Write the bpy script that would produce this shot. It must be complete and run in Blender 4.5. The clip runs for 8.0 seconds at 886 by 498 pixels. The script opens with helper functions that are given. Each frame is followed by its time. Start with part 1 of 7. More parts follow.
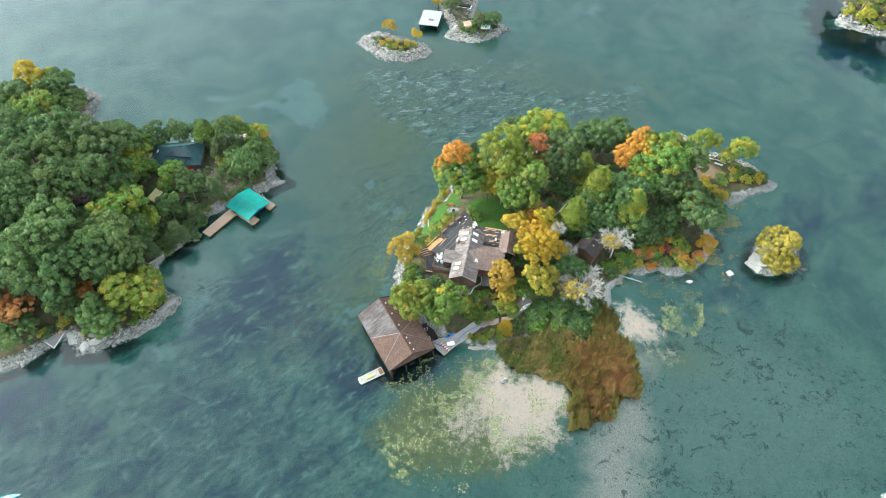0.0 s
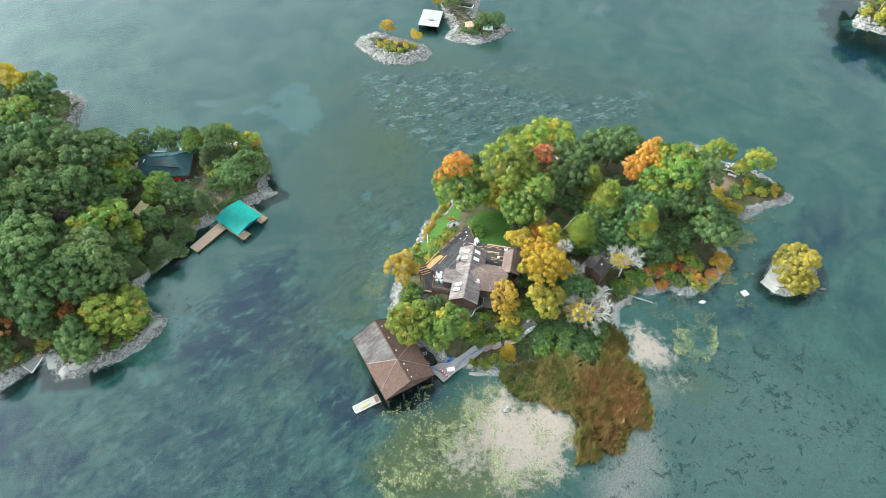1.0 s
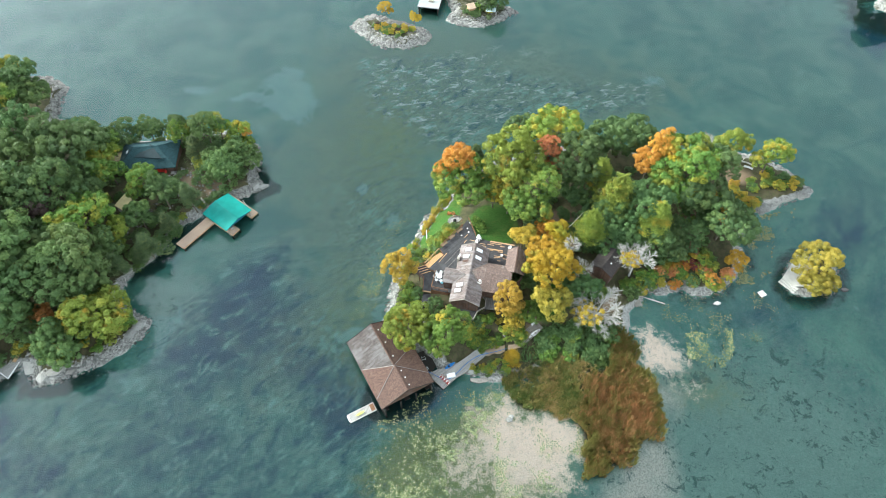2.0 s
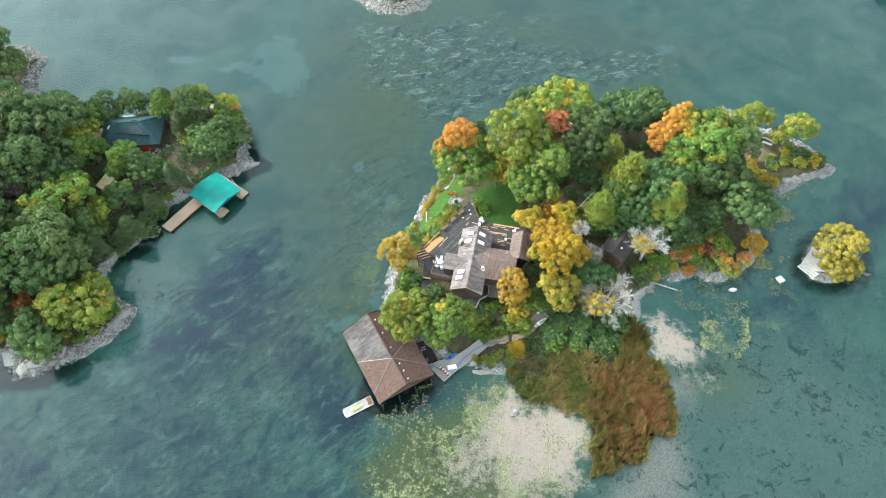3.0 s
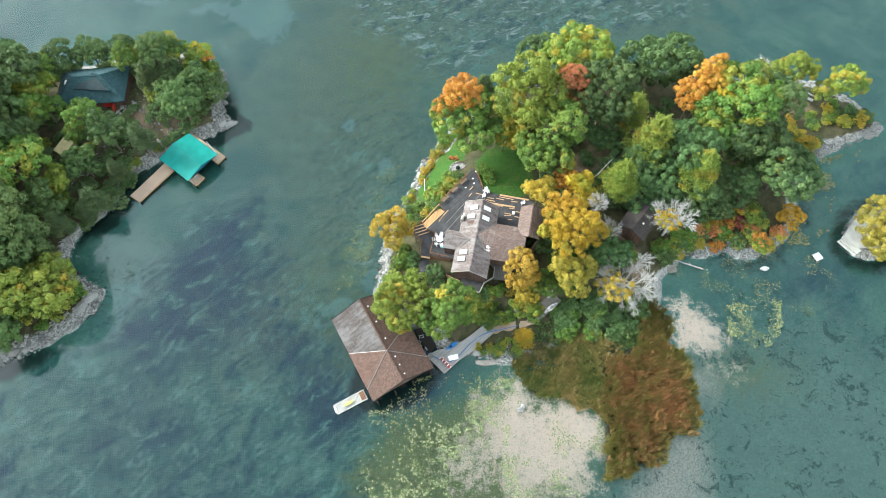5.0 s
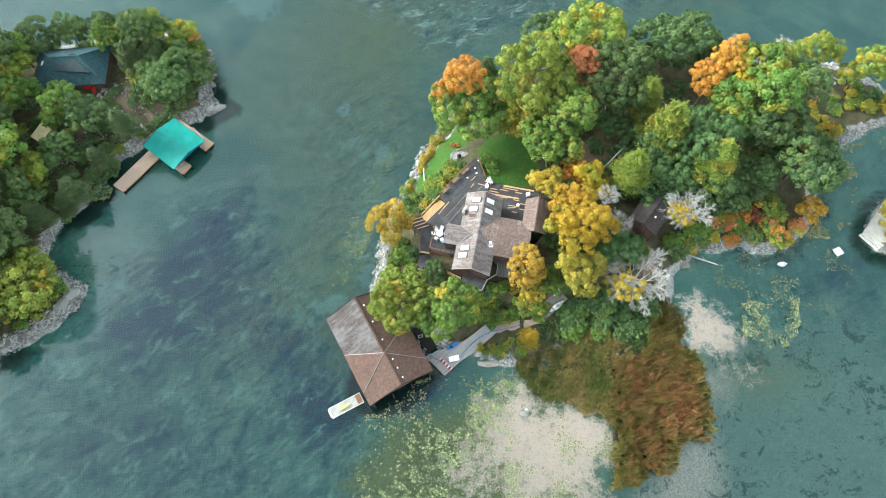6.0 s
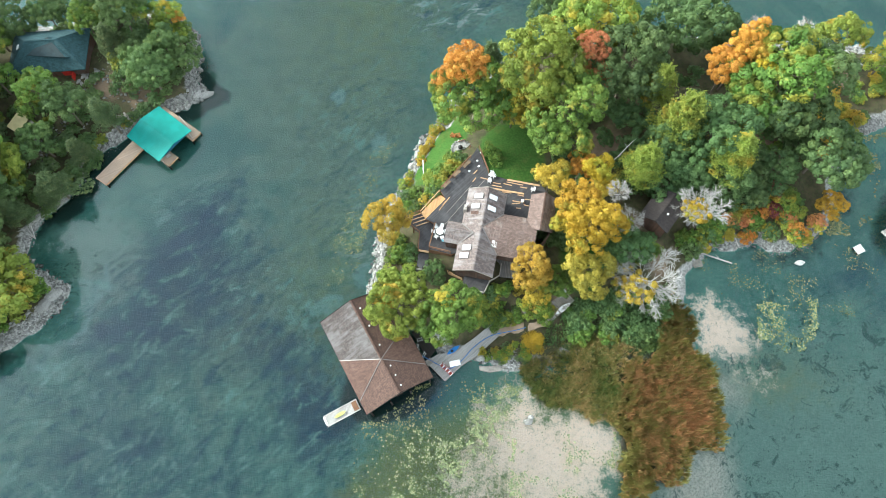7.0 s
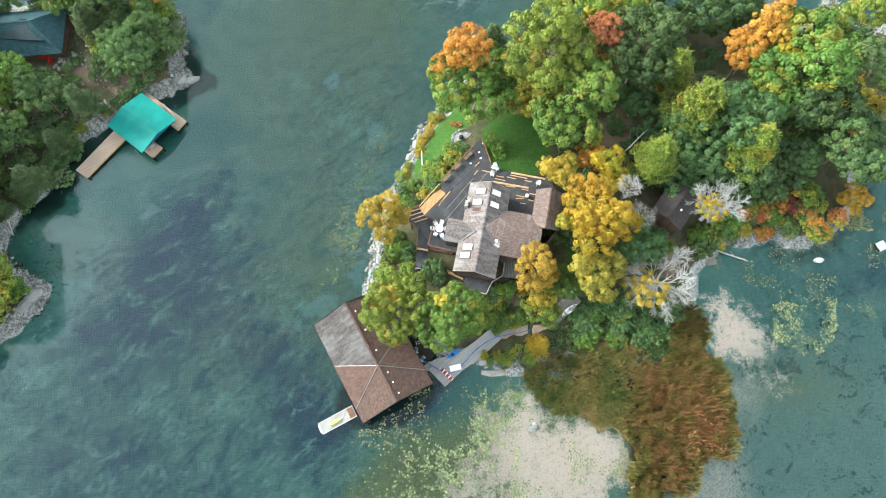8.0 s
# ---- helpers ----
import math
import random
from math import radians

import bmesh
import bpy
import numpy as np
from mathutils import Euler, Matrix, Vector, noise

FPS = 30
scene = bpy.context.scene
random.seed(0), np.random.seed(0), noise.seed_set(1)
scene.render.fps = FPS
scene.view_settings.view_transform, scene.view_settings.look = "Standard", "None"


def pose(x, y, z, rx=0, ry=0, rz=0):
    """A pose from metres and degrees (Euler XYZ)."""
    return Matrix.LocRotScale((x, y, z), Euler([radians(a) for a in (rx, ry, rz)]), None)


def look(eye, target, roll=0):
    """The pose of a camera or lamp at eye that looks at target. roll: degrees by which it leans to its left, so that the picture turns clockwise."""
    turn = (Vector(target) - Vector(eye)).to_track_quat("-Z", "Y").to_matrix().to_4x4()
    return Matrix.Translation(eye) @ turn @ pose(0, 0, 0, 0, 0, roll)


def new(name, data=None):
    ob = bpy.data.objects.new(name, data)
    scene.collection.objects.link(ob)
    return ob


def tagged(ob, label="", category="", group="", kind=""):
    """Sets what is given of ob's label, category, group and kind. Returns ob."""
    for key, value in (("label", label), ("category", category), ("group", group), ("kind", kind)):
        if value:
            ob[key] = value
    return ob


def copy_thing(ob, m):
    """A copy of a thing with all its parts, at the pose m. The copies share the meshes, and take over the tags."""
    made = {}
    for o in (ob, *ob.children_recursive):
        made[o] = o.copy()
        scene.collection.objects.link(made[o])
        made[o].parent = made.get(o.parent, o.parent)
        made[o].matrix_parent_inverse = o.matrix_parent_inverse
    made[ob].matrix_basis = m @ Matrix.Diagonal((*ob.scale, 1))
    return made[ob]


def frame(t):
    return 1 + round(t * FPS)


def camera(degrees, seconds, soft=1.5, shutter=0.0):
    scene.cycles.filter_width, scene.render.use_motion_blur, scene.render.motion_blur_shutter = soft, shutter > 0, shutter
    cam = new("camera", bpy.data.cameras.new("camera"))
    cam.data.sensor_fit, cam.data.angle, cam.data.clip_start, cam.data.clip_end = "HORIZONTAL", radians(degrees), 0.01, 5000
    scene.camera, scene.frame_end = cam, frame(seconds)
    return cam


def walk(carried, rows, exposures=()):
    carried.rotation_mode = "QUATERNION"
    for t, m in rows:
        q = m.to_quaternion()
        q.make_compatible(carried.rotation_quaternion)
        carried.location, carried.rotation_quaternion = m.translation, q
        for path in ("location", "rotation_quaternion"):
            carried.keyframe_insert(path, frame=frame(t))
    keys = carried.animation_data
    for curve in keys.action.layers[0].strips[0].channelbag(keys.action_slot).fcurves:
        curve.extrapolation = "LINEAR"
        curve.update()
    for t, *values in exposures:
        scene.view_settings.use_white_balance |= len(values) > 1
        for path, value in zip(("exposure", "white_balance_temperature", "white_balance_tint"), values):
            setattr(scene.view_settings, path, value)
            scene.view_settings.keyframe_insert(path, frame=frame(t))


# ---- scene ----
cam = camera(70.7, 8.0, soft=0.6)
PATH = [
    (0, (-0.022, -1.193, 118.665), (-0.031, 0.024, 117.078), -0.0),
    (0.5, (-0.045, 3.596, 117.757), (-0.053, 4.799, 116.159), 0.1),
    (1, (0.004, 7.935, 116.381), (-0.006, 9.13, 114.777), 0.1),
    (2.5, (0.128, 18.242, 109.803), (0.115, 19.354, 108.14), -0.0),
    (3, (0.089, 21.869, 108.072), (0.075, 22.93, 106.377), -0.1),
    (3.5, (0.095, 25.321, 106.292), (0.08, 26.335, 104.568), -0.2),
    (4, (0.131, 28.769, 104.55), (0.114, 29.733, 102.798), -0.2),
    (4.5, (0.14, 32.102, 102.9), (0.124, 33.016, 101.121), -0.4),
    (6, (-0.08, 40.776, 97.375), (-0.094, 41.568, 95.539), -0.3),
    (6.5, (-0.054, 43.759, 95.785), (-0.07, 44.509, 93.931), -0.5),
    (7, (-0.163, 46.578, 94.113), (-0.177, 47.288, 92.244), -0.4),
    (7.5, (-0.184, 49.239, 92.338), (-0.198, 49.91, 90.454), -0.5),
    (8, (-0.133, 52.148, 90.675), (-0.148, 52.77, 88.774), -0.7),
]
walk(cam, [(t, look(eye, target, roll)) for t, eye, target, roll in PATH], [(0.0, 2.03, 6050, -1), (8.0, 2.03, 6050, -1)])

# ---- light ----
SUN_AZ, SUN_EL = radians(-72), radians(31)
world = bpy.data.worlds.new("world")
scene.world = world
world.use_nodes = True
_wt = world.node_tree
_bg = _wt.nodes["Background"]
_sky = _wt.nodes.new("ShaderNodeTexSky")
_sky.sky_type = "NISHITA"
_sky.sun_disc = False
_sky.sun_elevation, _sky.sun_rotation = SUN_EL, SUN_AZ
_sky.dust_density, _sky.air_density = 1.5, 1.0
_hsv = _wt.nodes.new("ShaderNodeHueSaturation")
_hsv.inputs["Saturation"].default_value = 0.25
_wt.links.new(_sky.outputs[0], _hsv.inputs["Color"])
_wt.links.new(_hsv.outputs[0], _bg.inputs[0])
_bg.inputs[1].default_value = 0.147
sun_data = bpy.data.lights.new("sun", "SUN")
sun_data.energy, sun_data.angle, sun_data.color = 1.5, radians(16), (1.0, 0.95, 0.87)
sun = new("sun", sun_data)
_d = Vector((math.sin(SUN_AZ) * math.cos(SUN_EL), math.cos(SUN_AZ) * math.cos(SUN_EL), math.sin(SUN_EL)))
sun.matrix_world = look(_d * 300, (0, 0, 0))


# ---- node helpers ----
class Mat:
    """A node material, built up by short calls."""

    def __init__(self, name):
        self.m = bpy.data.materials.new(name)
        self.m.use_nodes = True
        self.t = self.m.node_tree
        self.b = self.t.nodes["Principled BSDF"]
        self.out = self.t.nodes["Material Output"]

    def n(self, kind, **sockets):
        node = self.t.nodes.new("ShaderNode" + kind)
        for k, v in sockets.items():
            self.put(node.inputs[k.replace("_", " ")], v)
        return node

    def put(self, socket, v):
        if isinstance(v, bpy.types.NodeSocket):
            self.t.links.new(v, socket)
        elif isinstance(v, tuple) and len(v) == 3 and len(socket.default_value) == 4:
            socket.default_value = (*v, 1)
        else:
            socket.default_value = v

    def coords(self, which="Object"):
        return self.n("TexCoord").outputs[which]

    def place(self):
        return self.n("NewGeometry").outputs["Position"]

    def noise(self, vec, scale, detail=4.0, rough=0.55, distort=0.0):
        return self.n("TexNoise", Vector=vec, Scale=scale, Detail=detail, Roughness=rough, Distortion=distort).outputs["Fac"]

    def scaled(self, vec, sx, sy, sz, rot=(0, 0, 0)):
        if any(rot):
            vec = self.n("Mapping", Vector=vec, Rotation=rot).outputs[0]
        return self.n("Mapping", Vector=vec, Scale=(sx, sy, sz)).outputs[0]

    def ramp(self, fac, lo, hi, a=0.0, b=1.0):
        node = self.n("MapRange", Value=fac)
        node.interpolation_type = "SMOOTHSTEP"
        for k, v in zip(("From Min", "From Max", "To Min", "To Max"), (lo, hi, a, b)):
            node.inputs[k].default_value = v
        return node.outputs[0]

    def mix(self, fac, a, b, how="MIX"):
        node = self.t.nodes.new("ShaderNodeMix")
        node.data_type, node.blend_type = "RGBA", how
        self.put(node.inputs[0], fac)
        self.put(node.inputs[6], a)
        self.put(node.inputs[7], b)
        return node.outputs[2]

    def math(self, op, a, b=0.0):
        node = self.t.nodes.new("ShaderNodeMath")
        node.operation = op
        self.put(node.inputs[0], a)
        self.put(node.inputs[1], b)
        return node.outputs[0]

    def attr(self, name, channel=None):
        node = self.t.nodes.new("ShaderNodeAttribute")
        node.attribute_name = name
        if channel is None:
            return node.outputs["Fac"]
        return self.n("SeparateColor", Color=node.outputs["Color"]).outputs[channel]

    def bump(self, height, strength=0.5, dist=0.05):
        return self.n("Bump", Height=height, Strength=strength, Distance=dist).outputs[0]

    def done(self, color, rough=0.8, metal=0.0, normal=None, spec=0.3):
        self.put(self.b.inputs["Base Color"], color)
        self.put(self.b.inputs["Roughness"], rough)
        self.put(self.b.inputs["Metallic"], metal)
        self.put(self.b.inputs["Specular IOR Level"], spec)
        if normal is not None:
            self.put(self.b.inputs["Normal"], normal)
        return self.m


def simple(name, color, rough=0.7, metal=0.0, scale=3.0, vary=0.25, grain=25.0, bump=0.25, spec=0.3):
    """A plain surface with blotches, fine grain and a little relief."""
    k = Mat(name)
    p = k.coords()
    big, fine = k.noise(p, scale, 3), k.noise(p, grain, 4, 0.65)
    dark = tuple(c * (1 - vary) for c in color)
    lite = tuple(min(1.0, c * (1 + vary * 0.6)) for c in color)
    col = k.mix(k.ramp(big, 0.3, 0.7), dark, lite)
    col = k.mix(k.ramp(fine, 0.3, 0.75, 0.0, 0.45), col, tuple(c * (1 - 1.3 * vary) for c in color))
    return k.done(col, rough, metal, k.bump(fine, bump, 0.02), spec)


def leaf_material(name, a, b, c, turn=None):
    """Leaves: tone by clump and by leaf, some light coming through."""
    k = Mat(name)
    tone = k.attr("tone")
    own = k.n("ObjectInfo").outputs["Random"]
    col = k.mix(k.ramp(tone, 0.1, 0.6), a, b)
    col = k.mix(k.ramp(tone, 0.62, 0.98), col, c)
    if turn:
        col = k.mix(k.math("MULTIPLY", k.ramp(k.math("ADD", k.noise(k.place(), 0.3, 3, 0.6), k.math("MULTIPLY", own, 0.1)), 0.58, 0.7), k.ramp(tone, 0.15, 0.6, 0.25, 0.85)), col, turn)
    hs = k.n("HueSaturation", Color=col)
    k.put(hs.inputs["Hue"], k.math("ADD", k.math("MULTIPLY", own, 0.03), 0.485))
    k.put(hs.inputs["Value"], k.math("ADD", k.math("MULTIPLY", own, 0.24), 1.0))
    spot = k.noise(k.place(), 4.5, 3, 0.7)
    col = k.mix(k.ramp(spot, 0.35, 0.65), hs.outputs[0], k.mix(0.15, hs.outputs[0], (0.0, 0.0, 0.0)))
    k.put(k.b.inputs["Base Color"], col)
    k.put(k.b.inputs["Roughness"], 0.6)
    k.put(k.b.inputs["Specular IOR Level"], 0.25)
    tr = k.n("BsdfTranslucent", Color=col)
    mx = k.n("MixShader", Fac=0.32)
    k.t.links.new(k.b.outputs[0], mx.inputs[1])
    k.t.links.new(tr.outputs[0], mx.inputs[2])
    k.t.links.new(mx.outputs[0], k.out.inputs[0])
    return k.m


LEAF = {
    "green": leaf_material("leaf_green", (0.082, 0.145, 0.031), (0.14, 0.228, 0.044), (0.255, 0.31, 0.06), turn=(0.34, 0.29, 0.045)),
    "dark": leaf_material("leaf_dark_green", (0.064, 0.115, 0.045), (0.105, 0.168, 0.058), (0.165, 0.225, 0.07)),
    "lime": leaf_material("leaf_yellow_green", (0.145, 0.2, 0.036), (0.225, 0.285, 0.05), (0.36, 0.37, 0.066), turn=(0.45, 0.31, 0.045)),
    "yellow": leaf_material("leaf_yellow", (0.31, 0.22, 0.024), (0.45, 0.31, 0.03), (0.56, 0.39, 0.05), turn=(0.28, 0.28, 0.04)),
    "amber": leaf_material("leaf_amber", (0.29, 0.24, 0.04), (0.47, 0.345, 0.05), (0.6, 0.42, 0.065), turn=(0.2, 0.25, 0.045)),
    "orange": leaf_material("leaf_orange", (0.42, 0.2, 0.04), (0.55, 0.27, 0.05), (0.62, 0.35, 0.06), turn=(0.46, 0.3, 0.05)),
    "red": leaf_material("leaf_red", (0.38, 0.16, 0.06), (0.52, 0.24, 0.09), (0.58, 0.32, 0.1)),
    "olive": leaf_material("leaf_olive", (0.2, 0.19, 0.035), (0.36, 0.31, 0.05), (0.5, 0.4, 0.07)),
    "pine": leaf_material("leaf_pine", (0.09, 0.13, 0.06), (0.14, 0.19, 0.08), (0.22, 0.25, 0.1)),
    "cool": leaf_material("leaf_cool_green", (0.082, 0.138, 0.053), (0.13, 0.2, 0.066), (0.2, 0.265, 0.084)),
    "wine": leaf_material("leaf_wine_red", (0.15, 0.05, 0.04), (0.22, 0.075, 0.055), (0.3, 0.11, 0.065)),
    "maroon": leaf_material("leaf_maroon", (0.05, 0.035, 0.035), (0.075, 0.05, 0.045), (0.1, 0.07, 0.05)),
}
bark = simple("bark", (0.16, 0.13, 0.1), 0.9, scale=2, grain=18, bump=0.6)
pale_bark = simple("pale_bark", (0.5, 0.48, 0.45), 0.9, scale=2, grain=18)
rock_mat = Mat("rock")
_p = rock_mat.coords()
_o = rock_mat.n("ObjectInfo").outputs["Random"]
_i = rock_mat.n("NewGeometry").outputs["Random Per Island"]
_c = rock_mat.mix(rock_mat.math("FRACT", rock_mat.math("ADD", _o, _i)), (0.125, 0.122, 0.115), (0.37, 0.36, 0.335))
_f = rock_mat.noise(_p, 6, 6, 0.65)
_c = rock_mat.mix(rock_mat.ramp(_f, 0.4, 0.7, 0, 0.6), _c, (0.13, 0.125, 0.115))
rock_mat = rock_mat.done(_c, 0.9, 0, rock_mat.bump(_f, 0.6, 0.08))


# ---- numbers and outlines ----
def hash2(ix, iy, seed):
    h = np.sin(ix * 127.1 + iy * 311.7 + seed * 74.7) * 43758.5453
    return h - np.floor(h)


def lattice(x, y, size, seed=0):
    """Smooth value noise, 0 to 1."""
    u, v = x / size, y / size
    iu, iv = np.floor(u), np.floor(v)
    fu, fv = u - iu, v - iv
    fu, fv = fu * fu * (3 - 2 * fu), fv * fv * (3 - 2 * fv)
    a = hash2(iu, iv, seed) * (1 - fu) + hash2(iu + 1, iv, seed) * fu
    b = hash2(iu, iv + 1, seed) * (1 - fu) + hash2(iu + 1, iv + 1, seed) * fu
    return a * (1 - fv) + b * fv


def fractal(x, y, size, seed=0, octaves=3):
    total, amp, norm = 0, 1.0, 0.0
    for k in range(octaves):
        total = total + amp * lattice(x, y, size / 2 ** k, seed + k)
        norm += amp
        amp *= 0.5
    return total / norm


def inside_distance(x, y, poly):
    """Distance to an outline: positive inside, negative outside."""
    best = np.full(x.shape, 1e9)
    odd = np.zeros(x.shape, bool)
    for (ax, ay), (bx, by) in zip(poly, poly[1:] + poly[:1]):
        dx, dy = bx - ax, by - ay
        t = np.clip(((x - ax) * dx + (y - ay) * dy) / (dx * dx + dy * dy + 1e-9), 0, 1)
        best = np.minimum(best, (x - ax - t * dx) ** 2 + (y - ay - t * dy) ** 2)
        cross = ((ay > y) != (by > y)) & (x < (bx - ax) * (y - ay) / ((by - ay) or 1e-9) + ax)
        odd ^= cross
    return np.where(odd, 1, -1) * np.sqrt(best)


def step(a, lo, hi):
    t = np.clip((a - lo) / (hi - lo), 0, 1)
    return t * t * (3 - 2 * t)


def patch(x, y, cx, cy, rx, ry, turn=0.0):
    """A soft oval patch, 1 in the middle and 0 at its rim."""
    c, s = math.cos(radians(turn)), math.sin(radians(turn))
    u, v = ((x - cx) * c + (y - cy) * s) / rx, (-(x - cx) * s + (y - cy) * c) / ry
    return np.clip(1 - np.sqrt(u * u + v * v), 0, 1)


MAIN = [(0.8, 110.1), (-4.6, 102.7), (-7.1, 95.9), (-10.3, 88.1), (-11.3, 83.1), (-12.2, 78.4), (-12.0, 73.5), (-6.0, 69.5), (-1.5, 66.0), (5.0, 63.6), (11.1, 62.9), (17.9, 64.5), (25.1, 68.0), (32.6, 70.0), (36.8, 74.0), (38.6, 79.5), (41.4, 82.4), (49.0, 84.0), (52.5, 82.0), (57.3, 83.0), (61.2, 86.5), (64.5, 91.2), (65.7, 97.3), (69.2, 103.6), (78.1, 107.4), (84.2, 109.6), (85.6, 112.4), (83.5, 115.8), (80.7, 119.0), (76.3, 122.2), (65.2, 123.9), (48.3, 124.0), (43.2, 125.0), (36.4, 126.1), (29.3, 125.2), (12.1, 120.0), (6.8, 117.6)]
WEST = [(-92.5, 56.9), (-88.5, 58.6), (-85.4, 61.3), (-82.0, 65.0), (-80.0, 64.4), (-78.1, 60.9), (-73.1, 62.0), (-66.9, 65.5), (-62.0, 69.8), (-59.7, 72.7), (-60.0, 75.3), (-64.3, 78.0), (-68.0, 81.1), (-67.4, 84.3), (-65.7, 87.7), (-62.5, 91.1), (-60.8, 96.4), (-57.9, 100.5), (-54.6, 104.2), (-49.4, 107.2), (-46.6, 108.8), (-42.9, 111.2), (-45.7, 113.9), (-45.4, 118.0), (-46.8, 124.1), (-50.0, 127.7), (-55.1, 129.5), (-61.2, 128.5), (-68.7, 127.3), (-76.2, 126.1), (-86.4, 124.8), (-100.6, 133.8), (-101.3, 141.2), (-101.9, 145.2), (-108.0, 149.6), (-118.6, 150.9), (-132.7, 148.1), (-210.0, 140.0), (-230.0, 60.0), (-150.0, 40.0), (-108.0, 50.0)]
ISLET_A = [(-28.5, 173.0), (-26.8, 177.0), (-22.4, 179.3), (-16.7, 177.1), (-11.1, 174.0), (-6.5, 172.2), (-5.0, 168.6), (-6.9, 165.1), (-13.3, 162.7), (-19.5, 163.8), (-23.3, 167.0)]
ISLET_B = [(-0.6, 176.6), (1.6, 181.0), (-1.2, 186.0), (-2.0, 192.6), (-4.5, 199.0), (-6.0, 208.0), (0.0, 216.0), (8.0, 212.0), (11.0, 204.0), (10.4, 197.2), (9.2, 189.3), (11.0, 184.3), (17.5, 183.7), (21.0, 180.5), (17.2, 177.3), (9.7, 173.3), (3.4, 174.1)]
NORTHEAST = [(135.0, 195.3), (131.4, 188.5), (130.7, 182.6), (136.3, 180.4), (141.6, 177.3), (165.0, 170.0), (210.0, 180.0), (205.0, 230.0), (150.0, 225.0)]
WILLOW = [(70.8, 85.6), (72.9, 89.5), (76.6, 93.0), (82.5, 93.5), (84.5, 91.0), (83.2, 86.0), (79.8, 83.0), (72.6, 83.2)]
REEDBED = [(11.0, 62.6), (12.0, 57.0), (16.6, 55.9), (20.3, 57.7), (23.6, 53.7), (23.5, 46.2), (27.0, 43.8), (33.9, 47.6), (39.4, 53.0), (40.0, 60.1), (37.9, 66.9), (37.4, 73.1), (31.8, 72.1), (23.6, 67.0), (17.2, 64.4)]
SOUTHEAST = [(80.5, 33.5), (86.0, 36.0), (96.0, 30.0), (92.0, 18.0), (82.0, 24.0)]


def land_distance(x, y):
    wx = x + (lattice(x, y, 3.0, 5) - 0.5) * 1.6 + (lattice(x, y, 1.1, 7) - 0.5) * 0.7
    wy = y + (lattice(x, y, 3.0, 11) - 0.5) * 1.6 + (lattice(x, y, 1.1, 13) - 0.5) * 0.7
    ds = [inside_distance(wx, wy, p) for p in (MAIN, WEST, ISLET_A, ISLET_B, NORTHEAST, WILLOW, SOUTHEAST)]
    return ds


def height(x, y):
    """Ground and lake bed, in metres over the water."""
    d_main, d_west, d_a, d_b, d_ne, d_w, d_se = land_distance(x, y)
    d = np.maximum.reduce([d_main, d_west, d_a, d_b, d_ne, d_w, d_se])
    top = np.full(x.shape, 1.3)
    top = np.where(d_main > -2, 2.6, top)
    rise = np.maximum(step(-np.hypot((x - 4) / 12.0, (y - 88) / 14.0), -1.25, -0.55) * 1.5, 0)
    land = 0.12 + 1.0 * step(d, 0, 3.0) + 1.6 * step(d, 2.5, 11.0) * (d_main + d_west > d_a) * np.where((d_main > 0) | (d_west > 0) | (d_ne > 0), 1, 0)
    land = land + rise * step(d_main, 1.0, 6.0)
    land = land + 2.5 * step(d_west, 10, 40)
    land = np.where(d_w > 0, 0.1 + 0.5 * step(d, 0, 2), land)
    land = land + (fractal(x, y, 4.0, 3) - 0.5) * 0.5 * step(d, 0.5, 3)
    t = np.clip(((x - 0.0) * 8.0 + (y - 63.2) * 6.2) / 102.4, 0, 1)
    bench = np.hypot(x - 8.0 * t, y - 63.2 - 6.2 * t)
    land = np.where(bench < 4.0, np.minimum(land, 0.3 + 0.8 * step(bench, 1.6, 4.0)), land)
    d_reed = inside_distance(x, y, REEDBED)
    depth = 0.1 + 0.5 * step(-d, 0, 3) + 1.6 * step(-d, 3, 25)
    depth = depth * (1 - 0.75 * step(d_reed, -8, 1))
    depth = depth + (fractal(x, y, 9.0, 21) - 0.5) * 0.35 * step(-d, 1, 6)
    return np.where(d > 0, land, -np.maximum(depth, 0.06)), ds_pack(d_main, d_west, d_a, d_b, d_ne, d_w, d_se, d, d_reed)


def ds_pack(*a):
    return a


def ground_z(x, y):
    return float(height(np.array([float(x)]), np.array([float(y)]))[0][0])


def spread(lo, hi, fine_lo, fine_hi, fine, growth=1.25):
    """Grid lines, fine in the middle and ever wider outwards."""
    mid = list(np.arange(fine_lo, fine_hi + fine / 2, fine))
    left, gap, v = [], fine, fine_lo
    while v > lo:
        gap *= growth
        v -= gap
        left.append(v)
    right, gap, v = [], fine, mid[-1]
    while v < hi:
        gap *= growth
        v += gap
        right.append(v)
    return np.array(left[::-1] + mid + right)


def grid_mesh(name, xs, ys, zs):
    nx, ny = len(xs), len(ys)
    gx, gy = np.meshgrid(xs, ys)
    co = np.stack([gx.ravel(), gy.ravel(), zs.ravel()], 1)
    i = (np.arange(ny - 1)[:, None] * nx + np.arange(nx - 1)[None, :]).ravel()
    faces = np.stack([i, i + 1, i + nx + 1, i + nx], 1)
    me = bpy.data.meshes.new(name)
    me.vertices.add(len(co))
    me.vertices.foreach_set("co", co.ravel())
    me.loops.add(faces.size)
    me.loops.foreach_set("vertex_index", faces.ravel())
    me.polygons.add(len(faces))
    me.polygons.foreach_set("loop_start", np.arange(len(faces)) * 4)
    me.polygons.foreach_set("loop_total", np.full(len(faces), 4))
    me.polygons.foreach_set("use_smooth", np.ones(len(faces), bool))
    me.update(calc_edges=True)
    return me


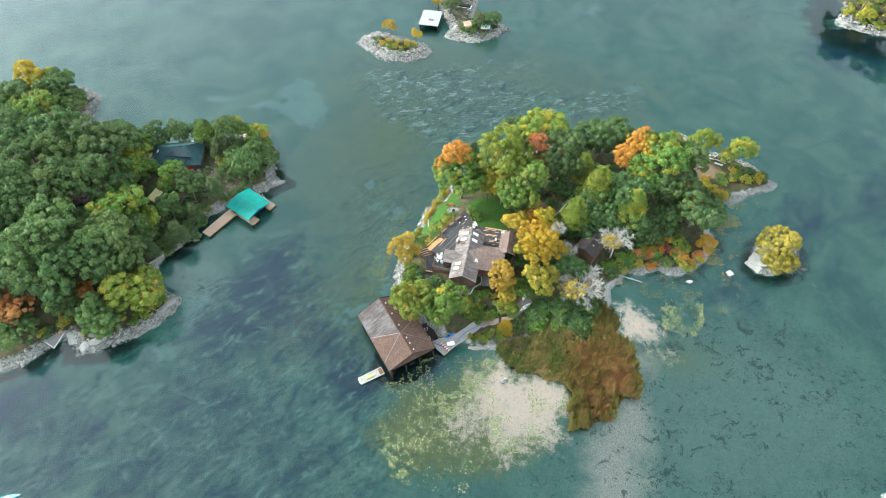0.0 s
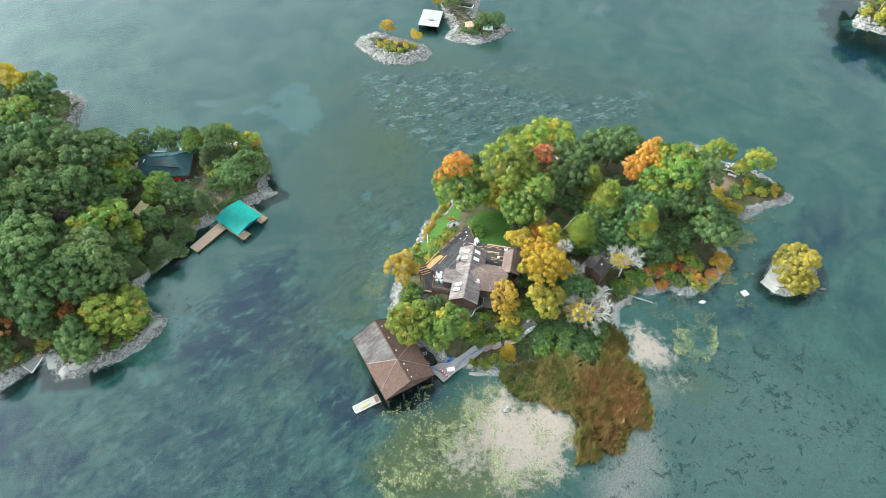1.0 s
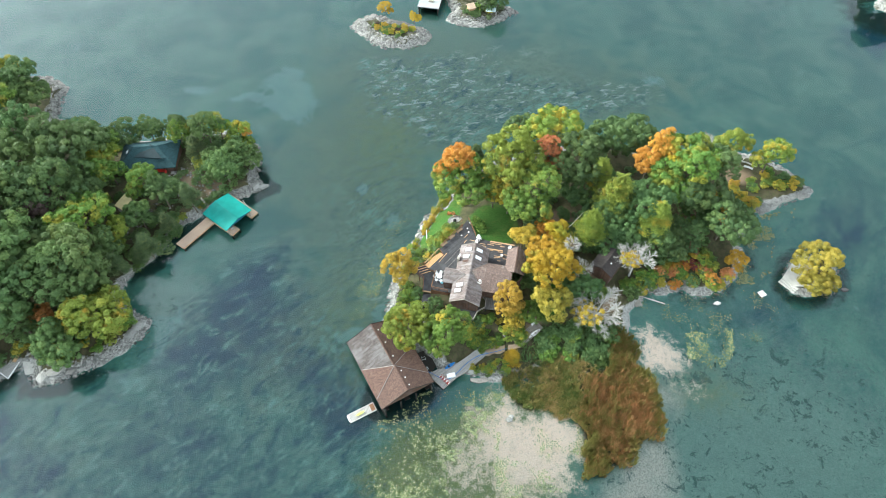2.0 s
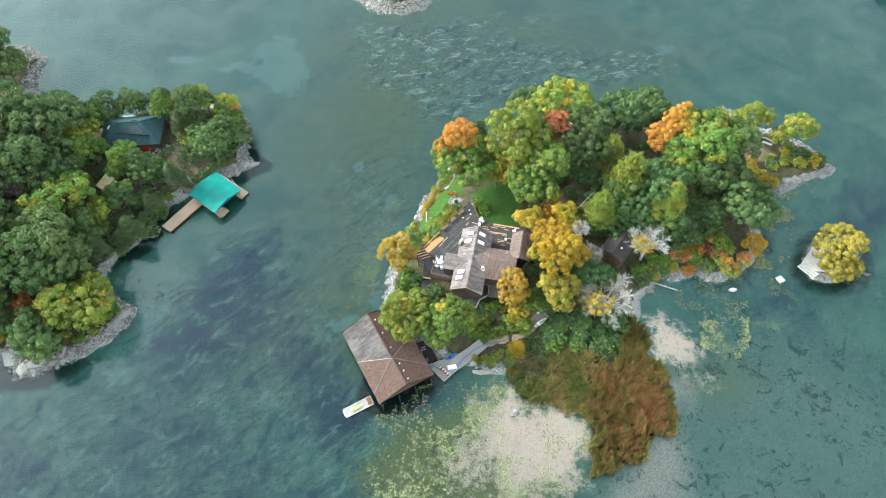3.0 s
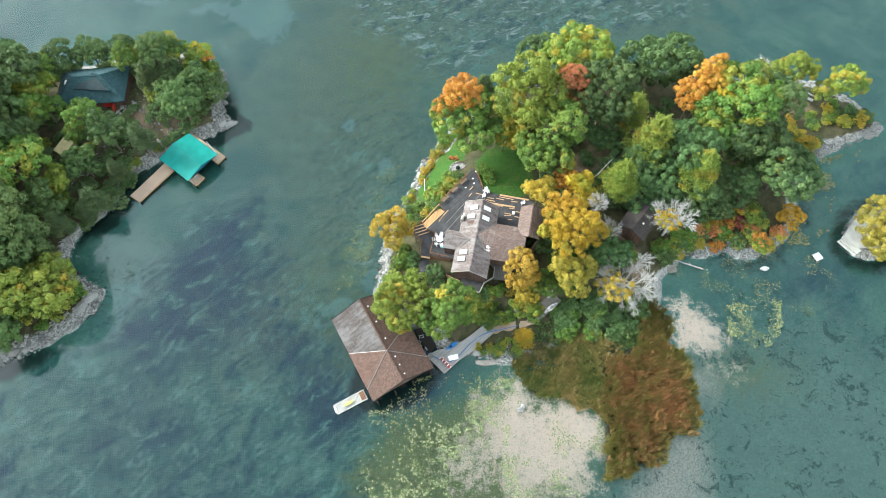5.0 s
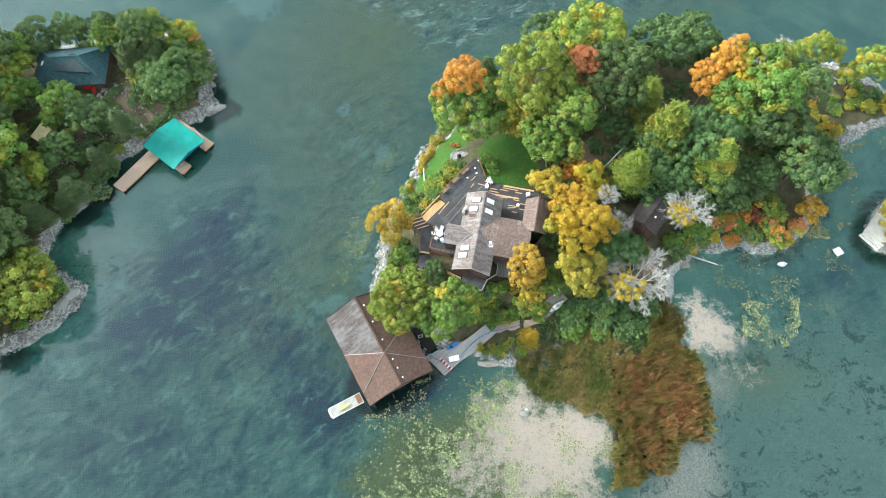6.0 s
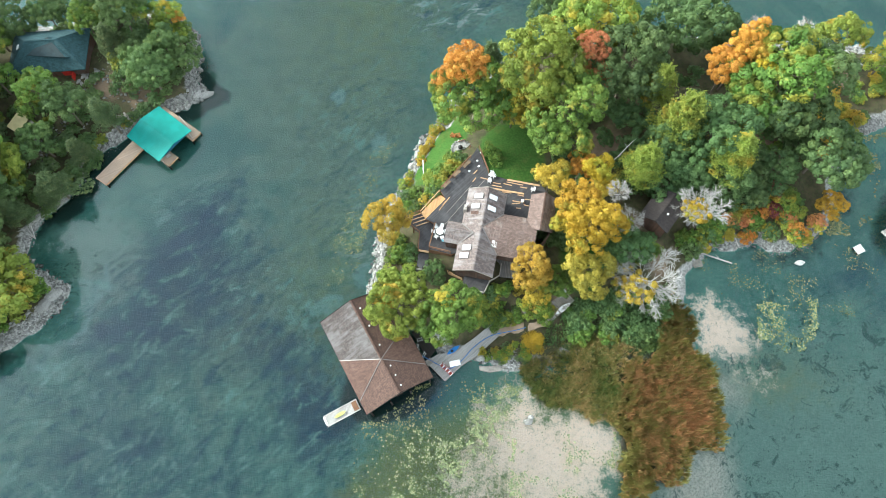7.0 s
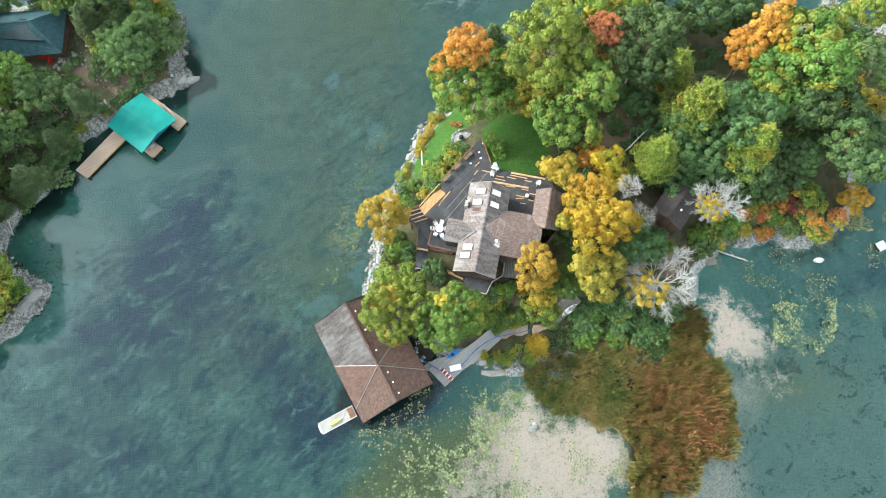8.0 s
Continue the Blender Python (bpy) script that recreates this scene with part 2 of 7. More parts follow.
def put_color(me, name, r, g, b):
    a = me.color_attributes.new(name, "FLOAT_COLOR", "POINT")
    a.data.foreach_set("color", np.stack([r, g, b, np.ones_like(r)], 1).ravel().astype(np.float32))


# ---- ground, one sheet under land and water ----
XS = spread(-1600, 1600, -104, 92, 0.75)
YS = spread(-900, 1800, 28, 182, 0.75)
GX, GY = np.meshgrid(XS, YS)
GZ, (D_MAIN, D_WEST, D_A, D_B, D_NE, D_W, D_SE, D_ALL, D_REED) = height(GX, GY)
ground_me = grid_mesh("ground", XS, YS, GZ)
x, y = GX.ravel(), GY.ravel()
dm, dw, da, db, dl, dr = D_MAIN.ravel(), D_WEST.ravel(), D_A.ravel(), D_B.ravel(), D_ALL.ravel(), D_REED.ravel()
# bed: pale marl, weed streaks, green algae
def soft(poly, width, amp):
    """1 well inside an outline, falling off over a width about its rim."""
    return amp * np.clip(0.5 + inside_distance(x, y, poly) / width, 0, 1)


MARL = [(6.0, 55.5), (11.6, 60.0), (14.5, 55.5), (18.8, 57.0), (23.5, 55.0), (25.5, 52.0), (25.0, 49.5), (21.9, 48.2), (21.5, 44.1), (16.3, 44.0), (11.3, 40.5), (8.5, 45.9), (6.0, 51.7)]
MARL_EAST = [(38.2, 74.0), (41.0, 74.5), (44.6, 72.0), (47.2, 69.0), (45.0, 66.8), (42.0, 65.5), (39.0, 66.5)]
SILT = [(26.1, 42.8), (31.5, 47.2), (35.2, 50.2), (40.0, 52.5), (41.0, 48.0), (38.5, 40.0), (35.0, 30.0), (31.0, 26.0), (26.0, 30.0)]
FAN = [(-22.6, 157.3), (1.6, 157.5), (35.0, 148.3), (50.3, 144.5), (34.2, 140.7), (14.4, 135.6), (1.5, 128.5), (-3.2, 129.6), (-8.2, 137.9), (-18.0, 140.3)]
SHOAL = [(-57.0, 143.2), (-52.0, 147.6), (-49.1, 155.7), (-40.5, 155.8), (-34.5, 141.4), (-37.6, 134.1), (-43.5, 135.9), (-49.2, 141.3)]
NAVY = [(-48.7, 91.7), (-35.8, 95.8), (-31.7, 83.4), (-23.0, 74.5), (-20.3, 66.1), (-14.1, 52.2), (-20.8, 48.4), (-28.2, 59.6), (-37.9, 65.9), (-45.1, 59.4), (-54.9, 64.1), (-64.5, 63.2), (-57.0, 70.7), (-52.5, 77.7), (-49.4, 85.0)]
PLATEAU = [(-41, 121), (-36, 140), (-34, 165), (-10, 176), (30, 168), (62, 152), (52, 134), (10, 130), (-3, 122), (-3, 110), (-7, 99), (-13, 84), (-16, 75), (-19, 71), (-28, 71), (-32, 62), (-38, 60), (-36, 75), (-31, 86), (-36, 100), (-42, 110)]
WEEDY = [(-80, 58), (-55, 64), (-38, 66), (-30, 72), (-24, 62), (-16, 50), (-14, 44), (-20, 20), (-90, 20)]
PALE_COVE = [(-64.3, 84.9), (-57.0, 87.8), (-50.4, 83.2), (-50.4, 76.0), (-56.1, 70.3), (-59.9, 74.1)]
EAST_DEEP = [(70, 99), (94, 117), (121, 128), (86, 46), (82, 55), (81, 72), (73, 78), (66, 81), (65, 90)]
marl = np.maximum.reduce([soft(MARL, 10.0, 1.3), soft(MARL_EAST, 6.0, 1.2), 0.62 * patch(x, y, 46.5, 62.8, 6.5, 3.6, -10), 0.72 * patch(x, y, 4.0, 47.5, 9, 9), 0.6 * patch(x, y, 20.0, 59.0, 8, 4)])
silt = np.maximum(soft(SILT, 10.0, 1.0), 0.6 * patch(x, y, 42, 61, 7, 10))
pale = np.maximum.reduce([
    soft(PALE_COVE, 9.0, 0.75), 0.45 * patch(x, y, -57, 72, 9, 14),
    0.85 * patch(x, y, 58, 50, 52, 36, 0), 0.6 * patch(x, y, 35, 40, 32, 24),
    0.35 * patch(x, y, 95, 190, 40, 20), 0.4 * patch(x, y, 49, 197, 12, 8), 0.4 * patch(x, y, 55, 155, 6, 5),
    0.5 * patch(x, y, -8, 81, 14, 30, 15), 0.25 * patch(x, y, -17, 175, 25, 16),
])
weed = np.maximum.reduce([soft(WEEDY, 16.0, 1.0), soft(FAN, 14.0, 0.9), 0.7 * soft(NAVY, 14.0, 1.0), 0.35 * patch(x, y, -15, 100, 25, 45)])
olive = np.maximum.reduce([
    soft([(-15, 45), (-8, 53), (4, 57), (12, 59), (22, 57), (22, 44), (10, 38), (-8, 38)], 9.0, 1.0), 0.4 * patch(x, y, -18, 75, 20, 40, 10), 0.6 * patch(x, y, 50, 62, 20, 10), 0.6 * patch(x, y, 20, 55, 26, 18),
    0.45 * patch(x, y, -15, 130, 30, 50),
])
# blue deep water, plus painted dark reflections by boathouse, southwest and northeast shores
deep_and_mirrored = np.maximum.reduce([
    soft(NAVY, 16.0, 1.0), soft(WEEDY, 24.0, 0.48), soft(EAST_DEEP, 24.0, 0.4), 1.2 * patch(x, y, -5.0, 60.0, 9, 7, 30), 0.4 * patch(x, y, 115, 100, 40, 90), 0.5 * patch(x, y, 62, 98, 16, 30, -30),
    0.6 * patch(x, y, 64, 78, 24, 12), 0.8 * patch(x, y, -88, 50, 26, 16), 1.0 * patch(x, y, 133, 172, 26, 20), 0.5 * patch(x, y, -42, 125, 12, 14),
])
plateau = soft(PLATEAU, 30.0, 1.0)
mire = step(dr, 0.3, 2.6)
# dark reflections of shore trees and boathouse, painted into the bed colour
reflected_dark = np.maximum.reduce([step(dw, -5.0, -1.0) * (dw < 0) * step(y, 80, 88) * step(-y, -124, -114), 0.9 * step(dw, -5, -1) * (dw < 0) * step(-y, -68, -62), 1.1 * step(patch(x, y, -8.0, 61.5, 11, 7.5, 30), 0.0, 0.45), 0.7 * step(D_W.ravel(), -5, -1) * (D_W.ravel() < 0), 1.0 * step(D_NE.ravel(), -18, -6) * (D_NE.ravel() < 0), 0.6 * step(dm, -5, -1) * (dm < 0) * step(x, 42, 48) * step(-y, -104, -96)])
put_color(ground_me, "bed", marl, weed, olive)
put_color(ground_me, "bed_four", reflected_dark, plateau, mire)
blot = np.maximum.reduce([soft(FAN, 12.0, 0.8), 0.6 * patch(x, y, 45, 148, 22, 8), 0.4 * patch(x, y, 5, 160, 40, 8, 10), 0.3 * patch(x, y, -12, 84, 12, 26, 12), soft(WEEDY, 14.0, 0.12)])
shoal = np.maximum.reduce([soft(SHOAL, 5.0, 0.9), 0.6 * patch(x, y, -68, 147, 10, 5), 0.9 * patch(x, y, -19, 73, 5, 3), 0.9 * patch(x, y, -14, 78, 2.5, 3), 0.9 * patch(x, y, -20.1, 112.2, 1.8, 2.6), 0.8 * patch(x, y, -12.4, 101.5, 2.5, 4), 0.8 * patch(x, y, 50, 197, 9, 6), 0.7 * patch(x, y, 57, 153, 6, 4), 0.9 * patch(x, y, -59, 71, 7, 13, -25)])
shoal = shoal - 0.9 * patch(x, y, -48.5, 146.5, 4.5, 3.0)
put_color(ground_me, "bed_three", blot, shoal, silt)
put_color(ground_me, "bed_two", pale, deep_and_mirrored, np.clip(-D_ALL.ravel() / 6, 0, 1))
# land: rock at the rim, lawn, trodden paths
rock_rim = step(-dl, -3.2, -0.8) * (dl > -4)
rock_rim = np.maximum(rock_rim, ((da > -2) | (db > -2)) * 0.5)
lawn = np.maximum.reduce([1.6 * patch(x, y, 10.2, 98.0, 6.5, 7.5), 1.5 * patch(x, y, -1.5, 100.0, 4.2, 9.5, -28), 0.8 * patch(x, y, 21, 80, 5, 8)])
trod = np.maximum.reduce([
    1.2 * patch(x, y, -54.5, 110.5, 3.5, 7.0, 35), 0.9 * patch(x, y, -60, 111, 5, 4), 1.0 * patch(x, y, 26, 100.0, 6, 5), 1.2 * patch(x, y, 53, 99, 3.5, 9, -15),
    0.9 * patch(x, y, 68, 115, 7, 5), 0.8 * patch(x, y, 18, 76, 2.5, 7, -20), 0.8 * patch(x, y, 33, 80, 3, 6), 0.9 * patch(x, y, 28, 86, 5, 4),
])
put_color(ground_me, "land", rock_rim, lawn, trod)

k = Mat("ground_material")
P = k.place()
n_big, n_mid, n_fine = k.noise(P, 0.09, 5, 0.6, 0.6), k.noise(P, 0.55, 6, 0.65), k.noise(P, 3.2, 5, 0.7)
n_streak = k.noise(k.scaled(P, 0.06, 0.17, 0.1, (0, 0, radians(-42))), 2.4, 9, 0.74, 0.5)
n_wisp = k.noise(k.scaled(P, 0.2, 0.4, 0.1, (0, 0, radians(-36))), 1.8, 8, 0.74, 0.5)
r_, g_, b_ = (k.attr("bed", c) for c in ("Red", "Green", "Blue"))
p_, q_, e_ = (k.attr("bed_two", c) for c in ("Red", "Green", "Blue"))
bed = k.mix(k.ramp(n_big, 0.3, 0.7), (0.066, 0.205, 0.172), (0.13, 0.3, 0.228))
n_band = k.noise(k.scaled(P, 0.8, 1.25, 1.0, (0, 0, radians(-48))), 0.05, 6, 0.62, 0.9)
bed = k.mix(k.math("MULTIPLY", k.ramp(k.math("ADD", q_, k.math("MULTIPLY", k.math("SUBTRACT", n_band, 0.5), 1.7)), 0.25, 0.9), 0.95), bed, (0.009, 0.068, 0.122))
bed = k.mix(k.math("MULTIPLY", k.ramp(k.math("ADD", k.attr("bed_four", "Green"), k.math("MULTIPLY", k.math("SUBTRACT", n_big, 0.5), 1.0)), 0.1, 0.95), 0.8), bed, k.mix(k.ramp(n_mid, 0.35, 0.65), (0.135, 0.215, 0.143), (0.18, 0.27, 0.18)))
bed = k.mix(k.math("MULTIPLY", k.ramp(k.math("ADD", b_, k.math("MULTIPLY", n_mid, 0.6)), 0.4, 0.95), 0.85), bed, (0.15, 0.235, 0.085))
bed = k.mix(k.math("MULTIPLY", k.ramp(k.math("ADD", k.math("MULTIPLY", p_, 0.8), k.math("MULTIPLY", n_mid, 0.5)), 0.35, 0.75), 0.7), bed, (0.235, 0.36, 0.305))
s_, t_ = k.attr("bed_three", "Red"), k.attr("bed_three", "Green")
mott = k.noise(k.scaled(P, 0.66, 1.1, 1.0, (0, 0, radians(-40))), 0.42, 9, 0.76, 0.3)
bed = k.mix(k.math("MULTIPLY", k.ramp(mott, 0.5, 0.36, 0.0, 0.6), k.ramp(g_, 0.02, 0.45, 0.22, 1.0)), bed, k.mix(0.65, bed, (0.02, 0.075, 0.1)))
bed = k.mix(k.math("MULTIPLY", k.ramp(mott, 0.53, 0.68, 0.0, 0.55), k.ramp(g_, 0.02, 0.45, 0.22, 1.0)), bed, k.mix(0.5, bed, (0.2, 0.41, 0.34)))
n_blot = k.noise(k.scaled(P, 0.3, 0.62, 1.0, (0, 0, radians(-16))), 0.95, 8, 0.72, 0.9)
bed = k.mix(k.math("MULTIPLY", k.ramp(n_blot, 0.54, 0.6), k.ramp(s_, 0.05, 0.5, 0.0, 0.9)), bed, (0.42, 0.55, 0.49))
bed = k.mix(k.math("MULTIPLY", k.ramp(n_blot, 0.44, 0.39), k.ramp(s_, 0.05, 0.6, 0.0, 0.2)), bed, (0.05, 0.12, 0.115))
bed = k.mix(k.math("MULTIPLY", k.ramp(k.math("ADD", t_, k.math("MULTIPLY", k.math("SUBTRACT", k.noise(P, 0.22, 7, 0.68, 0.8), 0.5), 2.2)), 0.25, 0.6), 0.5), bed, (0.22, 0.43, 0.39))
w_on = k.math("MULTIPLY", k.ramp(n_streak, 0.5, 0.68), k.ramp(g_, 0.05, 0.5))
bed = k.mix(k.math("MULTIPLY", w_on, 0.35), bed, (0.2, 0.42, 0.34))
w_off = k.math("MULTIPLY", k.ramp(n_streak, 0.47, 0.33), k.ramp(g_, 0.05, 0.5))
bed = k.mix(k.math("MULTIPLY", w_off, 0.4), bed, (0.035, 0.115, 0.145))
bed = k.mix(k.math("MULTIPLY", k.ramp(n_wisp, 0.6, 0.7), k.ramp(e_, 0.2, 0.8, 0.0, 0.12)), bed, (0.34, 0.46, 0.4))
tuft = k.ramp(k.math("ADD", k.math("MULTIPLY", n_mid, 0.6), k.math("MULTIPLY", n_fine, 0.4)), 0.56, 0.63)
bed = k.mix(k.math("MULTIPLY", tuft, 0.45), bed, (0.05, 0.11, 0.1))
n_speck = k.noise(P, 0.8, 6, 0.72, 0.6)
flock = k.noise(P, 0.085, 4, 0.6, 0.4)
bed = k.mix(k.math("MULTIPLY", k.ramp(k.math("ADD", k.attr("bed_three", "Blue"), k.math("MULTIPLY", k.math("SUBTRACT", n_big, 0.5), 1.2)), 0.2, 0.85), 0.85), bed, k.mix(k.ramp(n_fine, 0.4, 0.65), (0.66, 0.62, 0.53), (0.5, 0.48, 0.4)))
bed = k.mix(k.math("MULTIPLY", k.ramp(k.math("ADD", n_speck, k.math("MULTIPLY", flock, 0.6)), 0.89, 0.97), k.ramp(p_, 0.1, 0.4, 0.15, 0.75)), bed, (0.04, 0.095, 0.085))
clot = k.noise(P, 0.3, 6, 0.7, 0.6)
bed = k.mix(k.math("MULTIPLY", k.ramp(clot, 0.57, 0.64), k.ramp(p_, 0.1, 0.4, 0.0, 0.7)), bed, (0.045, 0.1, 0.09))
speckle = k.noise(k.scaled(P, 0.8, 1.3, 1.0, (0, 0, radians(-40))), 1.3, 8, 0.8, 0.2)
bed = k.mix(k.math("MULTIPLY", k.ramp(speckle, 0.5, 0.38, 0.0, 0.6), k.ramp(g_, 0.02, 0.45, 0.22, 1.0)), bed, k.mix(0.5, bed, (0.015, 0.07, 0.095)))
bed = k.mix(k.math("MULTIPLY", k.ramp(speckle, 0.52, 0.68, 0.0, 0.45), k.ramp(g_, 0.02, 0.45, 0.22, 1.0)), bed, k.mix(0.5, bed, (0.22, 0.46, 0.38)))
bed = k.mix(k.ramp(n_fine, 0.4, 0.62, 0.0, 0.55), bed, k.mix(0.5, bed, (0.035, 0.08, 0.075)))
bed = k.mix(k.ramp(k.noise(P, 2.1, 6, 0.75), 0.56, 0.68, 0.0, 0.35), bed, k.mix(0.5, bed, (0.36, 0.54, 0.46)))
cloud = k.noise(k.scaled(P, 0.5, 0.9, 1.0, (0, 0, radians(-42))), 0.45, 11, 0.8, 0.25)
grit = k.noise(P, 1.6, 8, 0.82)
bed = k.mix(k.math("MULTIPLY", k.math("MULTIPLY", k.ramp(cloud, 0.52, 0.62), k.ramp(g_, 0.02, 0.45, 0.12, 1.0)), k.ramp(e_, 0.1, 0.7, 0.0, 0.62)), bed, (0.16, 0.38, 0.31))
bed = k.mix(k.math("MULTIPLY", k.math("MULTIPLY", k.ramp(cloud, 0.48, 0.38), k.ramp(g_, 0.02, 0.45, 0.12, 1.0)), k.ramp(e_, 0.1, 0.7, 0.0, 0.7)), bed, (0.018, 0.08, 0.115))
bed = k.mix(k.math("MULTIPLY", k.ramp(grit, 0.5, 0.42), k.ramp(g_, 0.02, 0.45, 0.2, 0.5)), bed, k.mix(0.6, bed, (0.01, 0.05, 0.06)))
bed = k.mix(k.math("MULTIPLY", k.ramp(grit, 0.56, 0.66), 0.35), bed, k.mix(0.6, bed, (0.28, 0.5, 0.42)))
bed = k.mix(k.math("MULTIPLY", k.ramp(k.math("ADD", b_, k.math("MULTIPLY", k.math("SUBTRACT", n_mid, 0.5), 0.8)), 0.3, 0.95), k.ramp(speckle, 0.35, 0.6, 0.45, 0.85)), bed, k.mix(n_fine, (0.13, 0.17, 0.06), (0.26, 0.29, 0.11)))
# near-black for the painted shore reflections
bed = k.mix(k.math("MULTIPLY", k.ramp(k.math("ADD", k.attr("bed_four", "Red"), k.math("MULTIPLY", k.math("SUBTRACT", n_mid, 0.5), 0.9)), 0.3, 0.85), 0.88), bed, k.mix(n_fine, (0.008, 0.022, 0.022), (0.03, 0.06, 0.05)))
m_edge = k.math("ADD", k.math("ADD", r_, k.math("MULTIPLY", k.math("SUBTRACT", k.noise(P, 0.2, 6, 0.7, 0.4), 0.5), 1.3)), k.math("ADD", k.math("MULTIPLY", k.math("SUBTRACT", n_mid, 0.5), 2.2), k.math("MULTIPLY", k.math("SUBTRACT", n_fine, 0.5), 1.5)))
m_col = k.mix(k.ramp(n_fine, 0.5, 0.72), (1.0, 0.83, 0.69), (0.88, 0.71, 0.56))
m_col = k.mix(k.ramp(n_mid, 0.52, 0.68, 0, 0.32), m_col, (0.5, 0.44, 0.32))
m_col = k.mix(k.ramp(k.noise(P, 1.3, 8, 0.8, 0.5), 0.54, 0.62, 0, 0.5), m_col, (0.4, 0.35, 0.22))
m_col = k.mix(k.math("MULTIPLY", k.ramp(k.noise(P, 2.2, 6, 0.75), 0.6, 0.65), 0.7), m_col, (0.27, 0.27, 0.16))
bed = k.mix(k.math("MULTIPLY", k.math("MULTIPLY", k.ramp(m_edge, 0.25, 0.95), k.ramp(r_, 0.02, 0.3)), 0.97), bed, m_col)
bed = k.mix(k.math("MULTIPLY", k.ramp(k.math("ADD", k.attr("bed_four", "Blue"), k.math("MULTIPLY", k.math("SUBTRACT", n_mid, 0.5), 1.2)), 0.3, 0.9), 0.9), bed, k.mix(n_fine, (0.04, 0.055, 0.03), (0.13, 0.12, 0.065)))
l_r, l_g, l_b = (k.attr("land", c) for c in ("Red", "Green", "Blue"))
soil = k.mix(k.ramp(n_mid, 0.35, 0.65), (0.05, 0.05, 0.028), (0.1, 0.085, 0.05))
soil = k.mix(k.ramp(n_fine, 0.5, 0.68, 0, 0.75), soil, (0.07, 0.1, 0.028))
soil = k.mix(k.ramp(k.math("ADD", l_b, k.math("MULTIPLY", n_mid, 0.4)), 0.35, 0.8), soil, k.mix(n_fine, (0.13, 0.085, 0.055), (0.26, 0.2, 0.14)))
grass = k.mix(k.ramp(n_fine, 0.35, 0.65), (0.036, 0.088, 0.017), (0.06, 0.128, 0.026))
grass = k.mix(k.ramp(n_mid, 0.48, 0.68, 0, 0.5), grass, (0.11, 0.125, 0.035))
soil = k.mix(k.ramp(k.math("ADD", l_g, k.math("MULTIPLY", k.math("SUBTRACT", n_mid, 0.5), 0.7)), 0.12, 0.38), soil, grass)
stone = k.mix(k.ramp(n_fine, 0.35, 0.65), (0.16, 0.155, 0.143), (0.42, 0.41, 0.385))
soil = k.mix(k.ramp(k.math("ADD", l_r, k.math("MULTIPLY", k.math("SUBTRACT", n_mid, 0.5), 0.9)), 0.45, 0.75), soil, stone)
z_ = k.n("SeparateXYZ", Vector=P).outputs["Z"]
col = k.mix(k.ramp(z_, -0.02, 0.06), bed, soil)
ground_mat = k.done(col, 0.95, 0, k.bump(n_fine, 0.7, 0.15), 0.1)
ground_me.materials.append(ground_mat)
tagged(new("ground", ground_me), "wooded rocky islands and pale marl lake bed", "ground", kind="structure")

# ---- water: a clear sheet that mirrors the sky ----
WX, WY = spread(-1600, 1600, -200, 200, 20), spread(-900, 1800, 0, 240, 20)
water_me = grid_mesh("water", WX, WY, np.zeros((len(WY), len(WX))))
k = Mat("water_material")
P = k.place()
xyz = k.n("SeparateXYZ", Vector=P)
drift = k.math("ADD", k.math("MULTIPLY", k.math("SUBTRACT", xyz.outputs["Y"], xyz.outputs["X"]), 0.01), k.noise(P, 0.02, 3, 0.5, 0.5))
calm = k.ramp(drift, 1.6, 2.6)
rip = k.noise(k.scaled(P, 0.14, 0.85, 1.0, (0, 0, radians(9))), 1.0, 4, 0.6)
swell = k.noise(P, 0.25, 2)
hgt = k.math("ADD", k.math("MULTIPLY", rip, k.math("ADD", k.math("MULTIPLY", calm, 2.8), 0.07)), k.math("MULTIPLY", swell, 0.15))
nrm = k.bump(hgt, 0.16, 0.35)
gl = k.n("BsdfGlossy", Color=(0.95, 0.97, 1.0), Roughness=0.04, Normal=nrm)
tp = k.n("BsdfTransparent", Color=(0.98, 0.99, 0.985))
fr = k.n("Fresnel", IOR=1.45, Normal=nrm)
mx = k.n("MixShader", Fac=fr.outputs[0])
k.t.links.new(tp.outputs[0], mx.inputs[1])
k.t.links.new(gl.outputs[0], mx.inputs[2])
k.t.links.new(mx.outputs[0], k.out.inputs[0])
water_me.materials.append(k.m)
tagged(new("water", water_me), "calm grey-green lake water with faint ripples", "water", kind="structure")


# ---- mesh helpers ----
def raw_mesh(name, verts, faces, mats=(), smooth=False):
    me = bpy.data.meshes.new(name)
    me.from_pydata([tuple(v) for v in verts], [], [tuple(f) for f in faces])
    for m in mats:
        me.materials.append(m)
    if smooth:
        me.polygons.foreach_set("use_smooth", np.ones(len(me.polygons), bool))
    me.update()
    return me


def part(name, bm, material, parent, label=""):
    me = bpy.data.meshes.new(name)
    bm.to_mesh(me)
    bm.free()
    me.materials.append(material)
    ob = new(name, me)
    ob.parent = parent
    if label:
        tagged(ob, label)
    return ob


def thing(name, m, label, category, group="", kind=""):
    ob = new(name)
    ob.matrix_basis = m
    return tagged(ob, label, category, group, kind)


def add_box(bm, sx, sy, sz, m=Matrix.Identity(4), bevel=0.0):
    """A box whose bottom centre is at the origin of m."""
    r = bmesh.ops.create_cube(bm, size=1.0, matrix=m @ Matrix.Translation((0, 0, sz / 2)) @ Matrix.Diagonal((sx, sy, sz, 1)))
    if bevel:
        es = {e for v in r["verts"] for e in v.link_edges}
        bmesh.ops.bevel(bm, geom=list(es), offset=bevel, segments=1, affect="EDGES")
    return r["verts"]


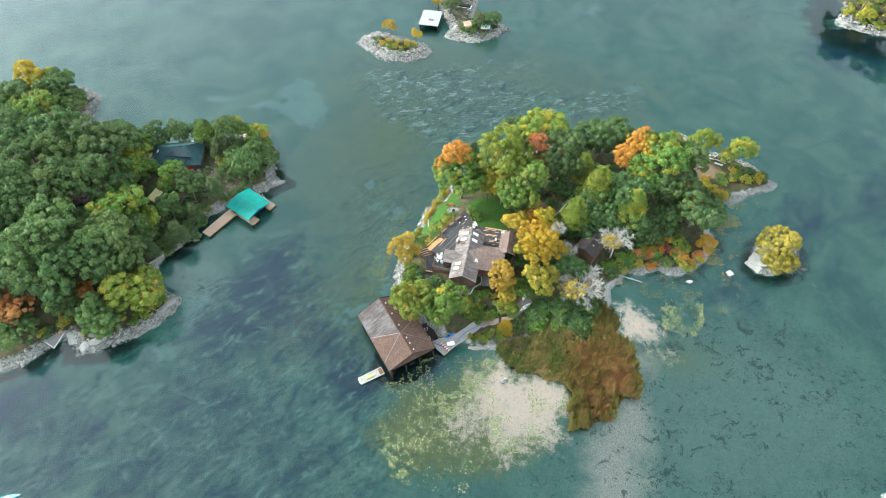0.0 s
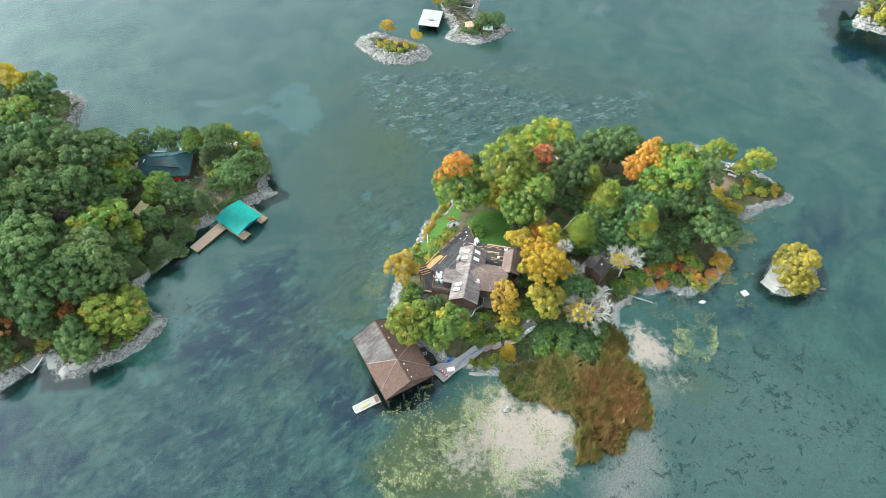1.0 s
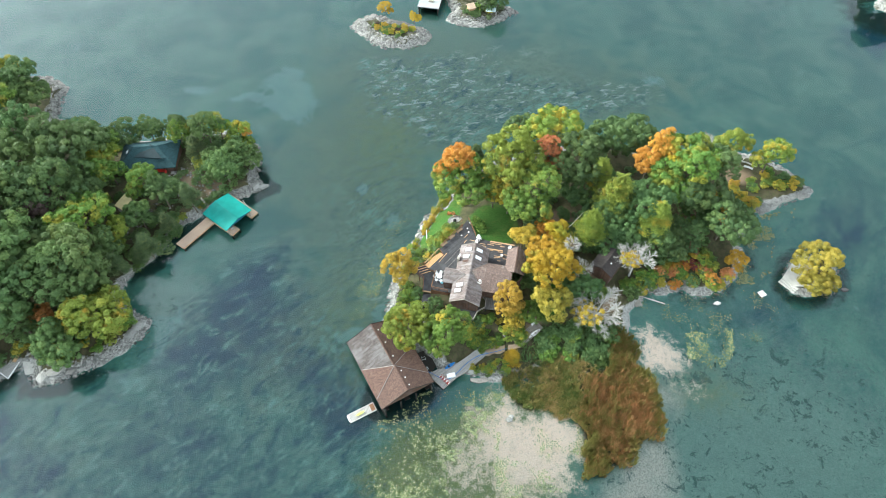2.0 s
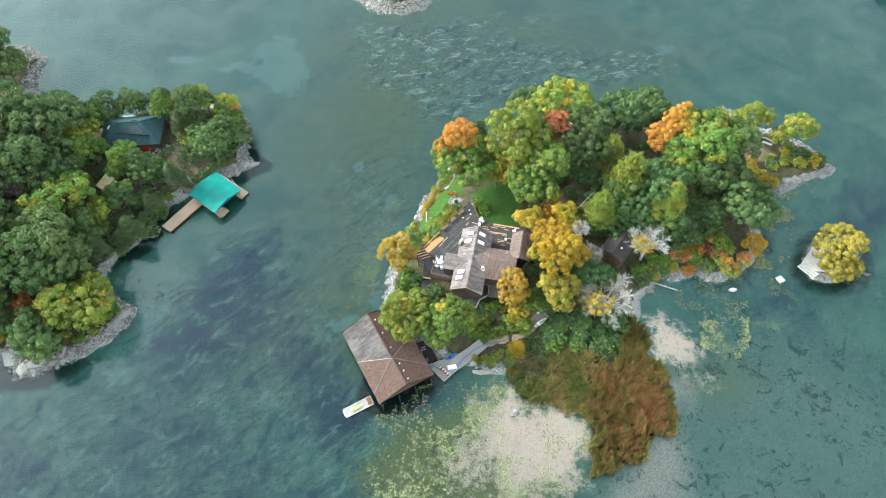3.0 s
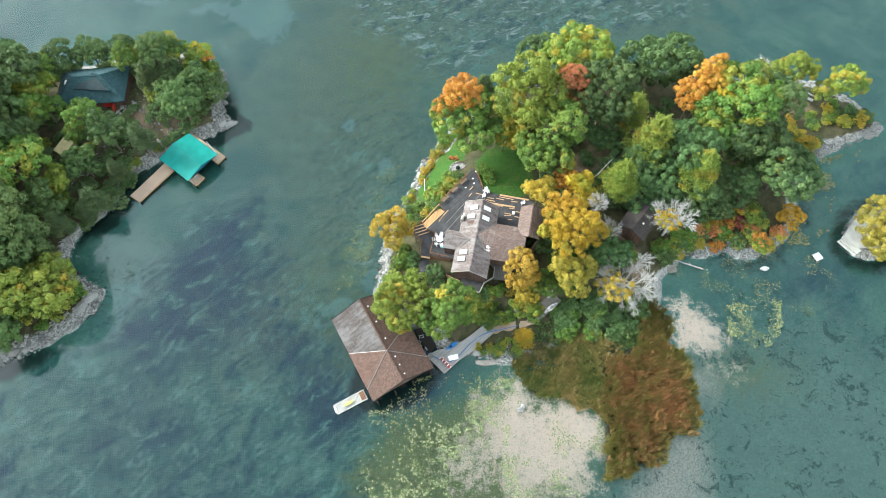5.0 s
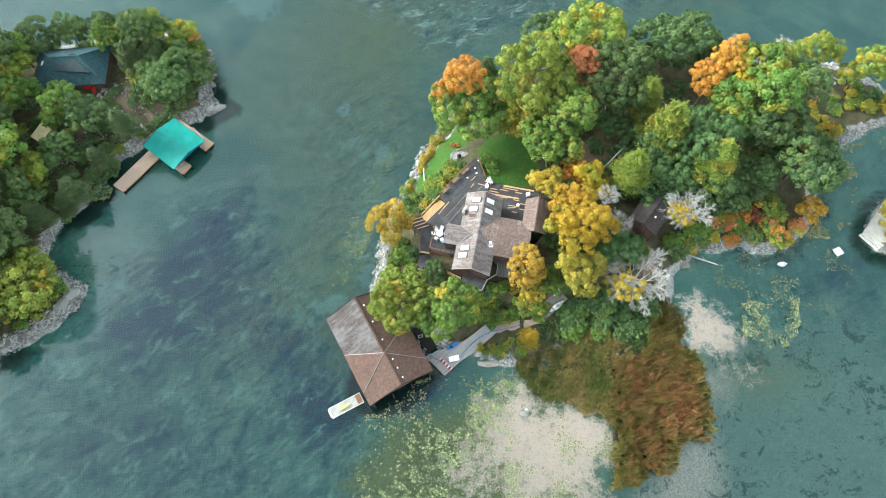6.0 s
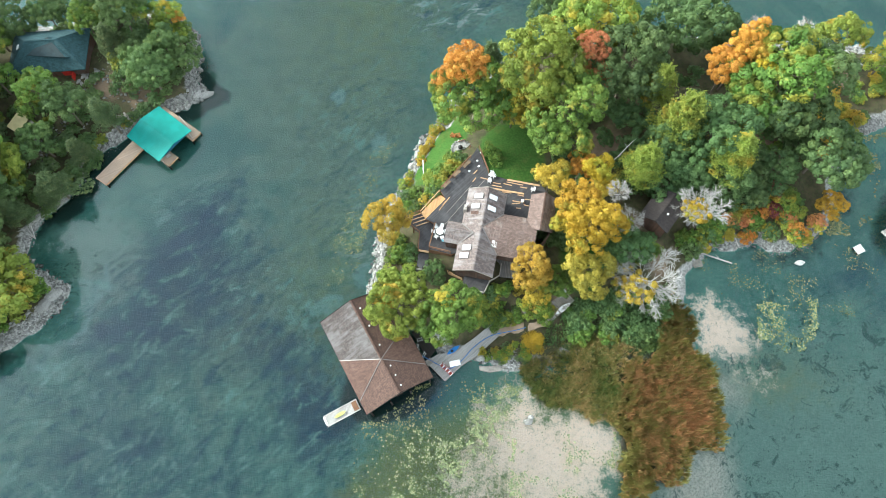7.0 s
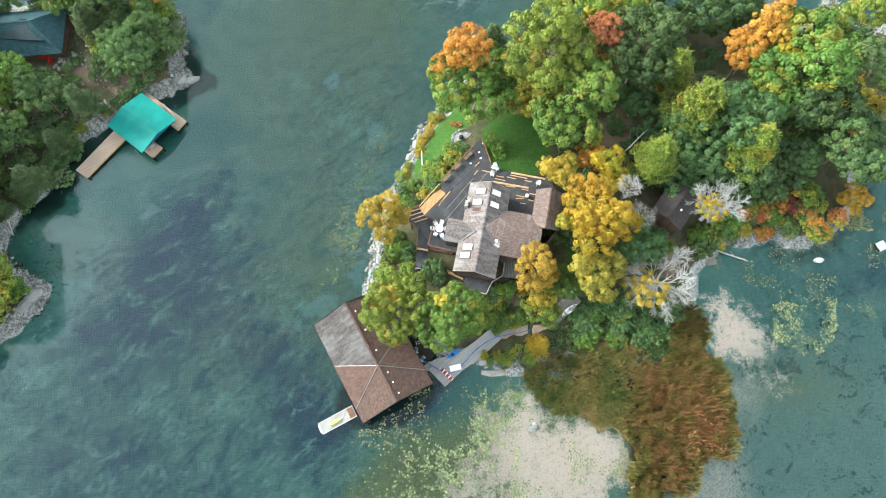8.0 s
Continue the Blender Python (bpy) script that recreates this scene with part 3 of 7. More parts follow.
def box(sx, sy, sz, m=Matrix.Identity(4), bevel=0.0):
    bm = bmesh.new()
    add_box(bm, sx, sy, sz, m, bevel)
    return bm


def add_bar(bm, a, b, w, h=None):
    """A square bar from a to b."""
    a, b = Vector(a), Vector(b)
    h = h or w
    d = b - a
    up = Vector((0, 0, 1)) if abs(d.normalized().z) < 0.95 else Vector((0, 1, 0))
    side = d.cross(up).normalized()
    top = side.cross(d).normalized()
    vs = [bm.verts.new(p + side * sx * w / 2 + top * sz * h / 2) for p in (a, b) for sx, sz in ((-1, -1), (1, -1), (1, 1), (-1, 1))]
    for f in ((0, 1, 2, 3), (7, 6, 5, 4), (0, 4, 5, 1), (1, 5, 6, 2), (2, 6, 7, 3), (3, 7, 4, 0)):
        bm.faces.new([vs[i] for i in f])


def bar(a, b, w, h=None):
    bm = bmesh.new()
    add_bar(bm, a, b, w, h)
    return bm


def slab(points, z0, z1):
    """A flat plate over an outline."""
    bm = bmesh.new()
    lo = [bm.verts.new((px, py, z0)) for px, py in points]
    hi = [bm.verts.new((px, py, z1)) for px, py in points]
    n = len(points)
    bm.faces.new(hi)
    bm.faces.new(lo[::-1])
    for i in range(n):
        bm.faces.new((lo[i], lo[(i + 1) % n], hi[(i + 1) % n], hi[i]))
    bmesh.ops.recalc_face_normals(bm, faces=bm.faces)
    return bm


def sheet(corners, thick=0.12):
    """A plane plate through three or more corners, with thickness downwards."""
    bm = bmesh.new()
    hi = [bm.verts.new(c) for c in corners]
    lo = [bm.verts.new(Vector(c) - Vector((0, 0, thick))) for c in corners]
    n = len(corners)
    bm.faces.new(hi)
    bm.faces.new(lo[::-1])
    for i in range(n):
        bm.faces.new((lo[i], lo[(i + 1) % n], hi[(i + 1) % n], hi[i]))
    bmesh.ops.recalc_face_normals(bm, faces=bm.faces)
    return bm


# ---- trees ----
def tube(verts, faces, a, b, ra, rb, sides=6):
    a, b = Vector(a), Vector(b)
    d = (b - a).normalized()
    u = d.orthogonal().normalized()
    v = d.cross(u)
    base = len(verts)
    for p, r in ((a, ra), (b, rb)):
        for i in range(sides):
            t = 2 * math.pi * i / sides
            verts.append(p + (u * math.cos(t) + v * math.sin(t)) * r)
    for i in range(sides):
        j = (i + 1) % sides
        faces.append((base + i, base + j, base + sides + j, base + sides + i))


def trunk_mesh(seed, tall, spread_, mat):
    """A tapered trunk with limbs that fork."""
    rnd = random.Random(seed)
    vs, fs = [], []
    pts = [Vector((0, 0, 0))]
    for i in range(1, 5):
        pts.append(Vector((rnd.uniform(-0.25, 0.25) * i, rnd.uniform(-0.25, 0.25) * i, tall * i / 4)))
    r0 = 0.04 * tall
    for i in range(4):
        tube(vs, fs, pts[i], pts[i + 1], r0 * (1 - 0.22 * i), r0 * (0.78 - 0.22 * i))
    for j in range(9):
        q = rnd.uniform(1.6, 3.9)
        a = pts[int(q)].lerp(pts[min(4, int(q) + 1)], q % 1)
        ang = j * 2.4 + rnd.uniform(-0.4, 0.4)
        out = spread_ * rnd.uniform(0.5, 0.85)
        b = a + Vector((math.cos(ang) * out * 0.5, math.sin(ang) * out * 0.5, tall * 0.1))
        c = a + Vector((math.cos(ang) * out, math.sin(ang) * out, tall * rnd.uniform(0.12, 0.26)))
        tube(vs, fs, a, b, r0 * 0.36, r0 * 0.24, 5)
        tube(vs, fs, b, c, r0 * 0.24, r0 * 0.06, 5)
        for s in (-1, 1):
            e = b + Vector((math.cos(ang + s * 0.7), math.sin(ang + s * 0.7), 0.5)) * out * 0.4
            tube(vs, fs, b, e, r0 * 0.15, r0 * 0.04, 4)
    return raw_mesh("trunk", vs, fs, [mat], True)


def cards(centres, normals, sizes, tones, rng, stretch=1.0):
    """Leaf clumps: small triangles of every tilt."""
    n = len(centres)
    nr = normals / (np.linalg.norm(normals, axis=1, keepdims=True) + 1e-9)
    u = np.cross(nr, rng.normal(size=(n, 3)))
    u /= np.linalg.norm(u, axis=1, keepdims=True) + 1e-9
    v = np.cross(nr, u)
    s = sizes[:, None]
    j = rng.uniform(0.7, 1.3, (3, n, 1))
    tri = [centres + u * s * stretch * 1.2 * j[0], centres - u * s * stretch * 0.6 + v * s * j[1], centres - u * s * stretch * 0.6 - v * s * j[2]]
    co = np.stack(tri, 1).reshape(-1, 3)
    return card_mesh("crown", co, np.repeat(tones, 3))


def card_mesh(name, co, tones):
    n = len(co) // 3
    me = bpy.data.meshes.new(name)
    me.vertices.add(3 * n)
    me.vertices.foreach_set("co", co.ravel())
    me.loops.add(3 * n)
    me.loops.foreach_set("vertex_index", np.arange(3 * n))
    me.polygons.add(n)
    me.polygons.foreach_set("loop_start", np.arange(n) * 3)
    me.polygons.foreach_set("loop_total", np.full(n, 3))
    me.update(calc_edges=True)
    at = me.attributes.new("tone", "FLOAT", "POINT")
    at.data.foreach_set("value", tones.astype(np.float32))
    return me


def crown_mesh(seed, boughs, clumps, leaves, size, flat=0.85, low=-0.25, clump=0.14):
    """A crown of radius 1: rounded boughs round a leaning axis, each covered with small clumps of leaves, with clefts between."""
    rng = np.random.default_rng(seed)
    lean = rng.uniform(-0.1, 0.1, 2)
    mass = [(np.array([lean[0], lean[1], 0.22 * flat]), 0.52)]
    for i in range(boughs):
        a = i * 2.4 + rng.uniform(-0.45, 0.45)
        h = low + (0.75 - low) * ((i * 0.618 + rng.uniform(0, 0.15)) % 1.0)
        big = rng.uniform(0.24, 0.4)
        ring = (math.sqrt(max(0.05, 1 - h * h)) * rng.uniform(0.86, 1.06) - big * 0.75) * (1 + 0.12 * math.sin(2 * a + seed))
        mass.append((np.array([math.cos(a) * ring + lean[0], math.sin(a) * ring + lean[1], h * flat]), big))
    spots = []
    for m, (c, big) in enumerate(mass):
        own = rng.uniform(0, 1)
        n = max(6, int(clumps * big * big / sum(b * b for _, b in mass)))
        turn = rng.uniform(0, 6.28)
        for j in range(n):
            z = 1 - 1.55 * (j + rng.uniform(0.2, 0.8)) / n
            a = turn + j * 2.399963 + rng.uniform(-0.25, 0.25)
            d = np.array([math.cos(a) * math.sqrt(max(0, 1 - z * z)), math.sin(a) * math.sqrt(max(0, 1 - z * z)), z])
            p = c + d * big * rng.uniform(0.82, 1.1) * np.array([1, 1, 0.9])
            if any(np.linalg.norm(p - q) < 0.8 * b for k, (q, b) in enumerate(mass) if k != m):
                continue
            spots.append((p, d, clump * rng.uniform(0.62, 1.3), 0.4 * own + 0.6 * rng.uniform(0, 1)))
    tot = sum(r * r for _, _, r, _ in spots)
    cs, ns, ts = [], [], []
    for c, face, r, tone in spots:
        n = int(leaves * r * r / tot)
        d = rng.normal(size=(n, 3)) + 0.75 * face + np.array([0, 0, 0.35])
        d /= np.linalg.norm(d, axis=1, keepdims=True)
        rad = r * (1.12 - 0.5 * rng.random((n, 1)) ** 1.5)
        cs.append(c + d * rad * np.array([1, 1, 0.8]))
        ns.append(d + rng.normal(size=(n, 3)) * 0.32)
        ts.append(np.clip(0.05 + tone * 0.68 + rng.random(n) * 0.27, 0, 1))
    cs, ns, ts = np.concatenate(cs), np.concatenate(ns), np.concatenate(ts)
    return cards(cs, ns, size * rng.uniform(0.55, 1.4, len(cs)), ts, rng)


def pine_mesh(seed, leaves, size):
    """A conifer: whorls of drooping boughs round a pointed axis, height 2, radius 1."""
    rng = np.random.default_rng(seed)
    cs, ns, ts = [], [], []
    per = leaves // 44
    for w in range(11):
        f = w / 10
        reach = (1 - f) ** 0.75 * 0.95 + 0.08
        for b in range(4):
            a = b * math.pi / 2 + w * 1.1 + rng.uniform(-0.3, 0.3)
            out = reach * rng.uniform(0.75, 1.05)
            t = rng.random(per) ** 0.7
            side = rng.normal(size=per) * 0.13 * (0.4 + t)
            px = np.cos(a) * t * out - np.sin(a) * side
            py = np.sin(a) * t * out + np.cos(a) * side
            pz = -0.9 + f * 1.8 - 0.12 * t + 0.25 * t * t * out + rng.normal(size=per) * 0.04
            cs.append(np.stack([px, py, pz], 1))
            ns.append(rng.normal(size=(per, 3)) * 0.6 + np.array([0, 0, 0.8]))
            ts.append(np.clip(rng.uniform(0, 0.6) + rng.random(per) * 0.4, 0, 1))
    cs, ns, ts = np.concatenate(cs), np.concatenate(ns), np.concatenate(ts)
    return cards(cs, ns, size * rng.uniform(0.6, 1.3, len(cs)), ts, rng, 1.5)


def twig_mesh(seed, mat, name="bare_crown"):
    """Bare limbs that split into fine twigs, radius 1."""
    rnd = random.Random(seed)
    vs, fs = [], []

    def grow(p, d, length, r, level):
        q = p + d * length
        tube(vs, fs, p, q, r, r * 0.6, 4 if level < 2 else 3)
        if level == 5:
            return
        for i in range(4 if level < 4 else 7):
            e = (d + Vector((rnd.uniform(-1, 1), rnd.uniform(-1, 1), rnd.uniform(-0.5, 0.7))) * 0.85).normalized()
            grow(p.lerp(q, rnd.uniform(0.25, 1.0)), e, length * rnd.uniform(0.5, 0.78), r * 0.66, level + 1)

    for i in range(8):
        a = i * 0.785 + rnd.uniform(-0.3, 0.3)
        grow(Vector((0, 0, -0.6)), Vector((math.cos(a) * 0.85, math.sin(a) * 0.85, 0.7)).normalized(), 0.46, 0.0125, 1)
    return raw_mesh(name, vs, fs, [mat])


CROWNS = [crown_mesh(s, 15, 250, 18000, 0.0275) for s in (1, 2, 3, 4, 5)]
FAR = [crown_mesh(s, 14, 190, 11000, 0.034, clump=0.155) for s in (6, 7, 8, 9)]
SMALL = [crown_mesh(s, 10, 120, 9500, 0.033, 0.85, clump=0.185) for s in (11, 12, 13, 14)]
SHRUBS = [crown_mesh(s, 6, 40, 1150, 0.085, 0.7, -0.1, 0.26) for s in (21, 22, 23, 24)]
SPARSE = [crown_mesh(s, 8, 46, 3600, 0.04, clump=0.17) for s in (31, 32)]
PINES = [pine_mesh(s, 17000, 0.022) for s in (41, 42)]
TWIGS = [twig_mesh(s, pale_bark) for s in (51, 52, 53)]
TRUNKS = [trunk_mesh(s, 1.0 * 8, 4.0, bark) for s in (61, 62, 63)]
PALE_TRUNK = trunk_mesh(64, 8.0, 3.0, pale_bark)
for me in CROWNS + FAR + SMALL + SHRUBS + SPARSE + PINES:
    me.materials.append(LEAF["green"])
WORDS = {
    "green": "broad green leafy tree with uneven crown", "dark": "dark green leafy tree in a dense grove",
    "lime": "yellow-green leafy tree turning in autumn", "yellow": "bright golden-yellow autumn tree with dense crown",
    "amber": "amber and olive autumn tree with loose crown", "orange": "orange autumn maple with rounded crown",
    "red": "dull red autumn tree with narrow crown", "olive": "olive-yellow tree with drooping round crown",
    "pine": "grey-green pine with layered drooping boughs", "maroon": "dark maroon-leaved tree with dense crown", "cool": "cool green leafy tree by the rocky shore",
}
_turn = random.Random(77)


def leafy(me, shade, parent, name="crown"):
    ob = new(name, me)
    ob.material_slots[0].link = "OBJECT"
    ob.material_slots[0].material = LEAF[shade]
    ob.parent = parent
    return ob


def tree(px, py, ztop, r, shade, form="broad"):
    """A tree whose crown's upper middle is at (px, py, ztop)."""
    if form == "conifer":
        tall = max(3.2 * r * 0.5, 3.0)
        zc = ztop - 0.35 * r
    else:
        zc = ztop - 0.42 * r
    gz = ground_z(px, py) - 0.1
    gz = max(gz, -0.3)
    t = thing("tree", Matrix.Translation((px, py, gz)), WORDS[shade], "tree", "island trees")
    i = _turn.randrange(100)
    spin = Matrix.Rotation(_turn.uniform(0, 6.28), 4, "Z")
    trunk = new("trunk", PALE_TRUNK if form == "half" else TRUNKS[i % 3])
    trunk.parent = t
    high = max(zc - gz + 0.25 * r, 1.0)
    trunk.matrix_basis = spin @ Matrix.Diagonal((r / 5.2, r / 5.2, high / 8, 1))
    up = Matrix.Translation((0, 0, zc - gz))
    if form == "conifer":
        c = leafy(PINES[i % 2], shade, t)
        c.matrix_basis = up @ spin @ Matrix.Diagonal((r, r, 1.1 * r, 1))
    elif form == "half":
        c = leafy(SPARSE[i % 2], shade, t)
        c.matrix_basis = Matrix.Translation((-0.28 * r, -0.25 * r, zc - gz - 0.1 * r)) @ spin @ Matrix.Diagonal((0.5 * r, 0.5 * r, 0.5 * r, 1))
        b = new("bare_crown", TWIGS[i % 3])
        b.parent = t
        b.matrix_basis = Matrix.Translation((0.03 * r, 0.05 * r, zc - gz + 0.12 * r)) @ spin @ Matrix.Diagonal((1.3 * r, 1.3 * r, 1.0 * r, 1))
        tagged(t, "half-bare autumn tree with pale branches and yellow leaves")
    elif form == "bare":
        b = new("bare_crown", TWIGS[i % 3])
        b.parent = t
        b.matrix_basis = up @ spin @ Matrix.Diagonal((r, r, r, 1))
        tagged(t, "leafless tree with pale grey branches")
    else:
        small = r < 4.3
        c = leafy((SMALL if small else FAR if px < -30 or py > 150 else CROWNS)[i % 4], shade, t)
        lean = Matrix.Rotation(_turn.uniform(-0.12, 0.12), 4, "X")
        c.matrix_basis = up @ lean @ spin @ Matrix.Diagonal((r, r * _turn.uniform(0.92, 1.06), r * _turn.uniform(0.95, 1.2), 1))
    return t


def bush(px, py, r, shade, name="shrub", label=""):
    gz = max(ground_z(px, py), 0.0)
    t = thing(name, Matrix.Translation((px, py, gz - 0.05)), label or {"green": "low green shrub", "dark": "dark green undergrowth shrub", "lime": "yellow-green shrub", "yellow": "golden autumn shrub", "amber": "amber autumn shrub", "orange": "orange autumn shrub", "red": "red-leaved shrub", "olive": "olive shrub", "pine": "grey-green juniper shrub", "maroon": "dark maroon shrub", "cool": "cool green shrub", "wine": "wine-red autumn shrub"}[shade] + " growing on the island", "shrub", "island shrubs")
    c = leafy(SHRUBS[_turn.randrange(4)], shade, t, "foliage")
    c.matrix_basis = Matrix.Translation((0, 0, r * 0.4)) @ Matrix.Rotation(_turn.uniform(0, 6.28), 4, "Z") @ Matrix.Diagonal((r, r, r * _turn.uniform(0.7, 1.0), 1))
    return t

# main island, by kind: x, y, height of the crown's upper side, radius
DARK = [(38.3, 95.5, 7.5, 4.9), (28.4, 109.1, 14.5, 5.7), (40.8, 120.8, 9.5, 7.1), (56.4, 105.4, 13, 7), (59.0, 96.4, 9, 5.9), (55.9, 101.2, 7.5, 3.8), (41, 98.4, 12, 5.6), (51.6, 94.6, 7, 3.2), (11.1, 107.8, 8, 2.4), (46.5, 96.5, 7, 3.6), (47.5, 91.6, 6, 3.0), (33.9, 98.8, 8, 4.4), (30.6, 106.5, 8, 4.5), (34.5, 92.4, 6.5, 3.9), (16.8, 84.4, 6, 3.6), (26.5, 80.6, 6, 4), (42.9, 91.6, 7, 4.2), (-1.9, 77.2, 4.6, 1.8), (17.6, 122.5, 9, 3.6)]
GREEN = [(3.8, 104.7, 12.5, 5.8), (18.5, 100.3, 13.5, 6.4), (51.6, 106.8, 14.5, 6.8), (0.4, 69.2, 9, 4.3), (15.8, 75.6, 5.0, 2.6)]
LIME = [(47.6, 104.0, 11, 3.8), (14.3, 108.4, 16, 6.3), (24.2, 118.5, 14, 6.6), (74.4, 115.6, 9.5, 3.8), (66.6, 118.6, 9, 3.7), (-7.2, 70.7, 8, 4.5)]
AMBER = [(10.2, 103.4, 10, 2.7), (13.4, 101.6, 9.5, 2.4), (12.4, 76.8, 8.5, 3.0), (13.2, 74.0, 5.5, 2.3), (-9, 84.2, 8, 3.3)]
for rows, shade in ((DARK, "dark"), (GREEN, "green"), (LIME, "lime"), (AMBER, "amber")):
    for px, py, pz, r in rows:
        tree(px, py, pz, r, shade)
for px, py, pz, r, shade, form in (
    (1.9, 107.4, 15, 3.8, "orange", "broad"), (44.4, 110.0, 13, 3.2, "orange", "broad"), (47.0, 112.4, 14.5, 3.4, "orange", "broad"), (22.0, 110.6, 16, 2.3, "red", "broad"), (23.0, 107.6, 13, 2.1, "red", "broad"), (19.6, 86.2, 11.5, 3.3, "yellow", "broad"), (20.8, 81.6, 12, 4.1, "yellow", "broad"), (17.8, 83.4, 9.5, 2.5, "amber", "broad"), (20.4, 93.2, 9, 2.1, "orange", "broad"), (22.6, 92.6, 10, 2.6, "yellow", "broad"), (23.0, 89.8, 9, 2.5, "amber", "broad"),
    (6.4, 111.6, 12, 3.0, "pine", "conifer"), (33.2, 106.4, 13, 3.7, "lime", "conifer"), (35.8, 99.7, 14.5, 4.9, "lime", "conifer"), (15.8, 91.3, 9.5, 2.9, "amber", "broad"), (27.6, 85.2, 7.5, 2.6, "amber", "half"),
    (20.5, 76.8, 8.5, 3.8, "olive", "broad"), (61.2, 89.4, 3.5, 2.2, "yellow", "broad"), (12.8, 66.8, 4.0, 2.0, "yellow", "conifer"), (77.6, 87.0, 5.4, 5.0, "olive", "broad"), (43, 93.9, 13.5, 4.2, "lime", "conifer"), (29.5, 92.7, 12.5, 3.9, "lime", "conifer"),
    (25.2, 87.8, 12, 2.6, "amber", "bare"), (52.2, 120.4, 10, 3.3, "amber", "bare"), (61.6, 121.6, 8, 2.9, "amber", "bare"), (38.4, 86.4, 10.5, 4.3, "yellow", "half"), (29.4, 75.6, 8.8, 5.8, "amber", "half"),
):
    tree(px, py, pz, r, shade, form)
# western island
W_DARK = [(-108, 136.5, 11, 6.0), (-103.6, 134, 9.5, 5.6), (-116.7, 132.1, 12, 5.6), (-84.5, 112.5, 15, 7.9), (-96.5, 115.5, 14, 7), (-92.9, 108, 14, 7.7), (-104.4, 112.3, 15, 7.6), (-92.9, 95.5, 16, 9.6), (-82.5, 76.4, 13, 7.7), (-75.3, 79.4, 13, 6.6), (-77, 122.5, 7.5, 3.8), (-66, 125, 6.5, 3.8), (-62.8, 103.6, 9, 4.4), (-81.5, 71.2, 6, 4.4), (-84, 100.1, 14, 6.4), (-79.0, 102.6, 10, 4.6), (-86.5, 73.5, 11, 5.6), (-46.9, 116.3, 5, 3.4), (-83.1, 88.1, 12, 5.9), (-103.8, 104.5, 15, 7.4), (-94.5, 76, 11, 5.6), (-80.5, 106, 10, 4.6)]
W_MORE = [(-69.3, 79.4, 6.5, 3.2), (-72.3, 77.2, 8, 4.6), (-97, 90.4, 15, 6.9), (-54.9, 117.3, 6, 3.7), (-83.5, 117, 11, 5), (-110, 96, 15, 8), (-104, 82, 14, 8), (-108, 120, 14, 7), (-118, 110, 15, 8), (-124, 126, 13, 8), (-100, 70, 10, 6), (-120, 92, 14, 8)]
W_GREEN = [(-108.8, 125.2, 13, 7.5), (-88.1, 80.8, 16, 8.9), (-73.5, 83.3, 13, 6.7), (-76.2, 94.4, 11, 7.1), (-57, 122, 9.5, 4.2), (-50.6, 111.0, 8.5, 4.2), (-67.6, 106.2, 9.5, 4.3), (-72.8, 67.8, 6.7, 5.2), (-90.3, 63.8, 6, 5.2)]
W_GREEN += [(-64, 121.5, 8, 3.4), (-53, 113.2, 7, 3.6), (-50.2, 118.4, 7, 3.5), (-55, 124.4, 8, 3.6), (-60.4, 125.6, 7, 3.2), (-72, 124, 7, 3.2), (-75.5, 108.6, 9, 3.8), (-66.4, 97.6, 7, 3.7), (-70.6, 89.6, 8, 4.2)]
W_LIME = [(-78.4, 113.2, 9.5, 3.9), (-50.1, 123.1, 6, 4.1), (-70.4, 93.4, 6.5, 4)]
W_GREEN += [(-79.2, 118.6, 8, 3.8), (-71.0, 125.6, 5.0, 2.6), (-64.0, 126.6, 5.0, 2.6)]
W_PINE = [(-56.7, 102.9, 8.5, 3.5), (-63.2, 90.6, 6.5, 3.4), (-68.6, 86.2, 6, 3.2), (-59.2, 118.3, 7, 4.4), (-61, 97.4, 5.5, 2.8), (-64.8, 89.6, 4.5, 2.6)]
for rows, shade, form in ((W_DARK, "dark", "broad"), (W_MORE, "dark", "broad"), (W_GREEN, "green", "broad"), (W_LIME, "lime", "broad"), (W_PINE, "pine", "conifer")):
    for n, (px, py, pz, r) in enumerate(rows):
        tree(px, py, pz, (0.8 if px > -72 else 0.9) * r, "cool" if shade == "green" and n % 3 or shade == "dark" and n % 4 == 1 else shade, form)
for px, py, pz, r, shade in ((-113.6, 140.6, 11, 5.4, "amber"), (-66.8, 73.4, 8, 5.6, "lime"), (-92.8, 68.9, 7, 4.7, "red"), (-78.7, 73.9, 5, 2.6, "red"), (-85.5, 96.7, 11, 5.5, "maroon")):
    tree(px, py, pz, r, shade)
# islets and the far shore
for px, py, pz, r, shade in ((-18.7, 176.5, 4.5, 2.0, "yellow"), (-9.8, 171, 5, 1.8, "yellow"), (-3.0, 193, 6, 3.4, "amber"), (1.0, 189, 5, 3.2, "pine"), (14.5, 180, 5, 3.0, "dark"), (10.8, 181, 4.5, 2.6, "pine"), (-1.5, 200, 6, 4, "dark"), (3, 204, 6, 4, "green"), (138, 190, 14, 5.5, "dark"), (143, 184, 13, 5, "green"), (137, 184.5, 4, 2.8, "olive"), (150, 180, 14, 6, "dark"), (150, 195, 15, 7, "dark"), (160, 184, 14, 7, "green"), (142, 200, 14, 6, "dark"), (158, 176, 13, 6, "dark"), (168, 178, 14, 7, "dark")):
    tree(px, py, pz, r, shade)


THICKET = {}


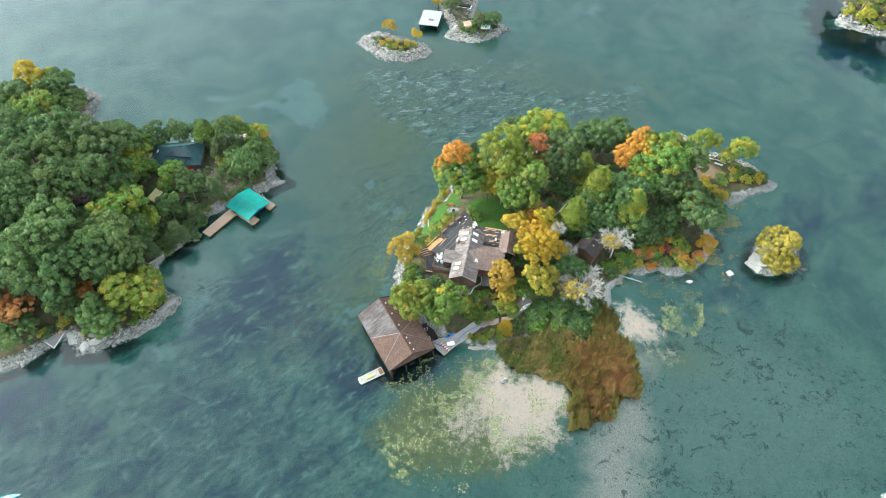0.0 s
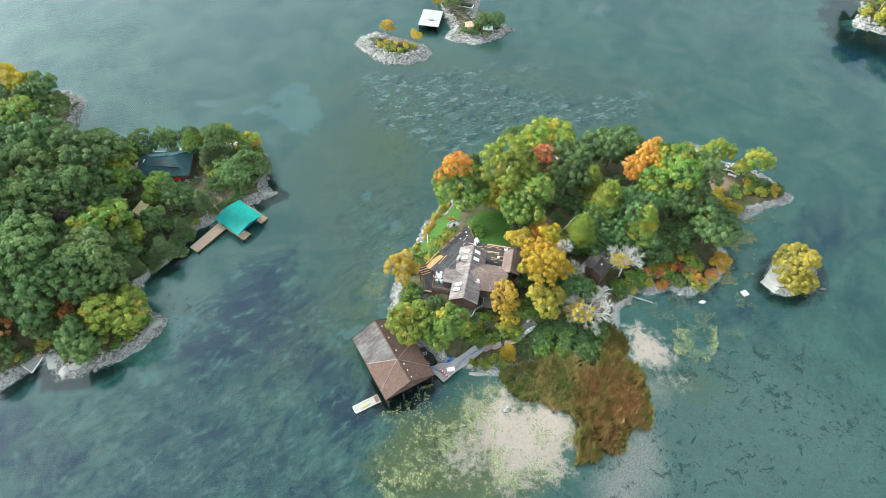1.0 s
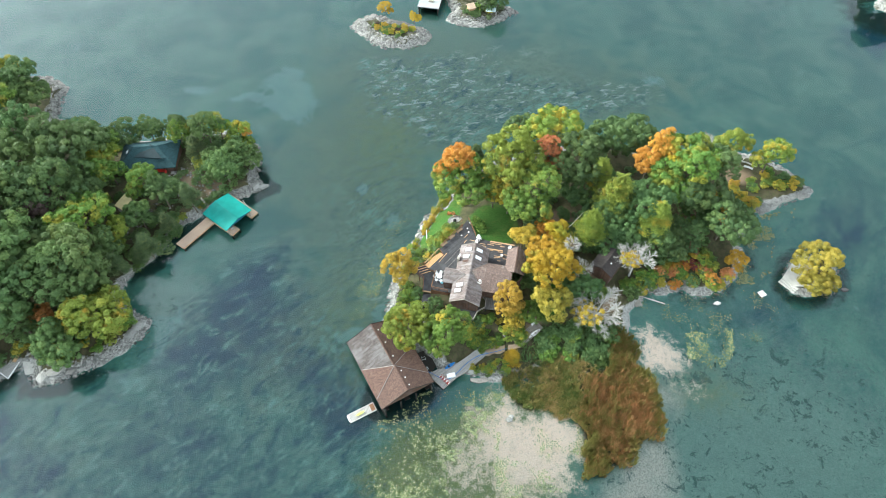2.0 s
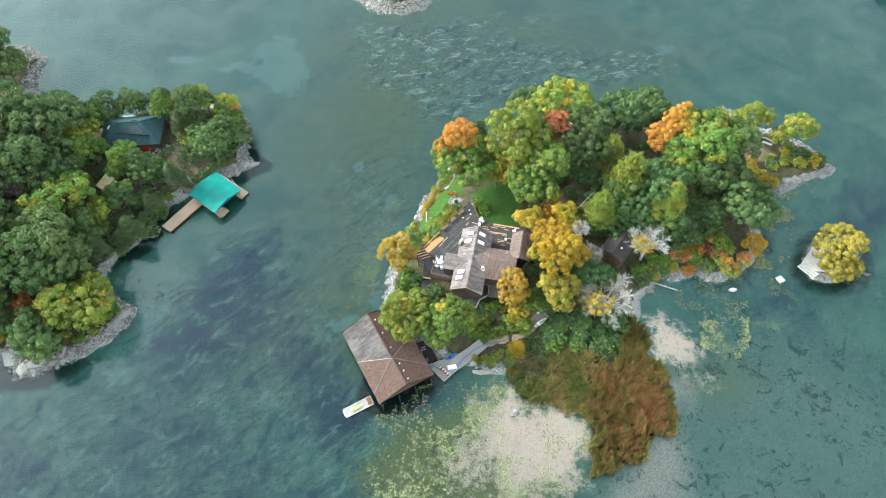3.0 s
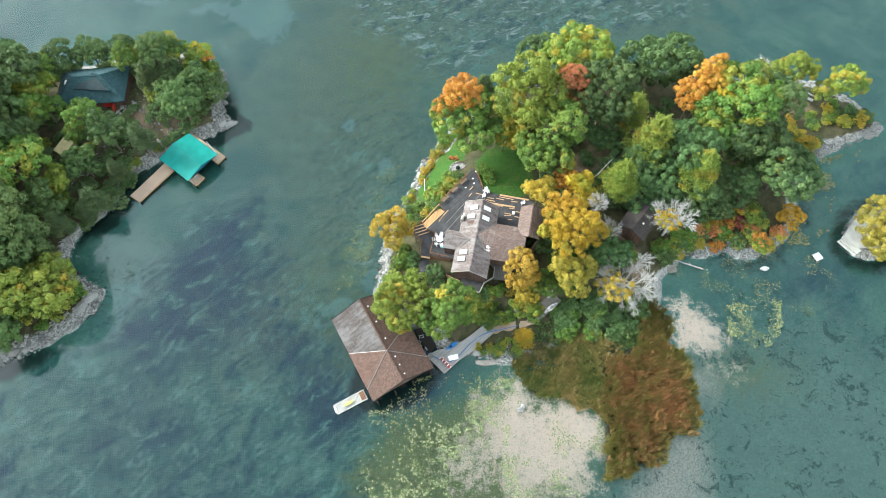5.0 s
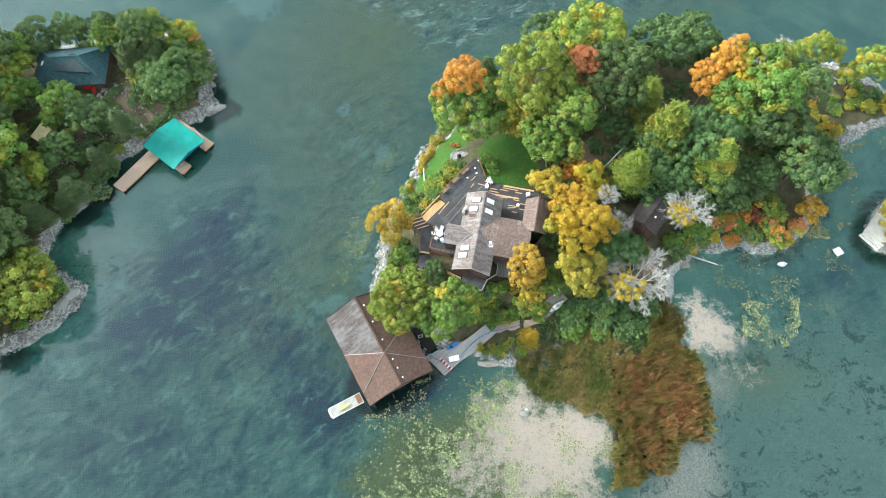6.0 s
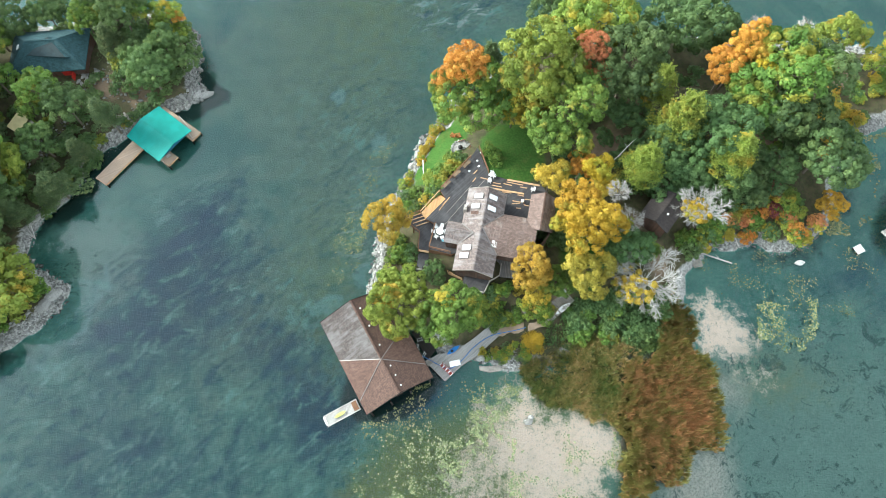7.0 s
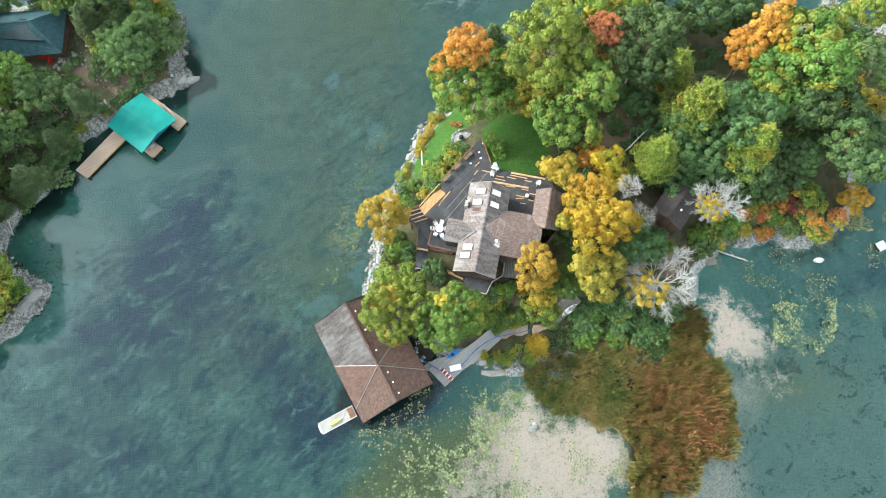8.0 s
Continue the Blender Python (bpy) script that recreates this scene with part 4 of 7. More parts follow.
def region(poly, n, shades, rmin, rmax, seed, single=True):
    """Shrubs strewn over an outline: things of their own, or part of the joined thicket."""
    rnd = random.Random(seed)
    xs_, ys_ = [p[0] for p in poly], [p[1] for p in poly]
    made = 0
    while made < n:
        px, py = rnd.uniform(min(xs_), max(xs_)), rnd.uniform(min(ys_), max(ys_))
        if inside_distance(np.array([px]), np.array([py]), poly)[0] < 0:
            continue
        r, shade = rnd.uniform(rmin, rmax), rnd.choice(shades)
        if single:
            bush(px, py, r, shade)
        else:
            THICKET.setdefault(shade, []).append((px, py, max(ground_z(px, py), 0.0) + 0.35 * r, r))
        made += 1


region([(0.5, 107.5), (-3.2, 101.5), (-5.8, 95), (-8, 92), (-6.2, 96), (-3.4, 102.5), (-0.6, 108)], 18, ["amber", "amber", "lime", "yellow"], 0.7, 1.2, 1)
region([(-4.5, 87.8), (-2.2, 90.5), (2.6, 96.8), (1.4, 97.8), (-3.6, 93), (-7.5, 90.5), (-8.2, 86.5)], 26, ["green", "dark", "lime", "green"], 0.9, 1.5, 2)
region([(-9, 84.5), (-6, 82.5), (-5.2, 78.5), (-6, 75), (-10, 76), (-9.5, 80)], 18, ["green", "dark", "amber", "lime", "green"], 0.9, 1.6, 3)
region([(3, 73), (7, 75), (11, 74.5), (17, 73), (16.5, 70.5), (10.5, 70.5), (6, 69.5)], 48, ["green", "dark", "green", "lime", "olive"], 0.6, 1.3, 4)
region([(5.2, 65.5), (9, 67.2), (13, 67.5), (12, 64.3), (6, 63.9)], 30, ["olive", "pine", "green", "green", "lime"], 0.35, 0.75, 5)
region([(18, 72.5), (26.7, 75.0), (34.4, 74), (33.5, 69.5), (26, 67.5), (19, 67.5)], 46, ["cool", "dark", "green", "dark"], 0.9, 1.5, 6, False)
region([(47, 90), (55, 91.7), (60.5, 87), (56, 83.6), (49.5, 85), (42, 83.5), (43, 86)], 64, ["red", "orange", "lime", "green", "amber", "dark", "green", "olive"], 0.7, 1.5, 7)
region([(67, 112.5), (74, 116.5), (82.5, 114.5), (82, 111.5), (74, 108), (68.5, 104.5), (66, 100), (65, 106)], 34, ["lime", "olive", "green", "amber", "dark"], 0.8, 1.5, 8)
region([(-48.5, 110), (-47, 123), (-52, 126.5), (-60, 125), (-58, 113), (-54, 106)], 64, ["pine", "cool", "dark", "cool", "lime"], 0.8, 1.7, 9, False)
region([(-66, 100), (-58, 100.5), (-61.5, 92), (-67, 86), (-72, 88), (-73, 97)], 34, ["pine", "cool", "dark"], 0.8, 1.6, 10, False)
region([(-63, 75.5), (-68, 80), (-78, 74), (-88, 64), (-82, 66), (-75, 65), (-66, 68.5)], 34, ["dark", "green", "olive", "lime"], 0.9, 1.8, 11, False)
region([(-22, 172.5), (-17, 173), (-10, 170.5), (-9, 168), (-15, 166.5), (-20, 169), (-24, 172)], 40, ["green", "dark", "amber", "olive", "dark", "maroon"], 0.5, 1.2, 12, False)
region([(4, 178.5), (10, 182), (16, 181.5), (15.5, 178), (9, 175.5)], 18, ["green", "olive", "pine", "dark"], 0.7, 1.5, 13)
region([(133.5, 192), (133, 184), (142, 179.5), (160, 175), (158, 190), (140, 200)], 26, ["olive", "green", "dark", "lime"], 1, 2, 14, False)
region([(1, 112), (10, 118), (30, 123), (45, 121), (64, 121), (62, 104), (52, 90), (42, 83.5), (38, 79), (30, 78), (23, 84), (20, 94), (10, 106)], 90, ["dark", "green", "dark", "dark"], 0.9, 1.8, 15, False)
region([(77, 92.5), (83, 92), (82.5, 86.5), (79, 84.2), (75, 86)], 6, ["olive", "lime", "olive", "red"], 0.7, 1.2, 16)
region([(82, 33), (87, 35), (92, 29), (86, 26)], 8, ["dark", "green"], 1, 1.8, 17)
region([(-86, 122.5), (-76, 124.5), (-62, 127), (-62, 124.5), (-76, 122.5), (-86, 120)], 26, ["cool", "dark", "pine"], 1.0, 1.9, 30, False)
region([(-84, 108), (-66, 112), (-62, 126), (-80, 124), (-98, 132), (-104, 120), (-100, 90)], 24, ["dark", "green", "dark"], 1, 2, 18, False)
region([(-66, 102), (-58, 103), (-53, 107), (-52, 116), (-58, 122), (-62, 113), (-66, 109)], 40, ["pine", "cool", "dark"], 0.5, 1.2, 28, False)
region([(-66, 92), (-60.5, 101), (-55.5, 106), (-53, 107.5), (-57.5, 102.5), (-63, 92.5)], 30, ["cool", "pine", "dark", "lime"], 0.6, 1.2, 31, False)
region([(-78, 110), (-62, 108), (-62, 100), (-72, 98), (-80, 104)], 26, ["pine", "green", "dark"], 0.7, 1.5, 29, False)


def joined(base, places, rng):
    """Copies of one leaf mesh laid down as one mesh."""
    src = np.empty(len(base.vertices) * 3)
    base.vertices.foreach_get("co", src)
    src = src.reshape(-1, 3)
    tone = np.empty(len(base.vertices), np.float32)
    base.attributes["tone"].data.foreach_get("value", tone)
    co = []
    for px, py, pz, r in places:
        a = rng.uniform(0, 6.28)
        c, n = math.cos(a), math.sin(a)
        q = src * r
        co.append(np.stack([q[:, 0] * c - q[:, 1] * n + px, q[:, 0] * n + q[:, 1] * c + py, q[:, 2] * 0.85 + pz], 1))
    co = np.concatenate(co)
    return card_mesh("thicket", co, np.tile(tone, len(places)))


for shade, places in THICKET.items():
    me = joined(SHRUBS[len(shade) % 4], places, np.random.default_rng(len(places)))
    me.materials.append(LEAF[shade])
    tagged(new("undergrowth", me), "tangled %s undergrowth below the trees" % {"pine": "grey-green", "dark": "dark green", "lime": "yellow-green"}.get(shade, shade), "undergrowth", kind="stuff")
bush(6.6, 97.6, 1.3, "green")
bush(7.4, 96.2, 1.1, "green")
for px, py, r in ((52.2, 92.2, 1.6), (52.3, 88.9, 1.4), (50.6, 89.6, 1.1), (55.4, 86.4, 1.0)):
    bush(px, py, r, "wine")
region([(24, 84), (31, 83), (38, 81.5), (44, 84.5), (43, 88), (37, 84.5), (31, 80), (26, 79)], 44, ["green", "lime", "dark", "green"], 0.8, 1.5, 19)
region([(60, 108), (66, 116), (72, 114), (66, 106)], 16, ["olive", "green", "pine", "amber"], 0.7, 1.2, 20)


def turning_bough(px, py, pz, r, shade):
    """A bough that has turned early, hung on the nearest tree."""
    host = min((o for o in scene.objects if o.name.startswith("tree")), key=lambda o: (o.matrix_basis.translation.x - px) ** 2 + (o.matrix_basis.translation.y - py) ** 2)
    c = leafy(SHRUBS[1], shade, host, "turning_bough")
    c.matrix_basis = Matrix.Translation(Vector((px, py, pz)) - host.matrix_basis.translation) @ Matrix.Diagonal((r, r, 0.6 * r, 1))


for px, py, pz, r, shade in ((-72.8, 82.3, 13.2, 1.6, "orange"), (-71.2, 84.0, 12.2, 1.0, "orange"), (-74.0, 80.8, 12.6, 0.9, "orange"), (58.6, 97.6, 9.6, 1.2, "orange"), (57.4, 95.2, 9.2, 0.8, "orange"), (-9.6, 71.6, 7.6, 1.5, "amber"), (-8.0, 73.0, 8.2, 1.2, "amber"), (-0.5, 71.6, 9.0, 1.3, "amber"), (-48.6, 123.6, 6.0, 1.4, "orange"), (48.6, 108.0, 14.0, 1.4, "yellow")):
    turning_bough(px, py, pz, r, shade)


# ---- building materials ----
def board_material(name, color, width, rough=0.75, turn=0.0, vary=0.3, gap=0.12):
    """Boards side by side: own tone for each, dark gaps, grain along them."""
    k = Mat(name)
    v = k.scaled(k.coords(), 1, 1, 1, (0, 0, radians(turn)))
    sx = k.n("SeparateXYZ", Vector=v).outputs["X"]
    u = k.math("DIVIDE", sx, width)
    own = k.t.nodes.new("ShaderNodeTexWhiteNoise")
    own.noise_dimensions = "1D"
    k.put(own.inputs["W"], k.math("FLOOR", u))
    grain = k.noise(k.scaled(v, 14, 1.2, 4), 2.0, 5, 0.6)
    blotch = k.noise(v, 0.7, 4, 0.6)
    dark, lite = tuple(c * (1 - vary) for c in color), tuple(min(1, c * (1 + vary)) for c in color)
    col = k.mix(own.outputs["Value"], dark, lite)
    col = k.mix(k.ramp(grain, 0.4, 0.75, 0, 0.5), col, dark)
    col = k.mix(k.ramp(blotch, 0.42, 0.72, 0, 0.45), col, tuple(c * 0.6 + 0.09 for c in color))
    f = k.math("FRACT", u)
    edge = k.ramp(k.math("ABSOLUTE", k.math("SUBTRACT", f, 0.5)), 0.5 - gap, 0.5)
    col = k.mix(k.math("MULTIPLY", edge, 0.75), col, tuple(c * 0.3 for c in color))
    return k.done(col, rough, 0, k.bump(k.math("SUBTRACT", grain, edge), 0.5, 0.02))


def shingle_material(name, base, worn, amount, along="X"):
    """Asphalt shingles in courses, with tabs and bands of weathering along the courses."""
    k = Mat(name)
    p = k.coords()
    vec = p if along == "X" else k.scaled(p, 1, 1, 1, (0, 0, radians(90)))
    br = k.n("TexBrick", Vector=k.scaled(vec, 1.1, 1.1, 1.0), Scale=1.0)
    br.offset, br.squash = 0.5, 1.0
    for key, v in (("Mortar Size", 0.012), ("Brick Width", 0.34), ("Row Height", 0.2), ("Bias", 0.0)):
        br.inputs[key].default_value = v
    k.put(br.inputs["Color1"], tuple(c * 0.75 for c in base))
    k.put(br.inputs["Color2"], tuple(min(1, c * 1.3) for c in base))
    k.put(br.inputs["Mortar"], tuple(c * 0.4 for c in base))
    band = k.noise(k.scaled(vec, 1.7, 0.3, 0.3), 1.0, 5, 0.65, 0.4)
    blot = k.noise(p, 0.35, 5, 0.62, 0.3)
    fine = k.noise(p, 5.0, 5, 0.7)
    wear = k.ramp(k.math("ADD", k.math("MULTIPLY", band, 0.55), k.math("MULTIPLY", blot, 0.45)), 0.62 - amount * 0.3, 0.75 - amount * 0.22)
    col = k.mix(k.math("MULTIPLY", wear, 0.8), br.outputs["Color"], worn)
    col = k.mix(k.ramp(fine, 0.45, 0.75, 0, 0.5), col, tuple(c * 0.55 for c in base))
    return k.done(col, 0.85, 0, k.bump(k.math("ADD", fine, br.outputs["Fac"]), 0.5, 0.03))


roof_brown = shingle_material("roof_brown_shingle", (0.1, 0.06, 0.047), (0.16, 0.12, 0.105), 0.15)
roof_brown_cross = shingle_material("roof_brown_shingle_across", (0.105, 0.062, 0.048), (0.165, 0.122, 0.105), 0.25, "Y")
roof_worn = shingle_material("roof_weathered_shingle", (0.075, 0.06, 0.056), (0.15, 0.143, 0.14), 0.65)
roof_house = shingle_material("cottage_roof_shingle", (0.155, 0.122, 0.112), (0.27, 0.245, 0.24), 0.55, "Y")
roof_house_e = shingle_material("cottage_roof_shingle_east", (0.15, 0.105, 0.09), (0.26, 0.22, 0.205), 0.4)
roof_slate = shingle_material("blue_grey_shingle", (0.03, 0.072, 0.08), (0.05, 0.105, 0.115), 0.35)
roof_cabin = shingle_material("dark_brown_shingle", (0.045, 0.037, 0.035), (0.075, 0.066, 0.062), 0.3)
roof_pale = simple("pale_deck_roof", (0.34, 0.35, 0.35), 0.7, scale=0.5, vary=0.12)
teal_metal = Mat("teal_metal")
_p = teal_metal.coords()
_r = teal_metal.ramp(teal_metal.math("ABSOLUTE", teal_metal.math("SUBTRACT", teal_metal.math("FRACT", teal_metal.math("MULTIPLY", teal_metal.n("SeparateXYZ", Vector=_p).outputs["X"], 2.6)), 0.5)), 0.4, 0.48)
_c = teal_metal.mix(teal_metal.ramp(teal_metal.noise(_p, 0.5, 4), 0.35, 0.65), (0.012, 0.2, 0.168), (0.018, 0.25, 0.212))
teal_metal = teal_metal.done(_c, 0.62, 0.0, teal_metal.bump(_r, 0.5, 0.03), 0.25)
flashing = simple("grey_flashing", (0.2, 0.18, 0.17), 0.5, 0.3, scale=1.0, vary=0.2)
wall_wood = board_material("brown_siding", (0.1, 0.055, 0.038), 0.18, 0.8)
# near-black: the shade inside the boathouse is put into the colour
wall_dark = board_material("shade_black_siding", (0.018, 0.016, 0.015), 0.18, 0.8)
wall_red = simple("red_paint", (0.5, 0.03, 0.02), 0.6)
dark_trim = simple("dark_trim", (0.03, 0.026, 0.022), 0.7)
deck_dark = board_material("charcoal_deck_boards", (0.05, 0.047, 0.05), 0.15, 0.65, 45, 0.25, 0.08)
deck_grey = board_material("grey_dock_boards", (0.35, 0.335, 0.315), 0.15, 0.85, 48, 0.2)
deck_tan = board_material("tan_dock_boards", (0.46, 0.34, 0.25), 0.15, 0.8, 60, 0.15)
deck_new = board_material("new_pine_boards", (0.5, 0.29, 0.13), 0.14, 0.75, 10, 0.2)
rail_wood = simple("brown_rail_wood", (0.19, 0.1, 0.055), 0.8, scale=2)
lumber = simple("pale_lumber", (0.52, 0.33, 0.18), 0.75, scale=1.5, vary=0.2)
weathered = simple("weathered_grey_wood", (0.33, 0.3, 0.26), 0.9, scale=2)
bench_wood = simple("tan_bench_wood", (0.22, 0.155, 0.1), 0.8, scale=2)
concrete = simple("pale_concrete", (0.5, 0.48, 0.44), 0.9, scale=0.8, vary=0.18)
white_plastic = simple("white_plastic", (0.8, 0.8, 0.79), 0.4, scale=4, vary=0.05, bump=0.05)
pale_trim = simple("pale_grey_trim", (0.48, 0.48, 0.46), 0.6, scale=2, vary=0.2)
white_metal = simple("white_metal", (0.75, 0.75, 0.74), 0.4, scale=4, vary=0.08, bump=0.05)
red_paint = simple("red_chair_paint", (0.42, 0.07, 0.05), 0.6, scale=4, vary=0.15)
blue_plastic = simple("blue_plastic", (0.03, 0.16, 0.45), 0.4, scale=3, vary=0.1, bump=0.05)
sky_plastic = simple("light_blue_plastic", (0.2, 0.5, 0.62), 0.4, scale=3, vary=0.1, bump=0.05)
lime_plastic = simple("lime_plastic", (0.5, 0.56, 0.14), 0.4, scale=3, vary=0.1, bump=0.05)
black_iron = simple("black_iron", (0.02, 0.02, 0.02), 0.6)
skylight_glass = Mat("skylight_glass").done((0.78, 0.8, 0.8), 0.12, 0.0, None, 0.6)
pane_glass = Mat("window_glass").done((0.03, 0.04, 0.045), 0.05, 0.0, None, 0.6)
sand_path = simple("sandy_path", (0.42, 0.31, 0.22), 0.95, scale=0.8, vary=0.2, grain=12, bump=0.5)


def frame_at(cx, cy, cz, deg=0.0):
    return Matrix.Translation((cx, cy, cz)) @ Matrix.Rotation(radians(deg), 4, "Z")


def gable_sheet(corners, mat, parent, name="roof_slope", label="", thick=0.14):
    return part(name, sheet(corners, thick), mat, parent, label)


def wall_panel(parent, a, b, z0, z1, mat, thick=0.16, name="wall"):
    a, b = Vector((*a, 0)), Vector((*b, 0))
    d = b - a
    m = Matrix.Translation((a + b) / 2 + Vector((0, 0, z0))) @ Matrix.Rotation(math.atan2(d.y, d.x), 4, "Z")
    return part(name, box(d.length, thick, z1 - z0, m, 0.01), mat, parent)


def gable_wall(parent, a, b, z0, z1, ztop, mat, thick=0.14):
    """A wall with a peaked top."""
    a, b = Vector((*a, 0)), Vector((*b, 0))
    d = (b - a).normalized()
    nrm = Vector((-d.y, d.x, 0)) * thick / 2
    prof = [(a, z0), (b, z0), (b, z1), ((a + b) / 2, ztop), (a, z1)]
    bm = bmesh.new()
    one = [bm.verts.new(p + nrm + Vector((0, 0, z))) for p, z in prof]
    two = [bm.verts.new(p - nrm + Vector((0, 0, z))) for p, z in prof]
    bm.faces.new(one)
    bm.faces.new(two[::-1])
    for i in range(5):
        bm.faces.new((one[i], two[i], two[(i + 1) % 5], one[(i + 1) % 5]))
    bmesh.ops.recalc_face_normals(bm, faces=bm.faces)
    return part("gable_wall", bm, mat, parent)


def railing(points, z, parent, mat, high=0.95, gap=1.6, name="railing"):
    """Posts, a top rail and a lower rail along a line of points, under one thing."""
    for (ax, ay), (bx, by) in zip(points, points[1:]):
        a, b = Vector((ax, ay, z)), Vector((bx, by, z))
        n = max(1, round((b - a).length / gap))
        for i in range(n + 1):
            q = a.lerp(b, i / n)
            part("post", box(0.1, 0.1, high, Matrix.Translation(q)), mat, parent)
        up = Vector((0, 0, high))
        part("top_rail", bar(a + up, b + up, 0.14, 0.05), mat, parent)
        part("lower_rail", bar(a + up * 0.45, b + up * 0.45, 0.05, 0.09), mat, parent)


# ---- boathouse with crossed gables ----
BH = thing("boathouse", frame_at(-10.3, 64.9, 0, -59.9), "boathouse on the water with a brown shingled cross-gable roof", "boathouse")
HX, SX, HY, EZ, RZ = 8.0, 7.35, 5.37, 3.5, 6.1
CX, CW = 1.9, 3.3
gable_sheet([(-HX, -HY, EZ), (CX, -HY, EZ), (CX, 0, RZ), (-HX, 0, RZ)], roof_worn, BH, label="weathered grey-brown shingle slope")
gable_sheet([(CX, -HY, EZ), (SX, -HY, EZ), (SX, 0, RZ), (CX, 0, RZ)], roof_brown, BH, label="brown shingle slope with grey streaks")
gable_sheet([(-HX, HY, EZ), (-HX, 0, RZ), (CX, 0, RZ), (CX, HY, EZ)], roof_brown, BH, label="dark brown shingle slope")
gable_sheet([(CX, HY, EZ), (CX, 0, RZ), (SX, 0, RZ), (SX, HY, EZ)], roof_brown, BH, label="brown shingle slope")
for s in (-1, 1):
    gable_sheet([(CX, 0.02 * s, RZ + 0.06), (CX + CW, s * (HY + 0.02), EZ + 0.05), (CX - CW, s * (HY + 0.02), EZ + 0.05)], roof_brown_cross, BH, "cross_slope", "brown shingle slope laid between pale flashings")
    for e in (-1, 1):
        part("valley", bar((CX, 0, RZ + 0.08), (CX + e * CW, s * HY, EZ + 0.08), 0.11, 0.04), flashing, BH, "pale metal valley flashing")
part("ridge_cap", bar((-HX, 0, RZ + 0.03), (SX, 0, RZ + 0.03), 0.3, 0.05), roof_brown, BH)
for s in (-1, 1):
    part("fascia", bar((-HX, s * (HY + 0.03), EZ - 0.1), (SX, s * (HY + 0.03), EZ - 0.1), 0.05, 0.2), dark_trim, BH)
    part("rake", bar((SX if s > 0 else -HX, -HY, EZ - 0.02), (SX if s > 0 else -HX, 0, RZ - 0.02), 0.06, 0.2), dark_trim, BH)
    part("rake", bar((SX if s > 0 else -HX, HY, EZ - 0.02), (SX if s > 0 else -HX, 0, RZ - 0.02), 0.06, 0.2), dark_trim, BH)
for vx in (-6.3, -3.3, -0.1, 3.3, 4.8, 6.4):
    v = part("roof_vent", box(0.21, 0.21, 0.2, Matrix.Translation((vx, 0.75, RZ - 0.4)), 0.03), white_metal, BH, "small pale roof vent")
# dark walls down into the water, added for the shade of the open slips
wall_panel(BH, (-7.5, -4.9), (7.0, -4.9), -1.2, 3.5, wall_dark)
wall_panel(BH, (-7.5, 4.9), (7.0, 4.9), -1.2, 3.5, wall_dark)
wall_panel(BH, (5.2, -4.8), (5.2, 4.8), -1.2, 3.4, wall_dark)
gable_wall(BH, (-7.5, -4.8), (-7.5, 4.8), -1.2, 3.4, 5.7, wall_dark)
gable_wall(BH, (6.9, -4.8), (6.9, 4.8), 2.6, 3.4, 5.7, wall_wood)
for py in (-4.8, -1.6, 1.6, 4.8):
    part("post", box(0.25, 0.25, 2.6 + 1.6, Matrix.Translation((7.2, py, -1.6))), dark_trim, BH)
    part("pile", box(0.3, 0.3, 2.2, Matrix.Translation((-7.4, py, -1.8))), dark_trim, BH)
for py in (-4.4, 0.0, 4.4):
    part("walkway", box(14.2, 1.0, 0.2, Matrix.Translation((-0.3, py, 0.35)), 0.02), dark_trim, BH)

# kayak dock at its corner
KD = thing("dock", frame_at(-15.25, 56.4, 0, 29), "narrow pale finger dock beside the boathouse", "dock", "docks")
part("deck_top", box(5.3, 1.55, 0.14, Matrix.Translation((0, 0, 0.36)), 0.02), deck_grey, KD)
for s in (-1, 1):
    part("edge_board", box(5.3, 0.09, 0.24, Matrix.Translation((0, s * 0.81, 0.3)), 0.01), pale_trim, KD, "white edge board")
    for px in (-2.3, 2.3):
        part("float", box(0.9, 0.5, 0.5, Matrix.Translation((px, s * 0.45, -0.14)), 0.05), black_iron, KD)
part("ramp", box(0.75, 1.35, 0.06, Matrix.Translation((2.1, 0, 0.52)), 0.01), rail_wood, KD, "brown wooden ramp plate")
part("bumper", box(0.3, 1.2, 0.12, Matrix.Translation((-2.6, 0, 0.5)), 0.04), white_plastic, KD)


